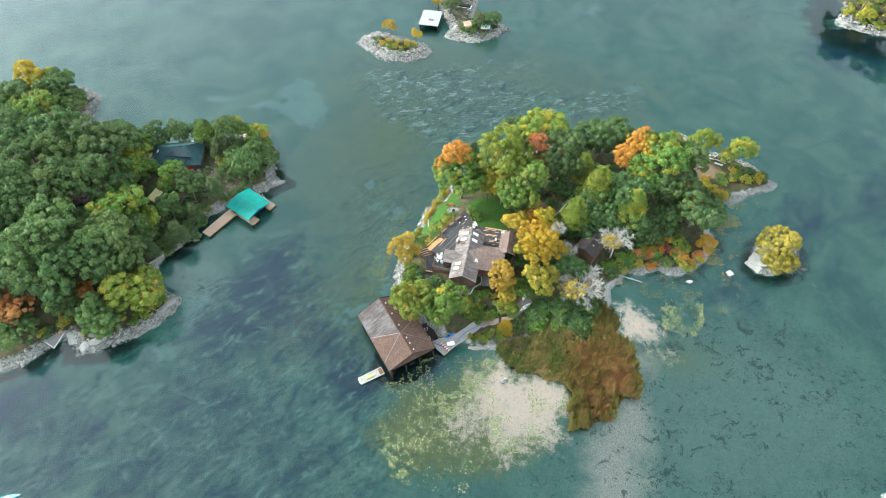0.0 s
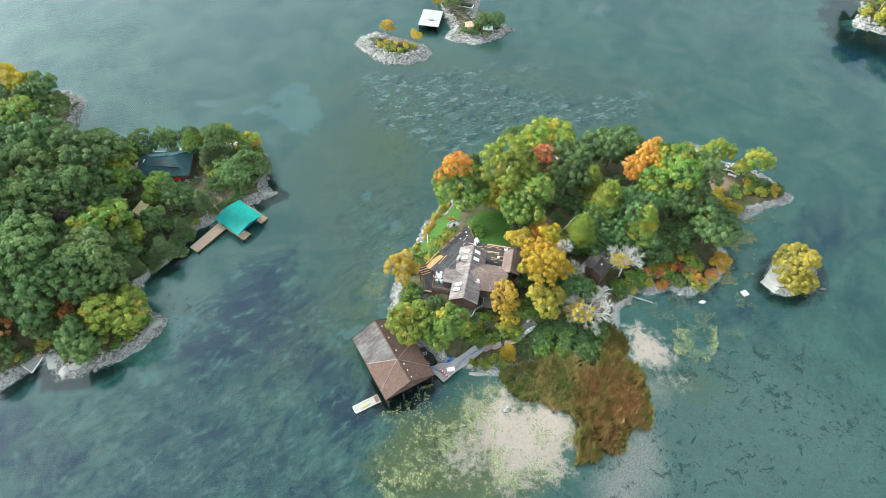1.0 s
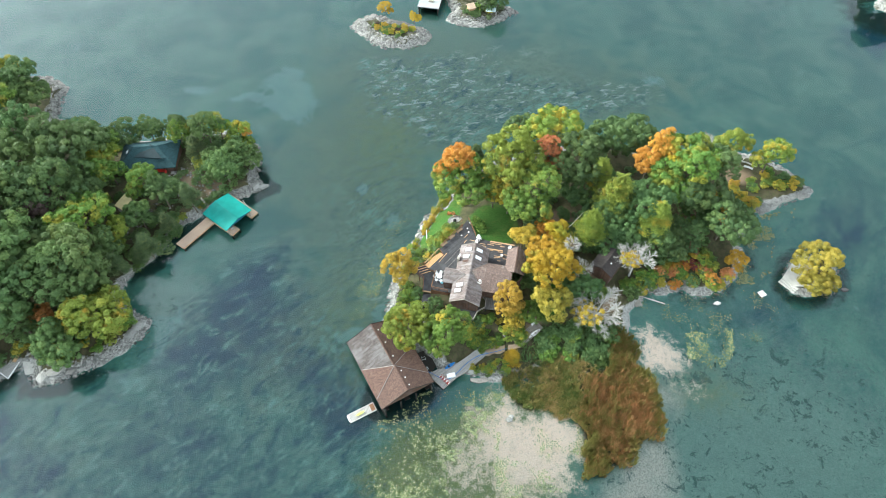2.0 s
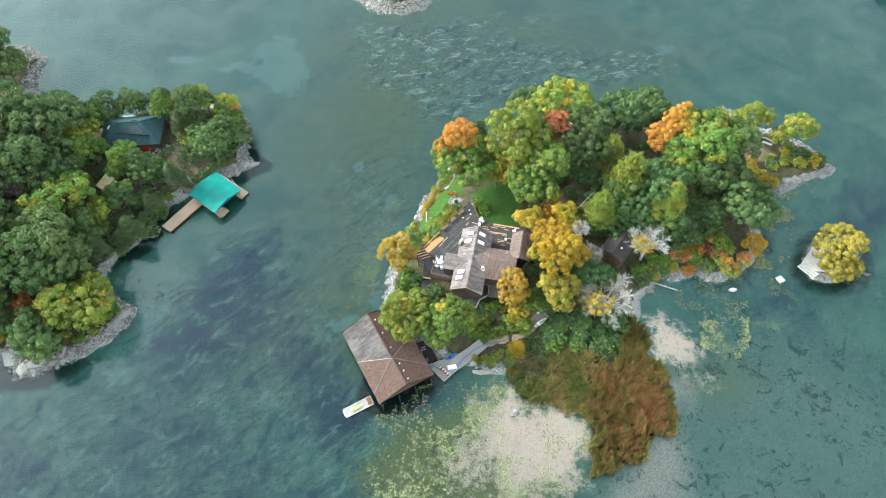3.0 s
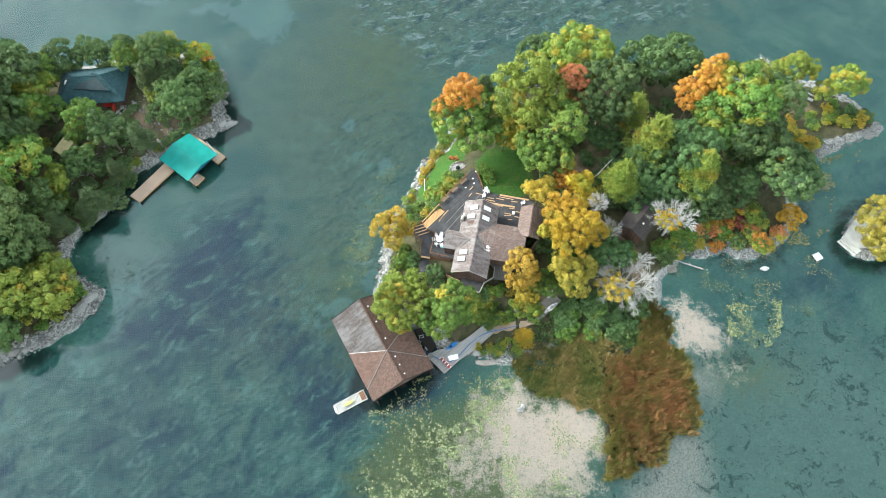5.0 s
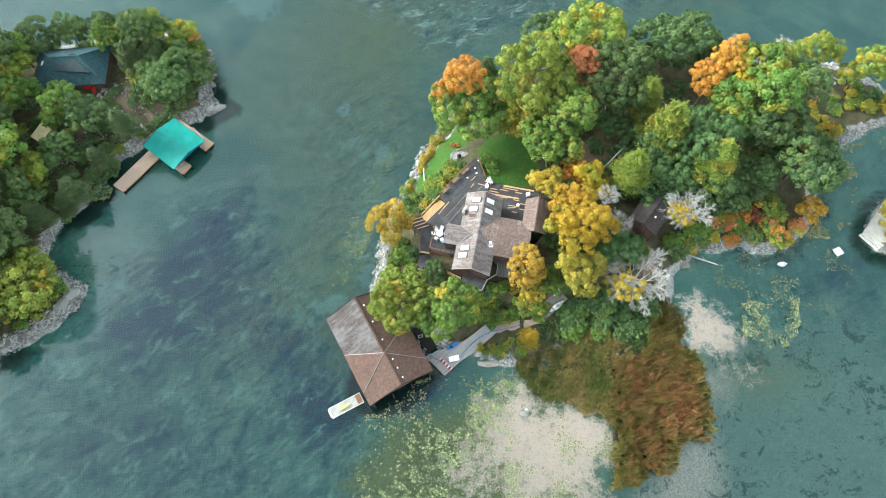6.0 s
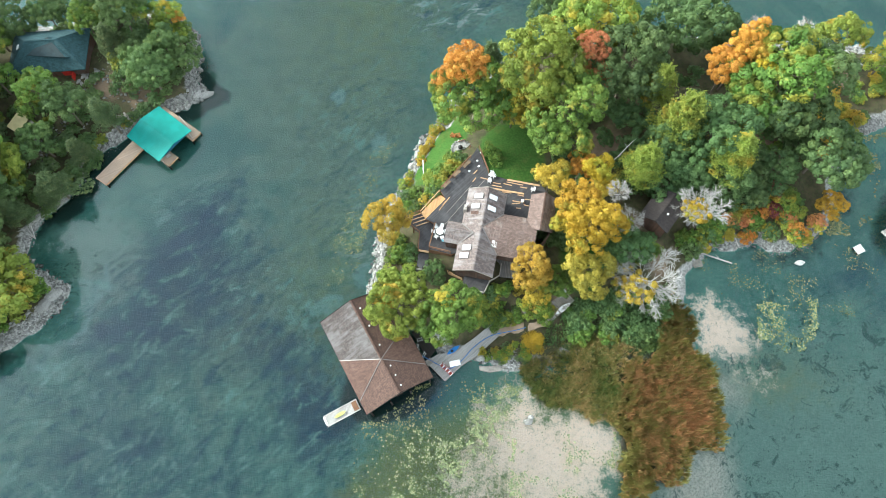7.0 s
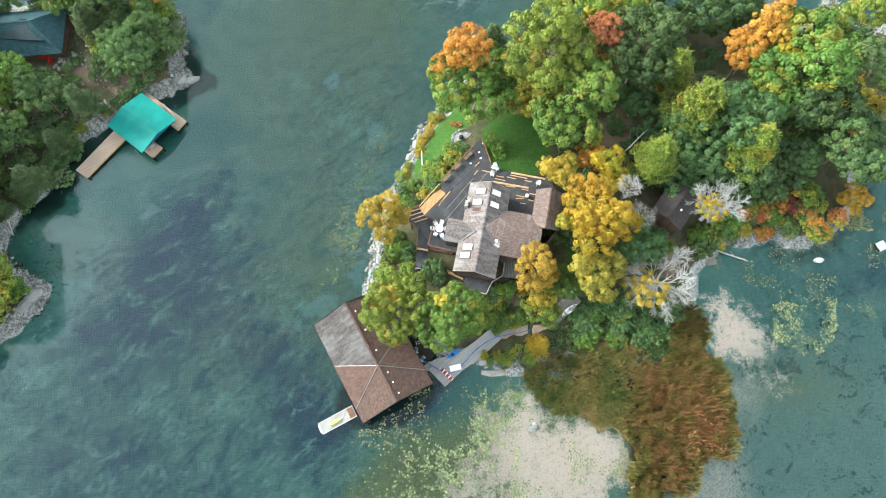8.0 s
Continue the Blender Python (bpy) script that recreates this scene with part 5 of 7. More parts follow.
def hull(length, width, high, mat_hull, mat_seat, where, name, label, category, deck=True):
    """A small boat: pointed hull, rim and cockpit or seats."""
    t = thing(name, where, label, category)
    bm = bmesh.new()
    n, m = 13, 7
    rows = []
    for i in range(n):
        u = -1 + 2 * i / (n - 1)
        w = width / 2 * max(0.02, (1 - abs(u) ** 2.2))
        rise = 0.25 * high * abs(u) ** 3
        row = []
        for j in range(m):
            a = math.pi * j / (m - 1)
            row.append(bm.verts.new((u * length / 2, -math.cos(a) * w, high - math.sin(a) * high * (1 - 0.3 * abs(u) ** 3) + rise)))
        rows.append(row)
    for r0, r1 in zip(rows, rows[1:]):
        for j in range(m - 1):
            bm.faces.new((r0[j], r1[j], r1[j + 1], r0[j + 1]))
    if deck:
        for r0, r1 in zip(rows, rows[1:]):
            bm.faces.new((r0[0], r0[-1], r1[-1], r1[0]))
    bmesh.ops.recalc_face_normals(bm, faces=bm.faces)
    part("hull", bm, mat_hull, t)
    if deck:
        bm = bmesh.new()
        bmesh.ops.create_cone(bm, cap_ends=True, segments=14, radius1=0.5, radius2=0.45, depth=0.06, matrix=Matrix.Translation((-0.1 * length, 0, high + 0.03)) @ Matrix.Diagonal((length * 0.2, width * 0.6, 1, 1)))
        part("cockpit", bm, mat_seat, t, "dark cockpit")
    else:
        for px in (-0.25, 0.1, 0.35):
            part("seat", box(0.22, width * 0.8, 0.04, Matrix.Translation((px * length, 0, high * 0.75))), mat_seat, t)
    return t


hull(1.9, 0.5, 0.24, lime_plastic, lime_plastic, frame_at(-15.5, 56.15, 0.5, 33), "kayak", "small lime-yellow kayak lying on the finger dock", "kayak")

# ---- landing dock, chairs and clutter ----
LD = thing("dock", Matrix.Identity(4), "broad grey landing dock curving towards the shore path", "dock", "docks")
part("deck_top", slab([(-3.2, 64.1), (-0.3, 61.2), (2.0, 63.4), (4.5, 65.1), (8.4, 68.7), (6.7, 69.9), (3.8, 67.5), (1.3, 65.7), (-1.5, 65.1)], 0.42, 0.58), deck_grey, LD)
for a, b in (((-3.2, 64.1), (-0.3, 61.2)), ((-0.3, 61.2), (2.0, 63.4)), ((2.0, 63.4), (4.5, 65.1)), ((4.5, 65.1), (8.4, 68.7))):
    part("edge_beam", bar((*a, 0.42), (*b, 0.42), 0.14, 0.3), weathered, LD)
for px, py in ((-2.9, 64.1), (-0.4, 61.6), (1.8, 63.4), (4.2, 65.3), (-1.5, 64.7), (1.6, 65.4)):
    part("pile", box(0.22, 0.22, 2.0, Matrix.Translation((px, py, -1.55))), dark_trim, LD)
part("gangway", box(1.3, 0.9, 0.08, frame_at(-2.75, 63.9, 0.6, 40), 0.01), weathered, LD, "short slatted gangway plate")


def adirondack(m, label, mat_a, mat_b):
    t = thing("adirondack_chair", m, label, "chair", "chairs on the landing dock")
    for i in range(5):
        part("seat_slat", bar((-0.3 + 0.14 * i, -0.27, 0.34 - 0.03 * i), (-0.3 + 0.14 * i, 0.27, 0.34 - 0.03 * i), 0.1, 0.03), mat_a, t)
    for i in range(5):
        py = -0.24 + 0.12 * i
        part("back_slat", bar((0.26, py, 0.25), (0.55, py * 1.15, 0.95 - 0.25 * abs(py)), 0.03, 0.1), mat_b if i % 2 else mat_a, t)
    for s in (-1, 1):
        part("arm", bar((-0.35, s * 0.36, 0.55), (0.4, s * 0.34, 0.53), 0.13, 0.03), mat_b, t)
        part("front_leg", bar((-0.3, s * 0.32, 0.0), (-0.3, s * 0.32, 0.55), 0.09), mat_a, t)
        part("back_leg", bar((-0.32, s * 0.26, 0.3), (0.6, s * 0.26, 0.0), 0.04, 0.12), mat_a, t)
    return t


small = Matrix.Diagonal((0.72, 0.72, 0.8, 1))
first = adirondack(frame_at(-0.75, 63.45, 0.58, 50) @ small, "red and white wooden slatted chair on the dock", red_paint, white_plastic)
for px, py in ((-0.33, 63.05), (0.08, 62.65), (0.5, 62.25)):
    copy_thing(first, frame_at(px, py, 0.58, 50 + _turn.uniform(-6, 6)))
adir = adirondack(frame_at(1.5, 102.0, ground_z(1.5, 102.0), 200), "rust-orange wooden slatted chair on the lawn", LEAF["orange"], LEAF["orange"])
adir["group"] = "chairs on the lawn"
for o in adir.children:
    o.data.materials[0] = simple("rust_paint", (0.42, 0.14, 0.05), 0.7) if o == adir.children[0] else adir.children[0].data.materials[0]
copy_thing(adir, frame_at(0.6, 102.3, ground_z(0.6, 102.3), 240))
wt = thing("storage_bench", frame_at(1.15, 63.75, 0.58, 14), "white plastic storage bench on the dock", "bench")
part("body", box(1.55, 0.75, 0.42, Matrix.Identity(4), 0.03), white_plastic, wt)
part("lid", box(1.62, 0.82, 0.07, Matrix.Translation((0, 0, 0.42)), 0.02), white_plastic, wt)
hull(2.4, 0.65, 0.3, blue_plastic, black_iron, frame_at(0.9, 65.75, 0.62, 36), "kayak", "blue kayak with black cockpit stored beside the dock", "kayak")
hull(4.0, 0.7, 0.3, sky_plastic, white_plastic, frame_at(-79.7, 31.8, 0.0, 12), "kayak", "light blue kayak lying on the open water", "kayak")


def rope(name, points, r, mat, label, category):
    cu = bpy.data.curves.new(name, "CURVE")
    cu.dimensions, cu.bevel_depth, cu.bevel_resolution, cu.resolution_u = "3D", r, 1, 6
    sp = cu.splines.new("NURBS")
    sp.points.add(len(points) - 1)
    for p, q in zip(sp.points, points):
        p.co = (*q, 1)
    sp.order_u, sp.use_endpoint_u = 3, True
    cu.materials.append(mat)
    return tagged(new(name, cu), label, category)


HOSE = [(-4.6, 65.2, 0.8), (-3.2, 64.6, 0.66), (-0.5, 63.1, 0.62), (0.7, 62.95, 0.62), (2.4, 64.4, 0.62), (3.9, 66.3, 0.62), (6.4, 68.1, 0.62), (8.2, 68.5, 0.75), (10.8, 68.9, 1.25), (12.9, 69.6, 1.45), (15.0, 71.3, 1.75), (16.3, 72.4, 1.9)]
rope("water_hose", HOSE, 0.055, blue_plastic, "blue water hose winding along dock and path", "hose")
for px, py, deg in ((-4.2, 67.3, 20), (-3.5, 65.0, 60), (-4.4, 66.2, 100)):
    f = thing("folding_frame", frame_at(px, py, 0.35, deg), "grey metal frame standing by the boathouse wall", "frame")
    for s in (-1, 1):
        part("upright", bar((s * 0.35, -0.2, 0), (s * 0.35, 0.2, 0.9), 0.05), white_metal, f)
        part("rung", bar((-0.35, 0.1 * s, 0.45 + 0.3 * s), (0.35, 0.1 * s, 0.45 + 0.3 * s), 0.05), white_metal, f)
landing = thing("landing_platform", Matrix.Identity(4), "dark planked platform beside the boathouse wall", "platform")
part("deck_top", slab([(-5.5, 68.6), (-2.9, 64.3), (-1.7, 65.9), (-3.6, 69.3)], 0.2, 0.34), dark_trim, landing)

# path, ramp and upper landing
pathway = thing("path", Matrix.Identity(4), "sandy path from the dock to the slope", "path", kind="structure")


def ribbon(points, width, lift):
    """A strip that lies on the ground along a line."""
    bm = bmesh.new()
    pts = []
    for (ax, ay), (bx, by) in zip(points, points[1:]):
        n = max(2, int(math.hypot(bx - ax, by - ay) / 0.5))
        pts += [(ax + (bx - ax) * i / n, ay + (by - ay) * i / n) for i in range(n)]
    pts.append(points[-1])
    last = None
    for i, (px, py) in enumerate(pts):
        qx, qy = pts[min(i + 1, len(pts) - 1)]
        ox, oy = pts[max(i - 1, 0)]
        dx, dy = qx - ox, qy - oy
        L = math.hypot(dx, dy) or 1
        w = width / 2 * (1 + 0.25 * math.sin(i * 1.7))
        z = max(ground_z(px, py), 0.1) + lift
        row = [bm.verts.new((px + s * w * -dy / L, py + s * w * dx / L, z + lz)) for s, lz in ((-1.15, -0.25), (-1, 0), (1, 0), (1.15, -0.25))]
        if last:
            for j in range(3):
                bm.faces.new((last[j], last[j + 1], row[j + 1], row[j]))
        last = row
    bmesh.ops.recalc_face_normals(bm, faces=bm.faces)
    return bm


part("path_bed", ribbon([(7.6, 68.9), (9.5, 69.3), (11.3, 69.4), (13.3, 69.7), (14.2, 70.3)], 1.5, 0.12), sand_path, pathway)
ramp = thing("boat_ramp", Matrix.Identity(4), "small curved weathered grey ramp at the waterline", "ramp")
part("slab", slab([(4.8, 63.5), (6.5, 63.5), (8.7, 64.0), (9.0, 63.4), (7.8, 62.8), (6.3, 62.6), (4.9, 62.9)], -0.2, 0.22), weathered, ramp)
WK = thing("walkway", Matrix.Identity(4), "weathered grey board walkway with a worn top step", "walkway")
wz = ground_z(16.3, 72.0) + 0.25
for i in range(22):
    f = i / 21
    px, py = 13.9 + 4.6 * f, 70.0 + 3.9 * f
    part("board", box(0.2, 2.3 - 0.5 * abs(f - 0.4), 0.05, frame_at(px, py, wz - 0.2 + 0.5 * f, 40 + _turn.uniform(-2, 2)), 0.01), weathered, WK)
hull(2.9, 0.8, 0.32, white_plastic, weathered, frame_at(17.4, 71.9, wz + 0.15, 38), "rowing_boat", "white rowing boat pulled up beside the walkway", "boat", False)
bn = thing("bench", frame_at(17.5, 74.2, ground_z(17.5, 74.2), 40), "pale wooden garden bench at the top of the walkway", "bench")
for i in range(3):
    part("seat_slat", box(1.3, 0.12, 0.04, Matrix.Translation((0, -0.15 + 0.15 * i, 0.45))), white_plastic, bn)
    part("back_slat", box(1.3, 0.04, 0.1, Matrix.Translation((0, 0.3, 0.55 + 0.14 * i))), white_plastic, bn)
for s in (-1, 1):
    part("leg", box(0.08, 0.45, 0.45, Matrix.Translation((s * 0.55, 0, 0))), white_plastic, bn)

# ---- cottage ----
CT = thing("cottage", frame_at(4.7, 82.0, 0, -10.4), "brown timber cottage with a grey-brown shingled cross-gable roof", "house")
E0, R0 = 7.3, 9.0
for s, mat in ((-1, roof_house), (1, roof_house)):
    gable_sheet([(0, -6.4, R0), (0, 7.2, R0), (s * 3.0, 7.2, E0), (s * 3.0, -6.4, E0)], mat, CT, label="grey-brown weathered shingle slope")
for s in (-1, 1):
    yc, hw = 0.55, 3.4
    gable_sheet([(0.2, yc, R0 - 0.05), (8.2, yc, R0 - 0.05), (8.2, yc + s * hw, E0), (0.2, yc + s * hw, E0)], roof_house_e, CT, "wing_slope", "brown shingle slope of the east wing")
    yc, hw = -0.5, 1.75
    gable_sheet([(-0.8, yc, R0 - 0.35), (-5.1, yc, R0 - 0.35), (-5.1, yc + s * hw, E0 + 0.05), (-0.8, yc + s * hw, E0 + 0.05)], roof_house, CT, "porch_slope", "grey shingle slope of the west porch")
    xc, hw = 8.6, 2.0
    gable_sheet([(xc, 1.6, R0 + 0.1), (xc, 7.9, R0 + 0.1), (xc + s * hw, 7.9, E0 + 0.2), (xc + s * hw, 1.6 + 0.6, E0 + 0.2)], roof_house_e, CT, "end_slope", "brown shingle slope of the end gable")
part("ridge_cap", bar((0, -6.4, R0 + 0.03), (0, 7.2, R0 + 0.03), 0.24, 0.05), roof_house, CT)
part("ridge_cap", bar((8.6, 1.6, R0 + 0.13), (8.6, 7.9, R0 + 0.13), 0.22, 0.05), roof_brown, CT)
for a, b in (((0.1, 0.55, R0 + 0.02), (3.0, 3.9, E0 + 0.05)), ((0.1, 0.55, R0 + 0.02), (3.0, -2.8, E0 + 0.05)), ((-1.0, -0.5, R0 - 0.3), (-3.0, 1.2, E0 + 0.08)), ((-1.0, -0.5, R0 - 0.3), (-3.0, -2.2, E0 + 0.08))):
    part("valley", bar(a, b, 0.16, 0.04), flashing, CT)
for s in (-1, 1):
    part("fascia", bar((s * 3.02, -6.4, E0 - 0.12), (s * 3.02, 7.2, E0 - 0.12), 0.05, 0.2), dark_trim, CT)
    part("rake", bar((0, s * 6.8 + 0.4, R0), (-3.0, s * 6.8 + 0.4, E0), 0.06, 0.2), weathered, CT)
    part("rake", bar((0, s * 6.8 + 0.4, R0), (3.0, s * 6.8 + 0.4, E0), 0.06, 0.2), weathered, CT)
for a, b in (((-2.6, -6.0), (-2.6, 6.8)), ((2.6, -6.0), (2.6, -2.4)), ((2.6, 3.4), (2.6, 6.8)), ((2.6, -2.4), (8.0, -2.4)), ((2.6, 3.4), (7.0, 3.4)), ((-4.8, -2.0), (-4.8, 1.0)), ((-4.8, -2.0), (-2.6, -2.0)), ((-4.8, 1.0), (-2.6, 1.0)), ((7.0, 3.4), (7.0, 7.6)), ((10.2, 2.0), (10.2, 7.6)), ((8.0, -2.4), (10.2, 2.0))):
    wall_panel(CT, a, b, 3.2, E0 - 0.05, wall_wood)
gable_wall(CT, (-2.6, -6.0), (2.6, -6.0), 3.2, E0, R0 - 0.15, wall_wood)
gable_wall(CT, (-2.6, 6.8), (2.6, 6.8), 3.2, E0, R0 - 0.15, wall_wood)
gable_wall(CT, (7.0, 7.6), (10.2, 7.6), 3.2, E0 + 0.2, R0 - 0.05, wall_wood)
for px, py in ((-2.7, -4.6), (-2.7, 3.2), (-2.7, 5.2)):
    wn = part("window", box(0.08, 1.2, 1.1, Matrix.Translation((px, py, 5.7)), 0.01), dark_trim, CT)
    part("pane", box(0.04, 1.0, 0.9, Matrix.Translation((px - 0.05, py, 5.8))), pane_glass, wn)


def skylight(lx, ly, side, rot=0):
    slope = math.atan2(R0 - E0, 3.0)
    m = Matrix.Translation((lx, ly, R0 - abs(lx) * (R0 - E0) / 3.0 + 0.02)) @ Matrix.Rotation(side * slope, 4, "Y")
    f = part("skylight", box(1.55, 0.95, 0.16, m, 0.02), flashing, CT, "framed skylight with pale glazing")
    part("pane", box(1.38, 0.78, 0.04, m @ Matrix.Translation((0, 0, 0.15)), 0.01), skylight_glass, f)


for lx, ly, side in ((-1.15, 5.7, -1), (-1.35, 4.0, -1), (0.95, 5.75, 1), (1.0, 3.9, 1), (-1.5, -2.85, -1), (-1.65, -4.1, -1)):
    skylight(lx, ly, side)
part("patch_sheet", box(1.3, 0.55, 0.02, Matrix.Translation((-1.35, 2.9, 8.28)) @ Matrix.Rotation(-0.515, 4, "Y")), roof_brown, CT)
ch = part("chimney_box", box(0.5, 0.9, 1.3, Matrix.Translation((-2.9, 3.6, 6.9)), 0.03), weathered, CT, "grey metal flue box")
part("flue", bar((-2.9, 3.7, 8.1), (-2.6, 3.9, 8.9), 0.16), white_metal, ch)
an = thing("antenna", frame_at(6.5, 79.9, 8.0, 20), "pale television antenna mast on the roof", "antenna")
part("mast", bar((0, 0, 0), (0.15, -0.9, 1.5), 0.05), white_metal, an)
for i in range(5):
    part("element", bar((-0.55 + 0.1 * i, -0.2 - 0.18 * i, 1.1 + 0.1 * i), (0.55 - 0.1 * i, -0.1 - 0.18 * i, 1.1 + 0.1 * i), 0.025), white_metal, an)
bm = bmesh.new()
bmesh.ops.create_uvsphere(bm, u_segments=14, v_segments=8, radius=0.24, matrix=Matrix.Translation((0.2, 0.25, 0.8)) @ Matrix.Diagonal((1, 1, 0.3, 1)))
part("dish", bm, white_metal, an, "small white satellite dish")

# ---- decks round the cottage ----
DZ = 5.0
UD = thing("upper_deck", Matrix.Identity(4), "wide charcoal-stained timber deck round the cottage", "deck")
UPPER = [(4.6, 98.2), (6.3, 93.4), (8.9, 92.5), (14.5, 91.6), (15.6, 90.1), (16.2, 88.0), (12.0, 84.0), (0.5, 79.6), (-3.0, 80.4), (-2.0, 84.6), (-3.6, 85.4), (-0.5, 88.9), (-1.4, 90.4), (3.4, 96.3)]
part("deck_top", slab(UPPER, DZ - 0.14, DZ), deck_dark, UD)
for a, b in zip(UPPER, UPPER[1:] + UPPER[:1]):
    part("fascia", bar((*a, DZ - 0.28), (*b, DZ - 0.28), 0.06, 0.34), rail_wood, UD)
for px, py in ((4.6, 97.4), (6.0, 93.6), (14.2, 91.2), (-1.0, 90.3), (3.2, 95.8), (-1.8, 84.6), (-2.7, 80.7), (0.2, 79.9), (10, 92)):
    part("post", box(0.18, 0.18, 3.4, Matrix.Translation((px, py, DZ - 3.6))), rail_wood, UD)
for a, b in (((-1.0, 84.0), (2.6, 88.6)), ((4.3, 90.6), (5.9, 92.6)), ((-0.3, 86.5), (3.6, 91.4))):
    part("joint_strip", bar((*a, DZ + 0.012), (*b, DZ + 0.012), 0.05, 0.02), weathered, UD)
part("skirt", bar((-2.95, 80.38, 4.2), (0.5, 79.55, 4.2), 0.08, 1.3), rail_wood, UD, "red-brown board skirt under the deck edge")
railing([(3.45, 96.2), (1.4, 93.8), (-1.3, 90.45)], DZ, UD, rail_wood)
railing([(4.75, 98.1), (5.6, 95.5), (6.25, 93.5)], DZ, UD, rail_wood, 0.9, 1.3)
railing([(-2.05, 84.5), (-2.95, 80.5), (0.3, 79.7)], DZ, UD, rail_wood, 0.95, 1.4)
LOW = thing("lower_deck", Matrix.Identity(4), "dark lower deck with brown railing beside the slope", "deck")
LOWP = [(-6.9, 85.8), (-4.4, 86.9), (-2.1, 84.9), (-3.1, 80.4), (-4.6, 80.4), (-4.5, 83.4), (-5.5, 84.1)]
part("deck_top", slab(LOWP, 3.9, 4.04), deck_dark, LOW)
railing([(-5.5, 84.1), (-6.9, 85.8), (-4.5, 86.9)], 4.04, LOW, rail_wood)
railing([(-5.5, 84.1), (-4.5, 83.4), (-4.6, 80.5)], 4.04, LOW, rail_wood)
for px, py in LOWP:
    part("post", box(0.16, 0.16, 2.6, Matrix.Translation((px, py, 1.4))), rail_wood, LOW)
part("sill", bar((-4.7, 80.55, 4.1), (-3.0, 80.25, 4.1), 0.3, 0.06), lumber, LOW, "pale new timber sill")
ST = thing("timber_stairs", Matrix.Identity(4), "new pale timber stairs between the two decks", "stairs")
for i in range(6):
    f = i / 5
    a = Vector((-4.3 + 0.75 * f, 86.7 - 1.3 * f, 4.1 + 0.85 * f))
    b = Vector((-1.45 + 0.9 * f, 90.1 - 1.25 * f, 4.1 + 0.85 * f))
    part("tread", bar(a, b, 0.28, 0.05), deck_new, ST)
part("handrail", bar((-4.4, 86.8, 5.0), (-1.5, 90.3, 5.2), 0.12, 0.06), lumber, ST)
for i in range(5):
    q = Vector((-4.4, 86.8, 4.0)).lerp(Vector((-1.5, 90.3, 4.2)), i / 4)
    part("baluster", bar(q, q + Vector((0, 0, 1.0)), 0.08), lumber, ST)
for i in range(4):
    part("stringer", bar((-6.6 + 0.5 * i, 85.9 - 0.45 * i, 4.12), (-3.9 + 0.25 * i, 86.9 - 0.55 * i, 4.2), 0.12, 0.1), lumber, ST)
SS = thing("garden_stairs", Matrix.Identity(4), "dark timber stairs with landings down the slope", "stairs")
part("landing", slab([(-4.6, 80.4), (-3.0, 80.2), (-3.2, 78.2), (-4.2, 77.8), (-4.85, 78.2)], 3.3, 3.42), deck_dark, SS)
for i in range(16):
    f = i / 15
    px, py = -4.45 + 0.65 * f, 77.8 - 4.7 * f
    part("tread", box(1.0, 0.34, 0.05, frame_at(px, py, 3.2 - 1.9 * f, 8)), dark_trim if i % 5 else weathered, SS)
for s in (-1, 1):
    part("handrail", bar((-4.45 + s * 0.52, 77.9, 4.1), (-3.8 + s * 0.52, 73.1, 2.2), 0.08, 0.06), dark_trim, SS)
    for i in range(4):
        q = Vector((-4.45 + s * 0.52, 77.9, 3.2)).lerp(Vector((-3.8 + s * 0.52, 73.1, 1.3)), i / 3)
        part("post", bar(q, q + Vector((0, 0, 0.9)), 0.08), dark_trim, SS)
ND = thing("pine_deck", Matrix.Identity(4), "new honey-coloured pine deck below the cottage", "deck")
part("deck_top", slab([(-0.9, 79.5), (0.5, 79.3), (0.6, 78.3), (2.7, 77.3), (2.2, 75.9), (-0.0, 76.9)], 3.5, 3.64), deck_new, ND)
railing([(2.1, 75.95), (0.0, 76.9)], 3.64, ND, lumber, 0.8, 0.7)
PO = thing("porch", Matrix.Identity(4), "charcoal porch deck against the cottage gable", "deck")
part("deck_top", slab([(2.5, 77.3), (7.0, 76.4), (6.0, 75.2), (5.3, 73.5), (2.1, 74.1)], 4.56, 4.7), deck_dark, PO)
railing([(6.2, 75.3), (5.35, 73.5), (2.15, 74.1)], 4.7, PO, weathered, 0.75)
SD = thing("side_deck", Matrix.Identity(4), "grey board deck along the east wing", "deck")
part("deck_top", slab([(7.0, 79.4), (8.0, 77.9), (7.8, 76.2), (10.6, 75.9), (11.0, 79.2)], 4.5, 4.64), board_material("grey_side_boards", (0.16, 0.15, 0.14), 0.15, 0.8, -5), SD)
railing([(8.0, 78.1), (7.7, 76.2), (6.1, 75.2)], 4.64, SD, weathered, 0.8)
for px, py in ((2.3, 74.3), (5.2, 73.7), (7.9, 76.4), (10.4, 76.1), (0.1, 77.0), (2.2, 76.1)):
    part("post", box(0.16, 0.16, 2.6, Matrix.Translation((px, py, 1.95))), dark_trim, PO)

# deck furniture and building timber
TB = thing("patio_table", frame_at(-1.35, 83.1, DZ, 0), "round white plastic patio table on the deck", "table")
bm = bmesh.new()
bmesh.ops.create_cone(bm, cap_ends=True, segments=24, radius1=0.6, radius2=0.6, depth=0.04, matrix=Matrix.Translation((0, 0, 0.72)))
part("tabletop", bm, white_plastic, TB)
for i in range(4):
    a = i * math.pi / 2 + 0.5
    part("leg", bar((0.45 * math.cos(a), 0.45 * math.sin(a), 0), (0.38 * math.cos(a), 0.38 * math.sin(a), 0.7), 0.06), white_plastic, TB)


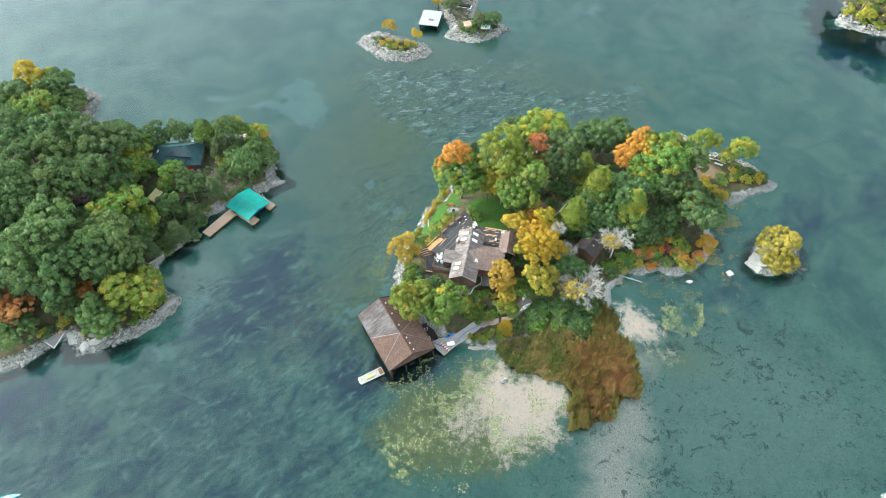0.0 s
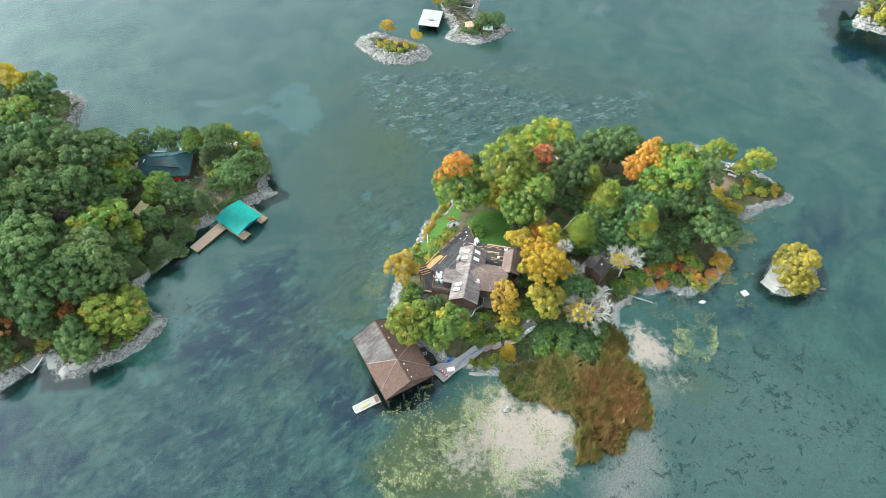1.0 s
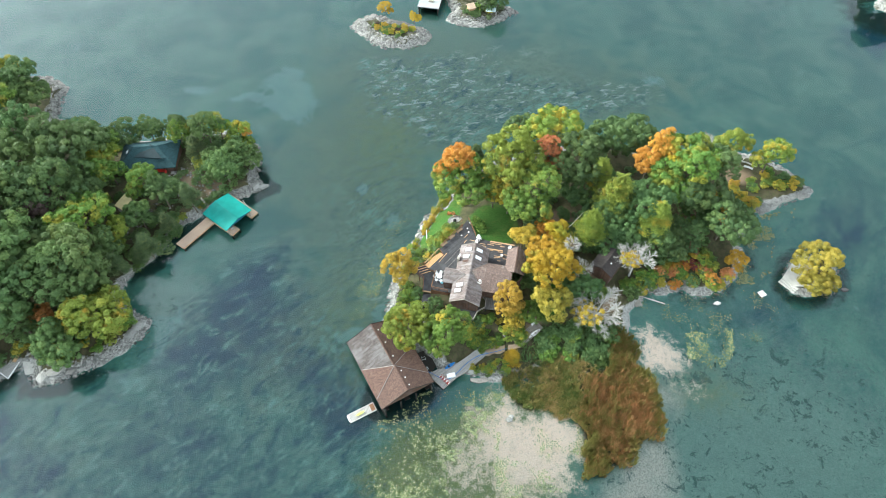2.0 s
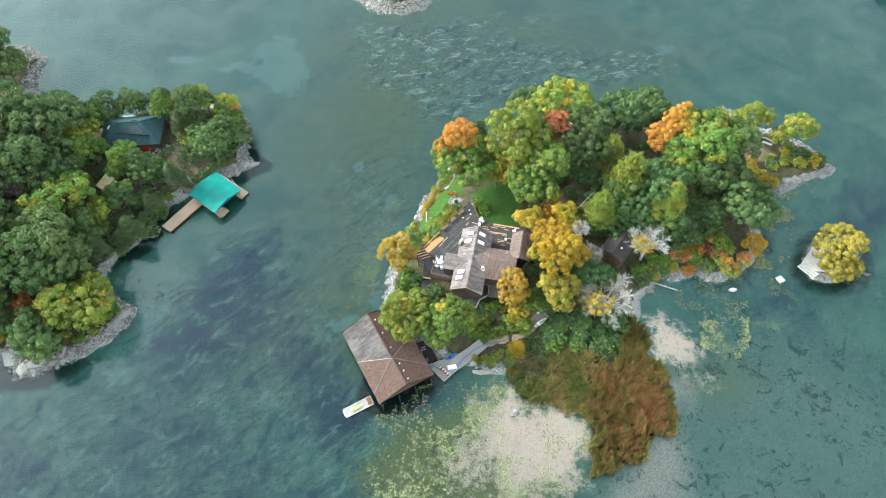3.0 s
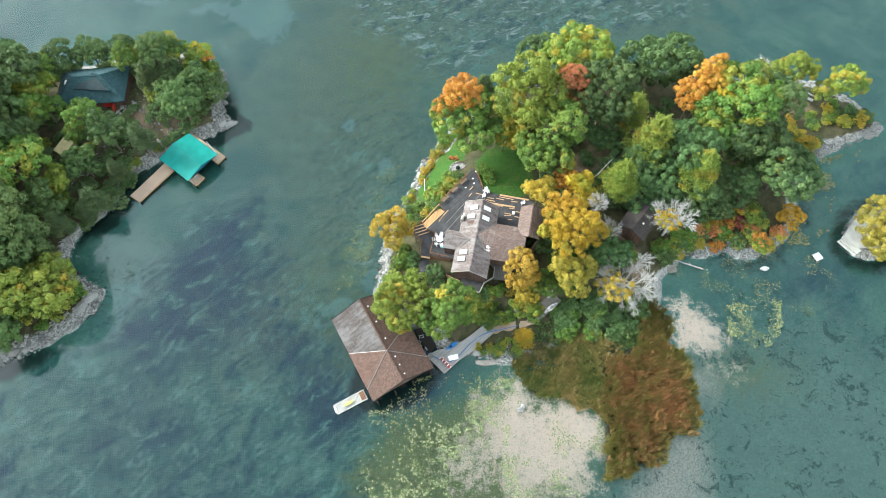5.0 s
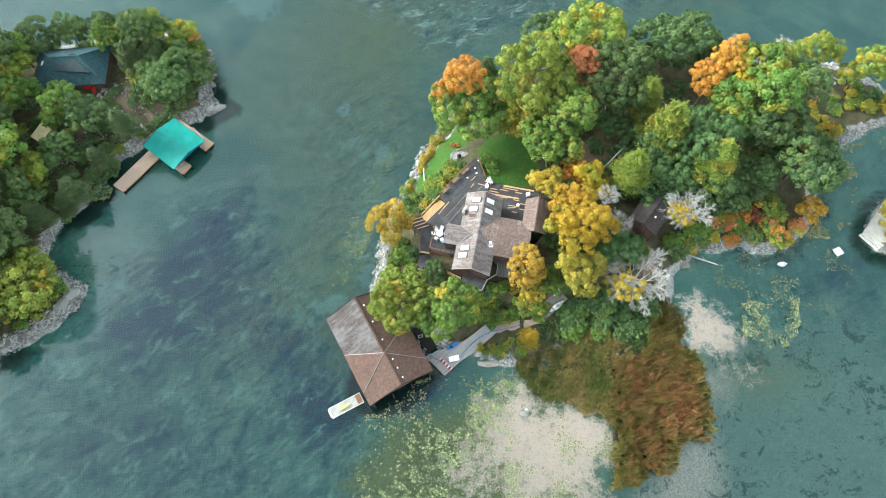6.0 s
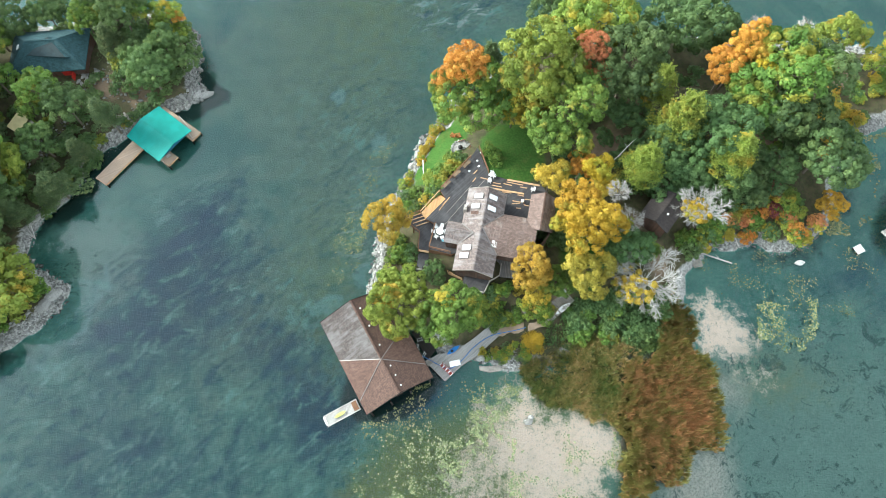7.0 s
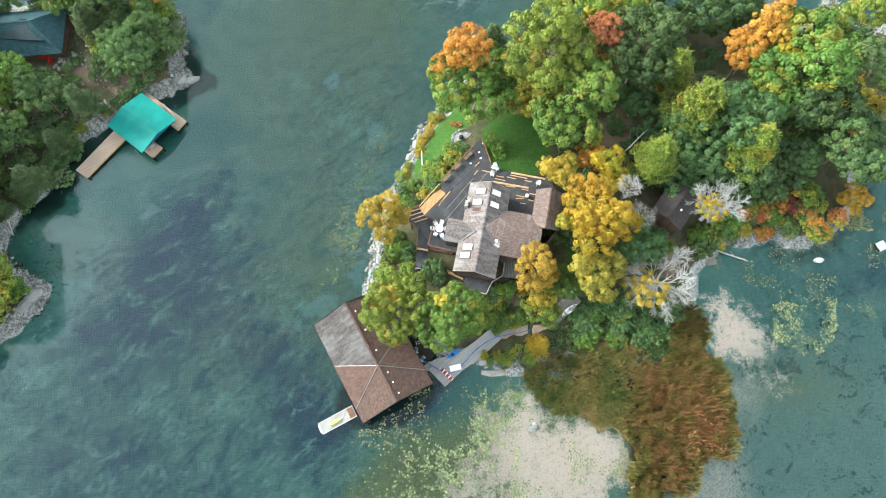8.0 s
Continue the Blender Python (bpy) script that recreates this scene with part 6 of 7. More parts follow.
def patio_chair(m):
    t = thing("patio_chair", m, "white moulded plastic patio chair on the deck", "chair", "patio chairs")
    part("seat", box(0.5, 0.48, 0.05, Matrix.Translation((0, 0, 0.42)), 0.02), white_plastic, t)
    part("backrest", box(0.05, 0.5, 0.48, Matrix.Translation((0.25, 0, 0.44)) @ Matrix.Rotation(0.2, 4, "Y"), 0.02), white_plastic, t)
    for sx in (-1, 1):
        part("arm", box(0.5, 0.06, 0.04, Matrix.Translation((0, sx * 0.27, 0.64)), 0.01), white_plastic, t)
        for sy in (-1, 1):
            part("leg", bar((sx * 0.24, sy * 0.24, 0), (sx * 0.2, sy * 0.22, 0.43), 0.05), white_plastic, t)
    return t


pc = patio_chair(frame_at(-1.35 + 0.95, 83.1, DZ, 0))
for deg, rr in ((72, 0.95), (125, 1.0), (180, 0.95), (235, 0.95), (290, 1.0)):
    a = radians(deg)
    copy_thing(pc, frame_at(-1.35 + rr * math.cos(a), 83.1 + rr * math.sin(a), DZ, deg))
for px, py, deg in ((6.6, 93.0, 30), (7.1, 92.8, 120), (6.9, 93.4, 200), (6.4, 91.9, 80), (13.2, 90.5, 10)):
    copy_thing(pc, frame_at(px, py, DZ, deg))
gt = thing("gas_bottle", frame_at(-0.8, 81.8, DZ), "teal round gas bottle on the deck", "gas bottle")
bm = bmesh.new()
bmesh.ops.create_uvsphere(bm, u_segments=16, v_segments=10, radius=0.27, matrix=Matrix.Translation((0, 0, 0.3)))
part("tank", bm, sky_plastic, gt)
bm = bmesh.new()
bmesh.ops.create_cone(bm, cap_ends=True, segments=12, radius1=0.12, radius2=0.12, depth=0.12, matrix=Matrix.Translation((0, 0, 0.6)))
part("collar", bm, white_metal, gt)


def deck_bench(m):
    t = thing("deck_bench", m, "low brown wooden bench along the deck railing", "bench", "deck benches")
    for i in range(3):
        part("seat_slat", box(1.5, 0.15, 0.05, Matrix.Translation((0, -0.17 + 0.17 * i, 0.42))), bench_wood, t)
    for s in (-1, 1):
        part("leg", box(0.08, 0.42, 0.42, Matrix.Translation((s * 0.6, 0, 0))), rail_wood, t)
    return t


db_ = deck_bench(frame_at(2.8, 94.9, DZ, 47))
copy_thing(db_, frame_at(1.2, 93.2, DZ, 47))
copy_thing(db_, frame_at(-0.4, 91.3, DZ, 47))
PLANKS = [(11.8, 91.85, 5.2, -11, 2), (9.2, 90.35, 5.3, -10, 2), (10.4, 91.7, 2.6, -12, 1), (4.2, 93.7, 1.0, 50, 1), (4.0, 92.3, 0.9, 55, 1), (5.7, 92.5, 1.5, -14, 1), (7.6, 91.7, 1.2, -10, 1), (9.3, 91.5, 1.4, -14, 1), (7.6, 91.2, 1.6, -12, 1), (9.1, 90.1, 1.4, -8, 1), (11.3, 89.6, 1.0, -12, 1), (11.8, 91.0, 1.1, -10, 1), (10.9, 88.5, 1.9, -10, 1), (10.5, 88.2, 1.3, 4, 1), (12.1, 87.9, 0.8, -14, 1), (12.4, 88.9, 1.0, -8, 1), (10.9, 87.4, 0.8, -5, 1), (-0.6, 88.2, 2.4, 55, 1), (-1.0, 87.7, 1.9, 58, 1)]
for px, py, L, deg, n in PLANKS:
    t = thing("plank", frame_at(px, py, DZ, deg), "pale sawn timber plank lying loose on the deck", "plank", "loose planks")
    part("board", box(L, 0.12 * n + 0.03, 0.05 * n, Matrix.Identity(4), 0.008), lumber, t)
bk = thing("bucket", frame_at(11.5, 88.5, DZ), "white builder's bucket on the deck", "bucket")
bm = bmesh.new()
bmesh.ops.create_cone(bm, cap_ends=True, segments=16, radius1=0.2, radius2=0.26, depth=0.55, matrix=Matrix.Translation((0, 0, 0.28)))
part("body", bm, white_plastic, bk)
for px, py, deg in ((4.7, 94.7, 10), (4.5, 95.7, 60), (3.2, 93.8, 20), (5.1, 97.2, 0)):
    t = thing("plastic_sheet", frame_at(px, py, DZ, deg), "crumpled white plastic wrapping on the deck", "wrapping")
    bm = bmesh.new()
    bmesh.ops.create_icosphere(bm, subdivisions=2, radius=0.19, matrix=Matrix.Translation((0, 0, 0.08)) @ Matrix.Diagonal((1, 0.7, 0.35, 1)))
    for v in bm.verts:
        v.co += Vector((_turn.uniform(-0.05, 0.05), _turn.uniform(-0.05, 0.05), _turn.uniform(-0.02, 0.04)))
    part("sheet", bm, white_plastic, t)
pole = thing("signpost", frame_at(-4.3, 96.1, ground_z(-4.3, 96.1)), "white painted post leaning on the lawn edge", "post")
part("post", bar((0, -0.9, 0.1), (-0.1, 1.2, 0.9), 0.16), white_plastic, pole)
# fire pit
FP = thing("fire_pit", frame_at(2.0, 99.0, ground_z(2.0, 99.0)), "round stone fire pit with ash and a black kettle grill", "fire pit")
bm = bmesh.new()
bmesh.ops.create_cone(bm, cap_ends=True, segments=20, radius1=1.7, radius2=1.5, depth=0.2)
part("gravel_bed", bm, simple("fire_ash", (0.36, 0.345, 0.32), 0.95, scale=3, vary=0.4, grain=9), FP)


def stone_mesh(seed):
    rnd = random.Random(seed)
    bm = bmesh.new()
    bmesh.ops.create_icosphere(bm, subdivisions=1, radius=1.0)
    for v in bm.verts:
        v.co *= rnd.uniform(0.72, 1.2)
    me = bpy.data.meshes.new("stone")
    bm.to_mesh(me)
    bm.free()
    me.materials.append(rock_mat)
    return me


STONES = [stone_mesh(s) for s in range(6)]
for i in range(20):
    a = i * 2 * math.pi / 20
    o = new("stone", STONES[i % 6])
    o.parent = FP
    o.matrix_basis = Matrix.Translation((1.6 * math.cos(a), 1.5 * math.sin(a), 0.12)) @ Matrix.Rotation(i * 1.3, 4, "Z") @ Matrix.Diagonal((0.28, 0.22, 0.2, 1))
bm = bmesh.new()
bmesh.ops.create_uvsphere(bm, u_segments=14, v_segments=8, radius=0.38, matrix=Matrix.Translation((-0.2, 0.1, 0.45)))
part("kettle", bm, black_iron, FP, "black kettle grill")
for a, b in (((0.4, -1.2, 0.2), (1.8, -0.6, 0.3)), ((0.9, -0.8, 0.25), (1.5, 0.5, 0.35)), ((0.7, -0.9, 0.3), (2.0, -1.0, 0.3)), ((-0.6, 1.2, 0.3), (0.6, 1.7, 0.35))):
    part("log", bar(a, b, 0.13), rail_wood, FP)
fig = thing("lawn_ornament", frame_at(-2.6, 94.4, ground_z(-2.6, 94.4)), "small dark garden ornament on the lawn", "ornament")
part("base", box(0.4, 0.3, 0.12, Matrix.Identity(4), 0.02), black_iron, fig)
part("stem", bar((0, 0, 0.1), (0.05, 0.1, 0.8), 0.14), black_iron, fig)

# ---- cabin in the trees ----
CB = thing("cabin", frame_at(33.2, 87.0, 0, -38), "small dark-roofed cabin among the trees", "cabin")
gz = ground_z(33.2, 87.0)
hx, hy = 2.5, 3.0
for s in (-1, 1):
    gable_sheet([(0, -hy, gz + 4.3), (0, hy, gz + 4.3), (s * hx, hy, gz + 3.1), (s * hx, -hy, gz + 3.1)], roof_cabin, CB)
part("ridge_cap", bar((0, -hy, gz + 4.33), (0, hy, gz + 4.33), 0.2, 0.05), roof_cabin, CB)
for a, b in (((-2.1, -2.6), (-2.1, 2.6)), ((2.1, -2.6), (2.1, 2.6))):
    wall_panel(CB, a, b, gz - 0.3, gz + 3.15, wall_wood)
for py in (-2.6, 2.6):
    gable_wall(CB, (-2.1, py), (2.1, py), gz - 0.3, gz + 3.15, gz + 4.15, wall_wood)
part("roof_vent", box(0.25, 0.25, 0.2, Matrix.Translation((0.9, -0.6, gz + 3.85)), 0.02), white_metal, CB)

# ---- teal boat shelter ----
TS = thing("boat_shelter", frame_at(-49.2, 101.8, 0, -37), "open boat shelter with a teal metal gable roof", "boat shelter")
for s in (-1, 1):
    gable_sheet([(-4.0, 0, 3.1), (4.0, 0, 3.1), (4.0, s * 3.7, 2.35), (-4.0, s * 3.7, 2.35)], teal_metal, TS, thick=0.08)
part("ridge_cap", bar((-4.0, 0, 3.13), (4.0, 0, 3.13), 0.3, 0.04), teal_metal, TS)
for s in (-1, 1):
    gable_wall(TS, (s * 3.8, -3.4), (s * 3.8, 3.4), 2.2, 2.3, 2.98, simple("teal_gable", (0.02, 0.1, 0.16), 0.6))
    part("fascia", bar((-4.0, s * 3.72, 2.28), (4.0, s * 3.72, 2.28), 0.05, 0.14), teal_metal, TS)
    for px in (-3.6, 0, 3.6):
        part("post", box(0.14, 0.14, 4.0, Matrix.Translation((px, s * 3.2, -1.7))), weathered, TS)


def plank_dock(poly, label, rim=True, z=0.55):
    t = thing("dock", Matrix.Identity(4), label, "dock", "docks")
    part("deck_top", slab(poly, z - 0.14, z), deck_tan, t)
    for a, b in zip(poly, poly[1:] + poly[:1]):
        part("edge_beam", bar((*a, z - 0.18), (*b, z - 0.18), 0.1, 0.26), lumber, t)
    for px, py in poly:
        part("pile", box(0.2, 0.2, 2.2, Matrix.Translation((px * 0.97 + sum(p[0] for p in poly) / len(poly) * 0.03, py * 0.97 + sum(p[1] for p in poly) / len(poly) * 0.03, -1.8))), dark_trim, t)
    return t


plank_dock([(-59.3, 94.2), (-57.3, 92.9), (-51.9, 100.5), (-53.9, 102.1)], "long tan timber dock running beside the shore")
nd = plank_dock([(-51.5, 107.0), (-50.3, 108.4), (-43.0, 103.1), (-44.2, 101.5)], "tan timber dock under the teal boat shelter")
plank_dock([(-47.4, 96.6), (-46.2, 98.3), (-52.5, 102.6), (-53.6, 100.9)], "short tan timber finger dock below the teal roof")
part("mast", bar((-45.0, 103.9, 0.6), (-46.6, 105.6, 1.9), 0.07), white_plastic, nd, "white leaning pole")
lb = thing("deck_chair", frame_at(-47.6, 98.3, 0.55, 40), "grey folding deck chair on the finger dock", "chair")
for i in range(4):
    part("slat", bar((-0.3 + 0.2 * i, -0.25, 0.35), (-0.3 + 0.2 * i, 0.25, 0.35), 0.1, 0.04), white_plastic, lb)
for s in (-1, 1):
    part("side_rail", bar((-0.4, s * 0.27, 0.3), (0.5, s * 0.27, 0.5), 0.05), weathered, lb)
    part("leg", bar((-0.3, s * 0.27, 0), (0.3, s * 0.27, 0.45), 0.05), weathered, lb)
gs = thing("shore_steps", Matrix.Identity(4), "grey timber steps and boardwalk above the shelter", "steps")
for i in range(5):
    part("tread", bar((-56.2 + 0.42 * i, 106.1 - 0.34 * i, 2.0 - 0.25 * i), (-55.3 + 0.42 * i - 0.3, 107.3 - 0.34 * i - 2.2, 2.0 - 0.25 * i), 0.34, 0.05), weathered, gs)
part("boardwalk", bar((-61.2, 105.5, ground_z(-60, 105.4) + 0.3), (-56.4, 105.6, ground_z(-57, 105.5) + 0.35), 0.6, 0.06), weathered, gs)

# ---- house with the blue-grey roof ----
BHs = thing("lake_house", frame_at(-69.9, 116.6, 0, 6), "timber lake house with a blue-grey hipped roof", "house")
gz = 1.6
e0, r0 = gz + 3.2, gz + 6.0
hx, hy, rx = 6.6, 4.4, 2.6
for s in (-1, 1):
    gable_sheet([(-hx, s * hy, e0), (hx, s * hy, e0), (rx, 0, r0), (-rx, 0, r0)], roof_slate, BHs)
    gable_sheet([(s * hx, -hy, e0), (s * hx, hy, e0), (s * rx, 0, r0)], roof_slate, BHs, "hip_slope")
    wall_panel(BHs, (-6.1, s * 3.9), (6.1, s * 3.9), gz - 0.6, e0, wall_wood)
    wall_panel(BHs, (s * 6.1, -3.9), (s * 6.1, 3.9), gz - 0.6, e0, wall_wood)
    part("fascia", bar((-hx, s * (hy + 0.02), e0 - 0.1), (hx, s * (hy + 0.02), e0 - 0.1), 0.05, 0.18), roof_slate, BHs)
# a low dormer with a long sloping roof
gable_sheet([(3.9, -2.9, e0 + 1.5), (1.2, 0.5, r0 + 0.12), (-2.6, -2.0, e0 + 1.65)], simple("dark_slate", (0.03, 0.05, 0.055), 0.7, scale=1.0), BHs, "dormer_roof")
gable_sheet([(3.9, -2.9, e0 + 1.52), (4.6, -2.5, e0 + 1.2), (2.0, 0.7, r0 - 0.4), (1.2, 0.5, r0 + 0.14)], roof_slate, BHs, "dormer_side")
for a, b in (((-hx, -hy), (-rx, 0)), ((hx, -hy), (rx, 0)), ((hx, hy), (rx, 0)), ((-hx, hy), (-rx, 0))):
    part("hip_cap", bar((*a, e0 + 0.03), (*b, r0 + 0.03), 0.18, 0.04), roof_slate, BHs)
part("ridge_cap", bar((-rx, 0, r0 + 0.03), (rx, 0, r0 + 0.03), 0.2, 0.04), roof_slate, BHs)
part("skylight", box(0.6, 0.9, 0.12, Matrix.Translation((-4.5, 0.0, e0 + 1.45)) @ Matrix.Rotation(-0.6, 4, "Y"), 0.02), white_metal, BHs, "small framed skylight")
part("roof_vent", box(0.4, 0.4, 0.3, Matrix.Translation((-3.6, -0.9, e0 + 1.9)), 0.03), black_iron, BHs)
part("red_door", box(1.6, 0.1, 2.0, Matrix.Translation((2.9, -4.02, gz + 0.4)), 0.01), wall_red, BHs, "bright red door")
part("red_panel", box(0.1, 1.4, 2.0, Matrix.Translation((4.0, -4.6, gz + 0.4)), 0.01), wall_red, BHs, "bright red wall panel")
tr = thing("stone_terrace", frame_at(-63.2, 112.5, ground_z(-63.2, 112.5), 10), "rough grey stone terrace beside the house", "terrace")
for i in range(26):
    o = new("stone", STONES[i % 6])
    o.parent = tr
    o.matrix_basis = Matrix.Translation((_turn.uniform(-1.8, 1.8), _turn.uniform(-1.5, 1.5), 0.05)) @ Matrix.Rotation(i, 4, "Z") @ Matrix.Diagonal((_turn.uniform(0.3, 0.6), _turn.uniform(0.25, 0.5), 0.25, 1))
YS_ = thing("shed", frame_at(-71.4, 102.0, ground_z(-71.4, 102.0), -32), "small shed with a pale yellow lean-to roof", "shed")
gable_sheet([(-1.3, -1.6, 2.2), (1.3, -1.6, 2.2), (1.3, 1.6, 2.9), (-1.3, 1.6, 2.9)], simple("pale_yellow_roof", (0.5, 0.43, 0.22), 0.7, scale=1.0, vary=0.15), YS_)
for a, b, h in (((-1.1, -1.4), (1.1, -1.4), 2.1), ((-1.1, 1.4), (1.1, 1.4), 2.75), ((-1.1, -1.4), (-1.1, 1.4), 2.1), ((1.1, -1.4), (1.1, 1.4), 2.1)):
    wall_panel(YS_, a, b, -0.2, h, weathered)
# low grey dock and slip on the western shore
gd = thing("dock", Matrix.Identity(4), "low silver-grey timber dock by the rocky shore", "dock", "docks")
part("deck_top", slab([(-87.2, 64.6), (-83.1, 62.2), (-82.3, 65.7), (-85.6, 66.6)], 0.5, 0.64), deck_grey, gd)
for a, b in (((-87.2, 64.6), (-83.1, 62.2)), ((-83.1, 62.2), (-82.3, 65.7))):
    part("edge_beam", bar((*a, 0.62), (*b, 0.62), 0.16, 0.2), white_plastic, gd)
for px, py in ((-86.6, 64.6), (-83.2, 62.6), (-82.6, 65.5)):
    part("pile", box(0.2, 0.2, 1.8, Matrix.Translation((px, py, -1.3))), dark_trim, gd)
part("gangplank", bar((-83.4, 65.6, 0.72), (-82.9, 68.2, 1.1), 0.9, 0.08), lumber, gd, "orange-tan gangplank")
sl = thing("boat_slip", Matrix.Identity(4), "pale concrete boat slip between rocks", "slip")
part("slab", slab([(-82.0, 66.0), (-81.3, 69.5), (-78.6, 69.5), (-77.6, 66.2), (-78.6, 63.4), (-80.4, 63.2)], -0.4, 0.42), concrete, sl)
wb = thing("bench", frame_at(-90.2, 74.4, ground_z(-90.2, 74.4), 20), "white slatted bench under the trees", "bench")
for i in range(4):
    part("slat", box(1.8, 0.2, 0.05, Matrix.Translation((0, -0.4 + 0.27 * i, 0.5))), white_plastic, wb)
for s in (-1, 1):
    part("leg", box(0.1, 1.0, 0.5, Matrix.Translation((s * 0.7, 0, 0))), white_plastic, wb)

# ---- willow islet, raft and small things on the water ----
WW = thing("stone_terrace", Matrix.Identity(4), "flat pale concrete terrace with steps under the willow", "terrace")
part("slab", slab([(76.3, 92.8), (71.2, 86.9), (72.4, 84.6), (77.0, 84.6), (79.0, 88.5)], 0.1, 0.95), concrete, WW)
for i in range(3):
    part("step", bar((70.95 + 0.1 - 0.38 * i, 86.6 - 0.2 * i, 0.72 - 0.24 * i), (73.4 - 0.38 * i, 83.9 - 0.25 * i, 0.72 - 0.24 * i), 0.42, 0.2), concrete, WW)
rf = thing("raft", frame_at(65.9, 83.0, 0, 25) @ Matrix.Diagonal((0.85, 0.8, 1, 1)), "small weathered white swimming raft on the water", "raft")
for i in range(6):
    part("board", box(0.27, 1.7, 0.07, Matrix.Translation((-0.72 + 0.29 * i, 0, 0.24)), 0.01), pale_trim, rf)
for s in (-1, 1):
    part("float", box(1.75, 0.4, 0.3, Matrix.Translation((0, s * 0.55, -0.06)), 0.04), black_iron, rf)


def boulder(px, py, sx, sy, sz, deg, label="pale rounded boulder in the shallow water", z=None):
    t = new("boulder", STONES[int(abs(px * 7 + py * 3)) % 6])
    t.matrix_basis = frame_at(px, py, (max(ground_z(px, py), -0.25) if z is None else z) + sz * 0.3, deg) @ Matrix.Diagonal((sx, sy, sz, 1))
    return tagged(t, label, "boulder", "shore boulders")


ov = hull(1.7, 0.9, 0.4, pale_trim, pale_trim, frame_at(56.0, 80.6, 0.55, 5) @ Matrix.Rotation(math.pi, 4, "X"), "rowing_boat", "small upturned white dinghy on the water", "boat")
boulder(11.95, 55.6, 0.8, 0.6, 0.5, 20, z=-0.2)
boulder(12.3, 56.1, 0.5, 0.5, 0.35, 70, z=-0.2)
boulder(36.6, 69.6, 0.8, 0.6, 0.5, 50, "squarish pale rock at the edge of the reeds")
boulder(36.2, 68.4, 0.6, 0.4, 0.4, 10, "squarish pale rock at the edge of the reeds")
boulder(48.9, 84.6, 0.7, 0.5, 0.3, 10, "flat pale rock on the shore")
boulder(83.7, 84.4, 0.8, 0.5, 0.4, 0)
boulder(5.0, 64.8, 0.8, 0.7, 0.5, 0, "pale boulder beside the dock")
pl = thing("pallet", frame_at(39.6, 80.3, ground_z(39.6, 80.3) + 0.1, 15), "weathered grey timber pallet on the shore", "pallet")
for i in range(6):
    part("slat", box(1.5, 0.18, 0.04, Matrix.Translation((0, -0.6 + 0.24 * i, 0.14))), weathered, pl)
for s in (-0.6, 0, 0.6):
    part("runner", box(0.1, 1.4, 0.12, Matrix.Translation((s, 0, 0))), weathered, pl)


def driftwood(points, r, label):
    t = thing("driftwood", Matrix.Identity(4), label, "driftwood", "driftwood")
    rnd = random.Random(len(points) + int(points[0][0] * 10))
    vs, fs = [], []
    for (a, b) in zip(points, points[1:]):
        tube(vs, fs, a, b, r, r * 0.7, 6)
        for i in range(3):
            q = Vector(a).lerp(Vector(b), rnd.random())
            tube(vs, fs, q, q + Vector((rnd.uniform(-1, 1), rnd.uniform(-1, 1), rnd.uniform(0, 0.8))) * 0.9, r * 0.45, r * 0.15, 4)
    ob = new("trunk", raw_mesh("trunk", vs, fs, [pale_bark], True))
    ob.parent = t


driftwood([(38.8, 82.6, 0.6), (41.8, 81.5, 0.4), (45.2, 80.4, 0.15)], 0.14, "bleached fallen trunk reaching over the water")
driftwood([(45.8, 86.0, 1.2), (46.3, 84.2, 0.5), (46.8, 83.0, 0.2)], 0.1, "pale broken branch leaning on the shore")
for i in range(7):
    a = i * 0.75
    driftwood([(11.6 + 0.2 * i, 64.2 + 0.15 * (i % 3), 0.35), (12.6 + 0.3 * math.cos(a) + 0.1 * i, 65.6 + 0.5 * math.sin(a), 0.9)], 0.07, "bleached driftwood stick piled at the reed edge")
for i in range(4):
    driftwood([(-66.0 - 0.7 * i, 87.2 - 0.8 * i, 0.9), (-68.0 - 0.6 * i, 85.6 - 0.5 * i, 0.9), (-67.0 - 0.3 * i, 83.2 + 0.2 * i, 0.2)], 0.12, "bleached fallen branches over the water")

# ---- far islet: boathouse with a flat deck roof ----
FB = thing("boathouse", frame_at(-5.4, 183.8, 0, -10), "small boathouse with a flat pale deck roof", "boathouse")
part("roof", box(6.4, 8.6, 0.3, Matrix.Translation((0, 0, 1.9)), 0.04), roof_pale, FB)
for a, b in (((-2.9, -4.0), (-2.9, 4.0)), ((2.9, -4.0), (2.9, 4.0)), ((-2.9, 4.0), (2.9, 4.0))):
    wall_panel(FB, a, b, 0.2, 1.9, dark_trim)
for px in (-2.8, 2.8):
    part("post", box(0.25, 0.25, 3.1, Matrix.Translation((px, -3.9, -1.2))), dark_trim, FB)
part("bench", box(1.5, 0.8, 0.4, Matrix.Translation((0.3, -1.2, 2.2)), 0.04), weathered, FB, "grey bench on the roof deck")
pw = thing("pontoon_boat", frame_at(5.8, 192.4, 0.75, -15), "covered dark pontoon boat on the islet shore", "boat")
part("cover", box(4.2, 1.6, 0.6, Matrix.Translation((0, 0, 0.35)), 0.15), black_iron, pw)
part("hull", box(4.8, 2.0, 0.5, Matrix.Identity(4), 0.15), white_plastic, pw)
tent = thing("shelter_tarp", frame_at(12.4, 178.3, 0, -5), "pale blue tarpaulin shelter on posts", "shelter")
part("canopy", sheet([(-1.5, -1.2, 2.6), (1.5, -1.2, 2.6), (1.5, 1.3, 3.1), (-1.5, 1.3, 3.1)], 0.06), simple("pale_blue_cloth", (0.55, 0.66, 0.68), 0.8), tent)
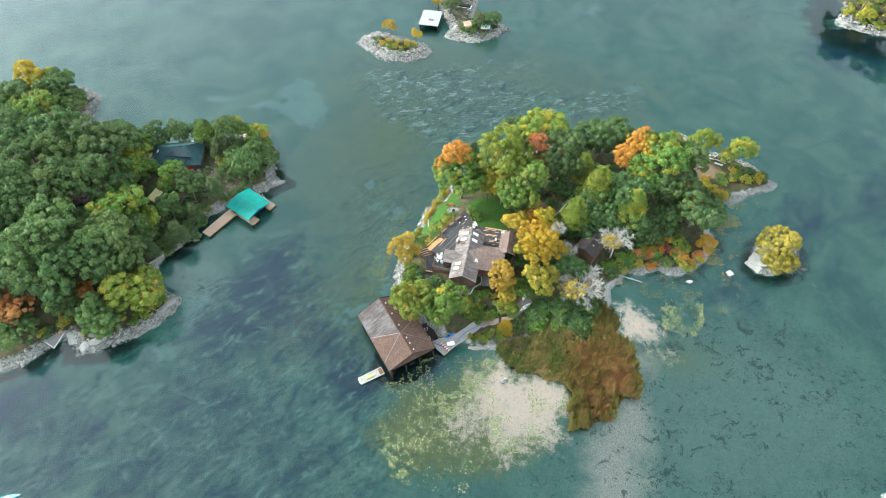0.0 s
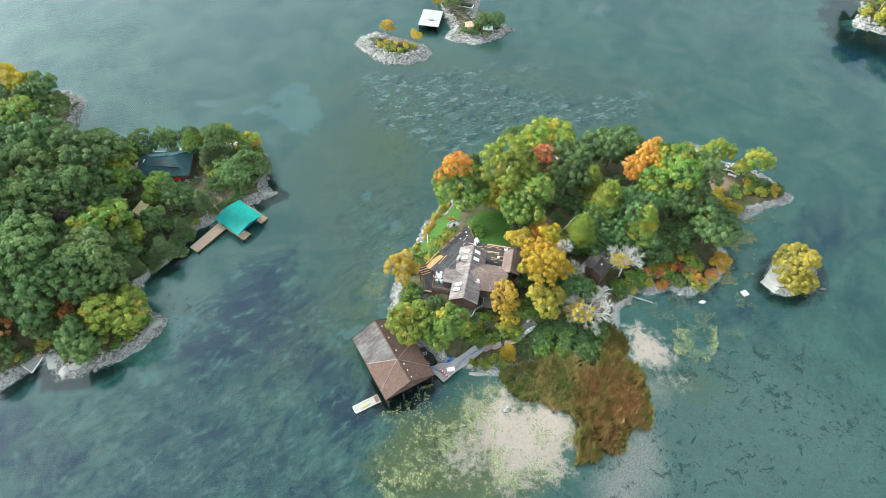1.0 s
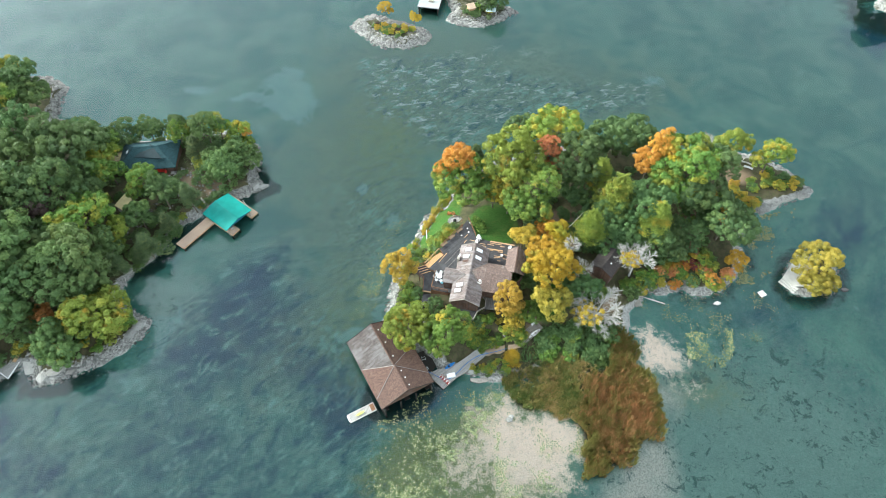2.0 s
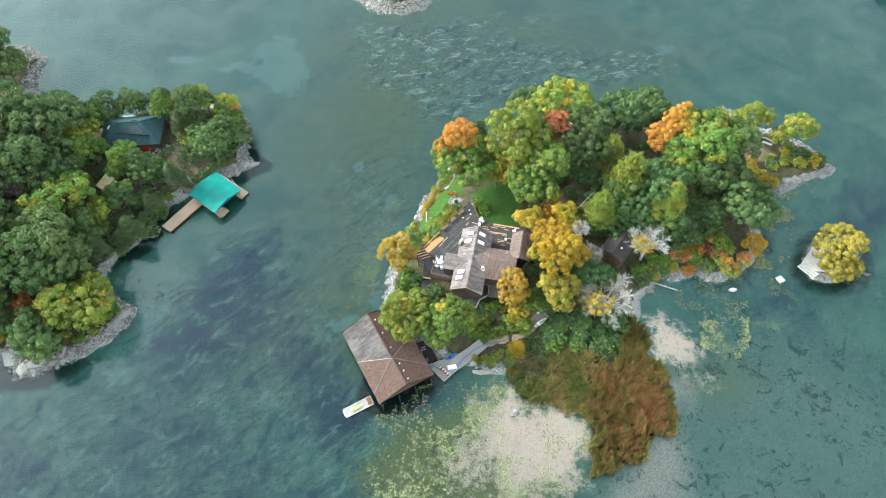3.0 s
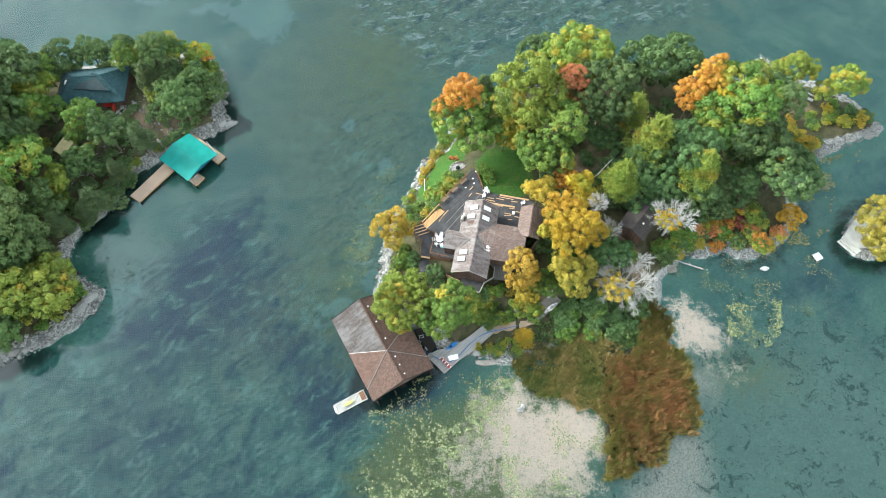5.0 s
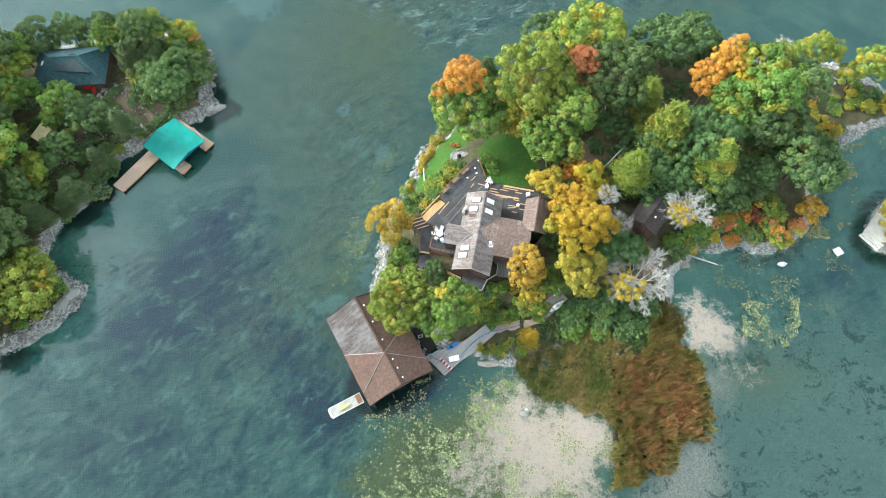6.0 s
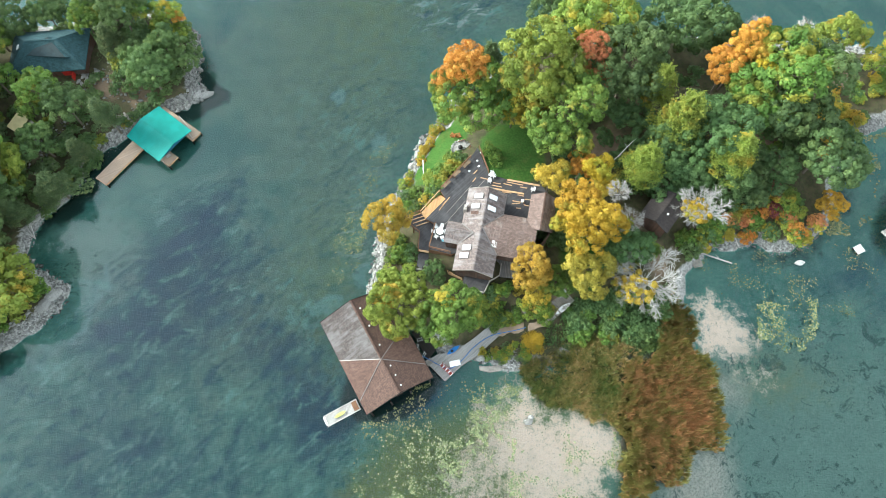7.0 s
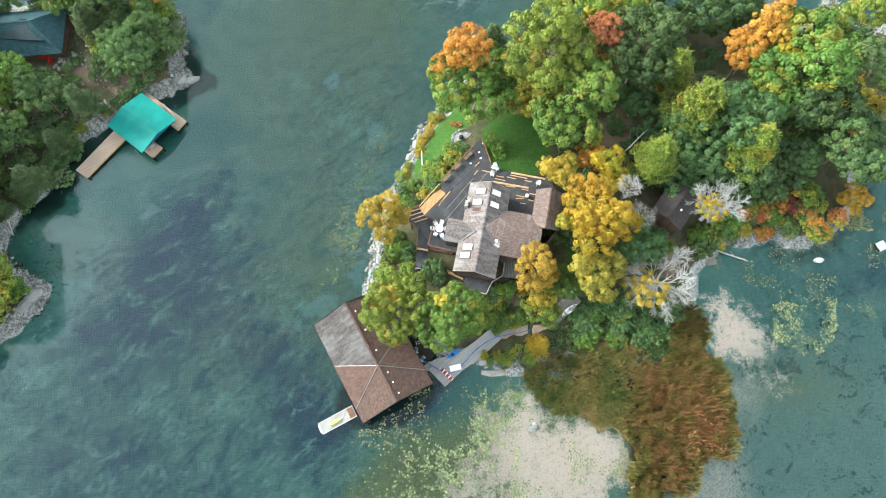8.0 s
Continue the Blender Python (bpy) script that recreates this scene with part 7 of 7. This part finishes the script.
for sx in (-1.4, 1.4):
    for sy in (-1.1, 1.2):
        part("post", box(0.08, 0.08, 2.3, Matrix.Translation((sx, sy, 0.6))), weathered, tent)
hut = thing("hut", frame_at(6.6, 178.8, ground_z(6.6, 178.8), 20), "small tan timber hut on the islet", "hut")
part("wall", box(2.0, 1.8, 1.9, Matrix.Identity(4), 0.02), lumber, hut)
gable_sheet([(-1.2, -1.1, 1.95), (1.2, -1.1, 1.95), (1.2, 1.1, 2.4), (-1.2, 1.1, 2.4)], sand_path, hut, "roof")


# ---- shore rocks ----
def rock_field(name, spots, label, seed):
    """Many small stones in one mesh."""
    rng = np.random.default_rng(seed)
    octa = np.array([(1, 0, 0), (0, 1, 0), (-1, 0, 0), (0, -1, 0), (0, 0, 1), (0, 0, -1)], float)
    base = [octa * rng.uniform(0.75, 1.3, (6, 1)) + rng.uniform(-0.2, 0.2, (6, 3)) for m in STONES]
    tris = [np.array([(0, 1, 4), (1, 2, 4), (2, 3, 4), (3, 0, 4), (1, 0, 5), (2, 1, 5), (3, 2, 5), (0, 3, 5)]) for m in STONES]
    vs, fs, off = [], [], 0
    for px, py, pz, s in spots:
        i = rng.integers(6)
        a = rng.uniform(0, 6.28)
        c, n = math.cos(a), math.sin(a)
        q = base[i] * (s * rng.uniform(0.7, 1.3, 3)) * np.array([1, 1, 0.65])
        vs.append(np.stack([q[:, 0] * c - q[:, 1] * n + px, q[:, 0] * n + q[:, 1] * c + py, q[:, 2] + pz], 1))
        fs.append(tris[i] + off)
        off += len(q)
    vs, fs = np.concatenate(vs), np.concatenate(fs)
    me = bpy.data.meshes.new(name)
    me.vertices.add(len(vs))
    me.vertices.foreach_set("co", vs.ravel())
    me.loops.add(fs.size)
    me.loops.foreach_set("vertex_index", fs.ravel())
    me.polygons.add(len(fs))
    me.polygons.foreach_set("loop_start", np.arange(len(fs)) * 3)
    me.polygons.foreach_set("loop_total", np.full(len(fs), 3))
    me.update(calc_edges=True)
    me.materials.append(rock_mat)
    return tagged(new(name, me), label, "rocks", kind="stuff")


def shore_spots(poly, first, last, per_m, inner, outer, smin, smax, seed):
    """Places strewn along a stretch of an outline, by its corner numbers."""
    rnd = random.Random(seed)
    area = sum(ax * by - bx * ay for (ax, ay), (bx, by) in zip(poly, poly[1:] + poly[:1]))
    side = 1 if area > 0 else -1
    pts = (poly + poly)[first:last + 1]
    out = []
    for (ax, ay), (bx, by) in zip(pts, pts[1:]):
        L = math.hypot(bx - ax, by - ay)
        for i in range(int(L * per_m)):
            f = rnd.random()
            o = rnd.uniform(-outer, inner)
            nx, ny = -(by - ay) / L, (bx - ax) / L
            px, py = ax + (bx - ax) * f + nx * o * side, ay + (by - ay) * f + ny * o * side
            s = smin + (smax - smin) * rnd.random() ** 2.5
            out.append((px, py, s))
    xs_, ys_ = np.array([p[0] for p in out]), np.array([p[1] for p in out])
    zs_ = np.maximum(height(xs_, ys_)[0], -0.3)
    return [(p[0], p[1], z + 0.1 * p[2], p[2]) for p, z in zip(out, zs_) if z > -0.14]


spots = shore_spots(MAIN, 0, 3, 22, 1.5, 0.5, 0.1, 0.45, 1) + shore_spots(MAIN, 3, 6, 48, 1.7, 0.7, 0.08, 0.32, 2) + shore_spots(MAIN, 6, 11, 16, 1.2, 0.6, 0.08, 0.3, 3)
spots += shore_spots(MAIN, 16, 20, 40, 1.8, 0.6, 0.07, 0.25, 4) + shore_spots(MAIN, 23, 28, 55, 1.8, 0.3, 0.07, 0.24, 5) + shore_spots(MAIN, 28, 37, 14, 2.0, 0.5, 0.1, 0.5, 6)
rock_field("shore_rocks", spots, "pale grey rocks heaped along the main island shore", 1)
spots = shore_spots(WEST, 0, 12, 40, 2.6, 0.4, 0.09, 0.42, 7) + shore_spots(WEST, 12, 19, 13, 1.6, 0.5, 0.08, 0.35, 8) + shore_spots(WEST, 19, 26, 70, 2.0, 0.5, 0.09, 0.45, 9) + shore_spots(WEST, 30, 36, 30, 3.0, 0.4, 0.12, 0.5, 10)
rock_field("shore_rocks", spots, "pale grey rocks heaped along the western island shore", 2)
spots = shore_spots(ISLET_A, 0, 11, 40, 3.8, 0.5, 0.12, 0.5, 11) + shore_spots(ISLET_B, 0, 17, 25, 3.0, 0.4, 0.12, 0.5, 12) + shore_spots(NORTHEAST, 0, 5, 22, 3.0, 0.4, 0.2, 0.7, 13) + shore_spots(WILLOW, 0, 8, 30, 1.2, 0.6, 0.08, 0.3, 14)
rock_field("shore_rocks", spots, "pale rocks round the small islets", 3)
rnd = random.Random(91)
for poly, a, b, n in ((MAIN, 0, 3, 10), (MAIN, 3, 6, 14), (WEST, 5, 11, 26), (WEST, 19, 25, 26), (ISLET_A, 0, 11, 16), (WEST, 0, 4, 10)):
    for px, py, pz, s in shore_spots(poly, a, b, 2.0, 1.6, 0.3, 0.28, 0.6, n + a)[:n]:
        o = boulder(px, py, s * 1.15, s * 0.8, s * 0.55, rnd.uniform(0, 180), "large pale grey shore boulder at the waterline")
for px, py, sx, sy, deg in ((-43.4, 111.0, 1.6, 0.6, 20), (-44.8, 110.7, 1.1, 0.6, 60), (-6.5, 97.2, 0.9, 0.6, 60), (-7.3, 95.4, 1.0, 0.6, 65), (-5.4, 99.2, 0.7, 0.5, 50), (-74.5, 63.6, 2.0, 1.2, 30), (-76.8, 62.8, 1.8, 1.3, 80), (-75.4, 65.2, 1.5, 1.0, 10), (-61.5, 73.5, 1.6, 1.0, 40), (-62.5, 72.0, 1.4, 0.9, 60), (-72.0, 63.9, 1.3, 0.9, 30)):
    boulder(px, py, sx, sy, 0.5, deg, "broad pale rock slab on the shore")


for px, py, sx, sy, deg in ((36.4, 124.4, 2.1, 1.2, 10), (38.4, 124.8, 1.4, 0.9, 40), (44.0, 124.2, 1.3, 1.0, 0), (49.6, 123.2, 1.2, 0.8, 20), (12.0, 119.0, 1.2, 0.8, 0)):
    boulder(px, py, sx, sy, 0.6, deg, "pale pinkish rock ledge on the wooded bank")
pb = thing("bench", frame_at(71.8, 117.4, ground_z(71.8, 117.4), -28), "weathered grey-green plank bench on bare ground", "bench")
for i in range(3):
    part("seat_slat", box(2.1, 0.2, 0.05, Matrix.Translation((0, -0.23 + 0.23 * i, 0.42)), 0.01), pale_trim, pb)
for e in (-0.8, 0.8):
    part("leg", box(0.1, 0.55, 0.42, Matrix.Translation((e, 0, 0))), weathered, pb)
driftwood([(70.2, 119.8, 1.2), (72.0, 119.2, 1.3), (74.0, 118.0, 1.0)], 0.2, "bleached log lying on the point")
driftwood([(23.4, 93.2, 2.2), (24.4, 94.0, 6.0), (26.6, 95.6, 7.2), (28.8, 97.7, 8.2)], 0.1, "bleached dead trunk leaning between the trees")


def strewn_stones(poly, n, smin, smax, seed):
    rng = np.random.default_rng(seed)
    xs_, ys_ = [p[0] for p in poly], [p[1] for p in poly]
    px, py = rng.uniform(min(xs_), max(xs_), n), rng.uniform(min(ys_), max(ys_), n)
    ok = (inside_distance(px, py, poly) > 0) & (fractal(px, py, 2.5, seed) > 0.45)
    px, py = px[ok], py[ok]
    return list(zip(px, py, height(px, py)[0], smin + (smax - smin) * rng.random(len(px)) ** 2))


spots = strewn_stones([(-58, 104), (-52, 108), (-50, 118), (-55, 122), (-62, 115), (-64, 108)], 500, 0.1, 0.4, 31) + strewn_stones([(-62, 92), (-58, 100), (-56, 104), (-66, 104), (-72, 98), (-68, 90)], 700, 0.1, 0.4, 32)
spots += strewn_stones([(5, 64), (9, 66.5), (14, 67), (12, 63.5)], 260, 0.08, 0.25, 33) + strewn_stones([(9, 72), (14, 72), (13, 69.8), (9, 70)], 200, 0.08, 0.3, 34)
rock_field("ground_stones", spots, "grey stones strewn over bare ground", 4)


# ---- reeds, marsh plants and lily pads ----
def blades(name, px, py, pz, high, width, mat_names, label, category, lean, seed):
    """Upright blades, each a bent strip of two quads."""
    rng = np.random.default_rng(seed)
    n = len(px)
    a = rng.uniform(0, 2 * math.pi, n)
    la = rng.uniform(0, 2 * math.pi, n)
    l = lean * rng.random(n) * high
    c, s = np.cos(a) * width / 2, np.sin(a) * width / 2
    lx, ly = np.cos(la) * l, np.sin(la) * l
    lo = np.stack([px, py, pz], 1)
    mid = lo + np.stack([lx * 0.35, ly * 0.35, high * 0.6], 1)
    top = lo + np.stack([lx, ly, high * (1 - 0.25 * l / np.maximum(high, 0.01))], 1)
    w = np.stack([c, s, np.zeros(n)], 1)
    co = np.stack([lo - w, lo + w, mid - w, mid + w, top - w * 0.5, top + w * 0.5], 1).reshape(-1, 3)
    k = np.arange(n)[:, None] * 6
    faces = np.concatenate([k + np.array([[0, 1, 3, 2]]), k + np.array([[2, 3, 5, 4]])], 1).reshape(-1, 4)
    me = bpy.data.meshes.new(name)
    me.vertices.add(len(co))
    me.vertices.foreach_set("co", co.ravel())
    me.loops.add(faces.size)
    me.loops.foreach_set("vertex_index", faces.ravel())
    me.polygons.add(len(faces))
    me.polygons.foreach_set("loop_start", np.arange(len(faces)) * 4)
    me.polygons.foreach_set("loop_total", np.full(len(faces), 4))
    me.update(calc_edges=True)
    at = me.attributes.new("tone", "FLOAT", "POINT")
    tone = np.clip(0.65 * fractal(px, py, 5.0, 40, 2) * 1.6 - 0.25 + 0.45 * rng.random(n), 0, 1)
    at.data.foreach_set("value", np.repeat(tone, 6).astype(np.float32))
    me.materials.append(mat_names)
    return tagged(new(name, me), label, category, kind="stuff")


reed_leaf = leaf_material("reed_leaf", (0.24, 0.24, 0.065), (0.36, 0.245, 0.1), (0.52, 0.3, 0.13))
marsh_leaf = leaf_material("marsh_leaf", (0.13, 0.18, 0.05), (0.26, 0.24, 0.08), (0.44, 0.31, 0.15))


def strewn(poly, n, seed, keep=None, ragged=3.0):
    rng = np.random.default_rng(seed)
    xs_, ys_ = [p[0] for p in poly], [p[1] for p in poly]
    px, py = rng.uniform(min(xs_) - 2, max(xs_) + 2, n), rng.uniform(min(ys_) - 2, max(ys_) + 2, n)
    wob = (fractal(px, py, 3.0, 61) - 0.5) * ragged
    ok = inside_distance(px, py, poly) + wob > 0
    if keep is not None:
        ok &= rng.random(n) < keep(px, py)
    return px[ok], py[ok]


def tufts(name, poly, n, per, hmin, hmax, width, mat, label, category, seed, keep, tone_of, wide=0.45):
    """Tussocks: fans of blades that lean out from a common foot, each tussock of one height and tone."""
    rng = np.random.default_rng(seed)
    cx, cy = strewn(poly, n, seed, keep, 5.5)
    m = len(cx)
    tall = rng.uniform(hmin, hmax, m) * (0.45 + 1.1 * fractal(cx, cy, 1.6, seed + 1))
    tone = np.clip(tone_of(cx, cy) + rng.normal(0, 0.32, m), 0, 1)
    foot = rng.uniform(0.12, wide, m)
    rep_ = lambda a: np.repeat(a, per)
    ang, rad = rng.uniform(0, 2 * math.pi, m * per), np.sqrt(rng.random(m * per))
    px, py = rep_(cx) + np.cos(ang) * rad * rep_(foot) * 0.6, rep_(cy) + np.sin(ang) * rad * rep_(foot) * 0.6
    high = rep_(tall) * rng.uniform(0.65, 1.1, m * per)
    out = rep_(foot) * rad * 0.8 + 0.07 * high * rng.random(m * per)
    dx, dy = np.cos(ang) * out, np.sin(ang) * out
    turn = rng.uniform(0, 2 * math.pi, m * per)
    w = np.stack([np.cos(turn), np.sin(turn), np.zeros(m * per)], 1) * (width * rng.uniform(0.6, 1.3, m * per))[:, None] / 2
    lo = np.stack([px, py, np.full(m * per, -0.12)], 1)
    mid = lo + np.stack([dx * 0.4, dy * 0.4, high * 0.65], 1)
    top = lo + np.stack([dx * 1.2, dy * 1.2, high * 0.97], 1)
    co = np.stack([lo - w, lo + w, mid + w, mid - w, mid - w, mid + w, top + w * 0.6, top - w * 0.6], 1).reshape(-1, 3)
    me = bpy.data.meshes.new(name)
    q = len(co) // 4
    me.vertices.add(len(co))
    me.vertices.foreach_set("co", co.ravel())
    me.loops.add(len(co))
    me.loops.foreach_set("vertex_index", np.arange(len(co)))
    me.polygons.add(q)
    me.polygons.foreach_set("loop_start", np.arange(q) * 4)
    me.polygons.foreach_set("loop_total", np.full(q, 4))
    me.update(calc_edges=True)
    at = me.attributes.new("tone", "FLOAT", "POINT")
    at.data.foreach_set("value", np.repeat(np.clip(rep_(tone) + rng.normal(0, 0.08, m * per), 0, 1), 8).astype(np.float32))
    me.materials.append(mat)
    return tagged(new(name, me), label, category, kind="stuff")


EAST_REED = [(24.0, 45.0), (27.5, 44.4), (30.5, 46.6), (34.6, 49.5), (38.4, 52.4), (39.8, 56.0), (39.9, 60.8), (38.4, 66.0), (37.4, 70.5), (35.4, 74.0), (33.0, 72.8), (31.8, 67.5), (29.0, 64.6), (25.6, 63.4), (25.8, 59.5), (24.2, 56.0), (25.6, 52.4), (25.0, 48.6)]


def reed_tone(a, b):
    d = inside_distance(a, b, EAST_REED)
    rust = fractal(a, b, 4.5, 170, 3)
    return np.clip(0.32 + 1.2 * (rust - 0.4) + 0.08 + 0.9 * (fractal(a, b, 1.3, 270, 2) - 0.5) - 0.5 * step(-d, -3.5, 0.5), 0, 1)


tufts("reeds", EAST_REED, 13500, 20, 1.2, 2.3, 0.055, reed_leaf, "dense bed of rust-brown and olive autumn reeds", "reeds", 71, lambda a, b: np.clip(inside_distance(a, b, EAST_REED) / 4.5 + 0.45, 0.06, 1), reed_tone, 0.3)
WEST_REED = [(11.4, 61.3), (12.1, 64.0), (16.7, 67.6), (24.5, 69.2), (31.0, 66.0), (26.5, 62.5), (25.2, 58.0), (25.4, 54.5), (22.5, 56.5), (19.4, 57.7), (16.1, 56.6), (13.2, 58.4)]
tufts("marsh_plants", WEST_REED, 7600, 18, 0.6, 1.5, 0.065, marsh_leaf, "patchy green and brown marsh plants in shallow water", "marsh plants", 74, lambda a, b: np.clip(fractal(a, b, 3.5, 75) * 4.0 - 0.9, 0.25, 1), lambda a, b: np.clip(1.9 * fractal(a, b, 5.0, 176, 3) - 0.3, 0, 1), 0.5)
COVER = [(16.8, 72.3), (21.4, 74.7), (25.8, 73.8), (31.3, 72.4), (33.2, 70.2), (31.6, 65.4), (28.9, 65.0), (24.4, 68.6), (17.1, 68.3)]
tufts("ground_cover", COVER, 2600, 18, 0.6, 1.2, 0.15, LEAF["cool"], "thick green leafy ground cover above the reeds", "ground cover", 177, None, lambda a, b: np.clip(1.4 * fractal(a, b, 3.0, 178, 2) - 0.2, 0, 1), 0.6)
px, py = strewn([(13, 66.8), (19, 66), (26, 68.5), (33, 70.5), (36, 74), (34, 76), (22, 75), (16, 69)], 9000, 78)
blades("ground_plants", px, py, np.maximum(height(px, py)[0], -0.1), np.random.default_rng(79).uniform(0.3, 0.8, len(px)), 0.16, LEAF["cool"], "leafy green ground cover above the reeds", "ground cover", 0.8, 80)

lily_leaf = leaf_material("lily_leaf", (0.14, 0.19, 0.09), (0.25, 0.295, 0.14), (0.39, 0.4, 0.21))


def lily_pads(name, spots, rmin, rmax, label, seed):
    """Round floating leaves with a notch."""
    rng = np.random.default_rng(seed)
    px, py = spots
    n = len(px)
    r = rng.uniform(rmin, rmax, n)
    a0 = rng.uniform(0, 6.28, n)
    vs = [np.stack([px, py, np.full(n, 0.012)], 1)]
    for j in range(5):
        a = a0 + 0.25 + j * (6.28 - 0.5) / 4
        vs.append(np.stack([px + np.cos(a) * r, py + np.sin(a) * r, 0.014 + rng.uniform(0, 0.03, n)], 1))
    co = np.stack(vs, 1).reshape(-1, 3)
    k = np.arange(n)[:, None] * 6
    faces = np.concatenate([k + np.array([[0, j, j + 1]]) for j in range(1, 5)], 1).reshape(-1, 3)
    me = bpy.data.meshes.new(name)
    me.vertices.add(len(co))
    me.vertices.foreach_set("co", co.ravel())
    me.loops.add(faces.size)
    me.loops.foreach_set("vertex_index", faces.ravel())
    me.polygons.add(len(faces))
    me.polygons.foreach_set("loop_start", np.arange(len(faces)) * 3)
    me.polygons.foreach_set("loop_total", np.full(len(faces), 3))
    me.update(calc_edges=True)
    at = me.attributes.new("tone", "FLOAT", "POINT")
    at.data.foreach_set("value", np.repeat(rng.random(n), 6).astype(np.float32))
    me.materials.append(lily_leaf)
    return tagged(new(name, me), label, "lily pads", kind="stuff")


def clumpy(size, seed, cut):
    return lambda a, b: np.clip((fractal(a, b, size, seed) - cut) * 6, 0.0, 1)


SW_POND = [(-13, 54), (-4, 60), (5, 61.5), (12, 61), (10, 52), (9, 42), (4, 33), (-8, 34), (-14, 43)]
lily_pads("lily_pads", strewn(SW_POND, 60000, 81, lambda a, b: 0.75 * np.clip((fractal(a, b, 5.5, 82, 4) - 0.42) * 4, 0.05, 1) * np.clip((fractal(a, b, 0.9, 182, 2) - 0.36) * 4, 0.05, 1)), 0.07, 0.16, "pale green lily pads scattered over the shallows", 83)
ring = [(47.0, 75.0), (52, 73.5), (57.2, 74.6), (57, 68), (51.5, 65.0), (48, 68.5)]
lily_pads("lily_pads", strewn(ring, 9500, 84, lambda a, b: np.clip(np.hypot(a - 53.4, b - 71.6) / 2.2 - 0.5, 0.02, 0.8) * np.clip(fractal(a, b, 1.5, 98) * 3 - 0.8, 0.05, 1)), 0.075, 0.14, "ring of yellow-green lily pads on the water", 85)
lily_pads("lily_pads", strewn([(62, 86), (66, 97), (70, 103), (80, 106), (79, 103), (72, 96), (70, 90), (66, 85)], 16000, 86, clumpy(3.0, 87, 0.45)), 0.08, 0.2, "lily pads along the eastern shallows", 88)
lily_pads("lily_pads", strewn([(-9, 102), (-13, 90), (-14, 77), (-19, 76), (-17, 90), (-12, 101)], 22000, 89, lambda a, b: 0.45 * np.clip((fractal(a, b, 5.0, 90, 3) - 0.42) * 3, 0.03, 1) * np.clip((fractal(a, b, 0.9, 190, 2) - 0.36) * 4, 0.05, 1)), 0.05, 0.13, "lily pads beside the rocky western shore", 91)
lily_pads("lily_pads", strewn([(8, 58), (14, 57), (24, 56), (26, 50), (22, 43), (10, 40)], 7000, 92, clumpy(2.5, 93, 0.52)), 0.07, 0.16, "lily pads over the pale marl flat", 94)
lily_pads("lily_pads", strewn([(38, 82), (62, 84), (70, 82), (68, 72), (45, 74), (40, 78)], 6500, 95, clumpy(2.5, 96, 0.56)), 0.05, 0.13, "thin scatter of lily pads in the bay", 97)
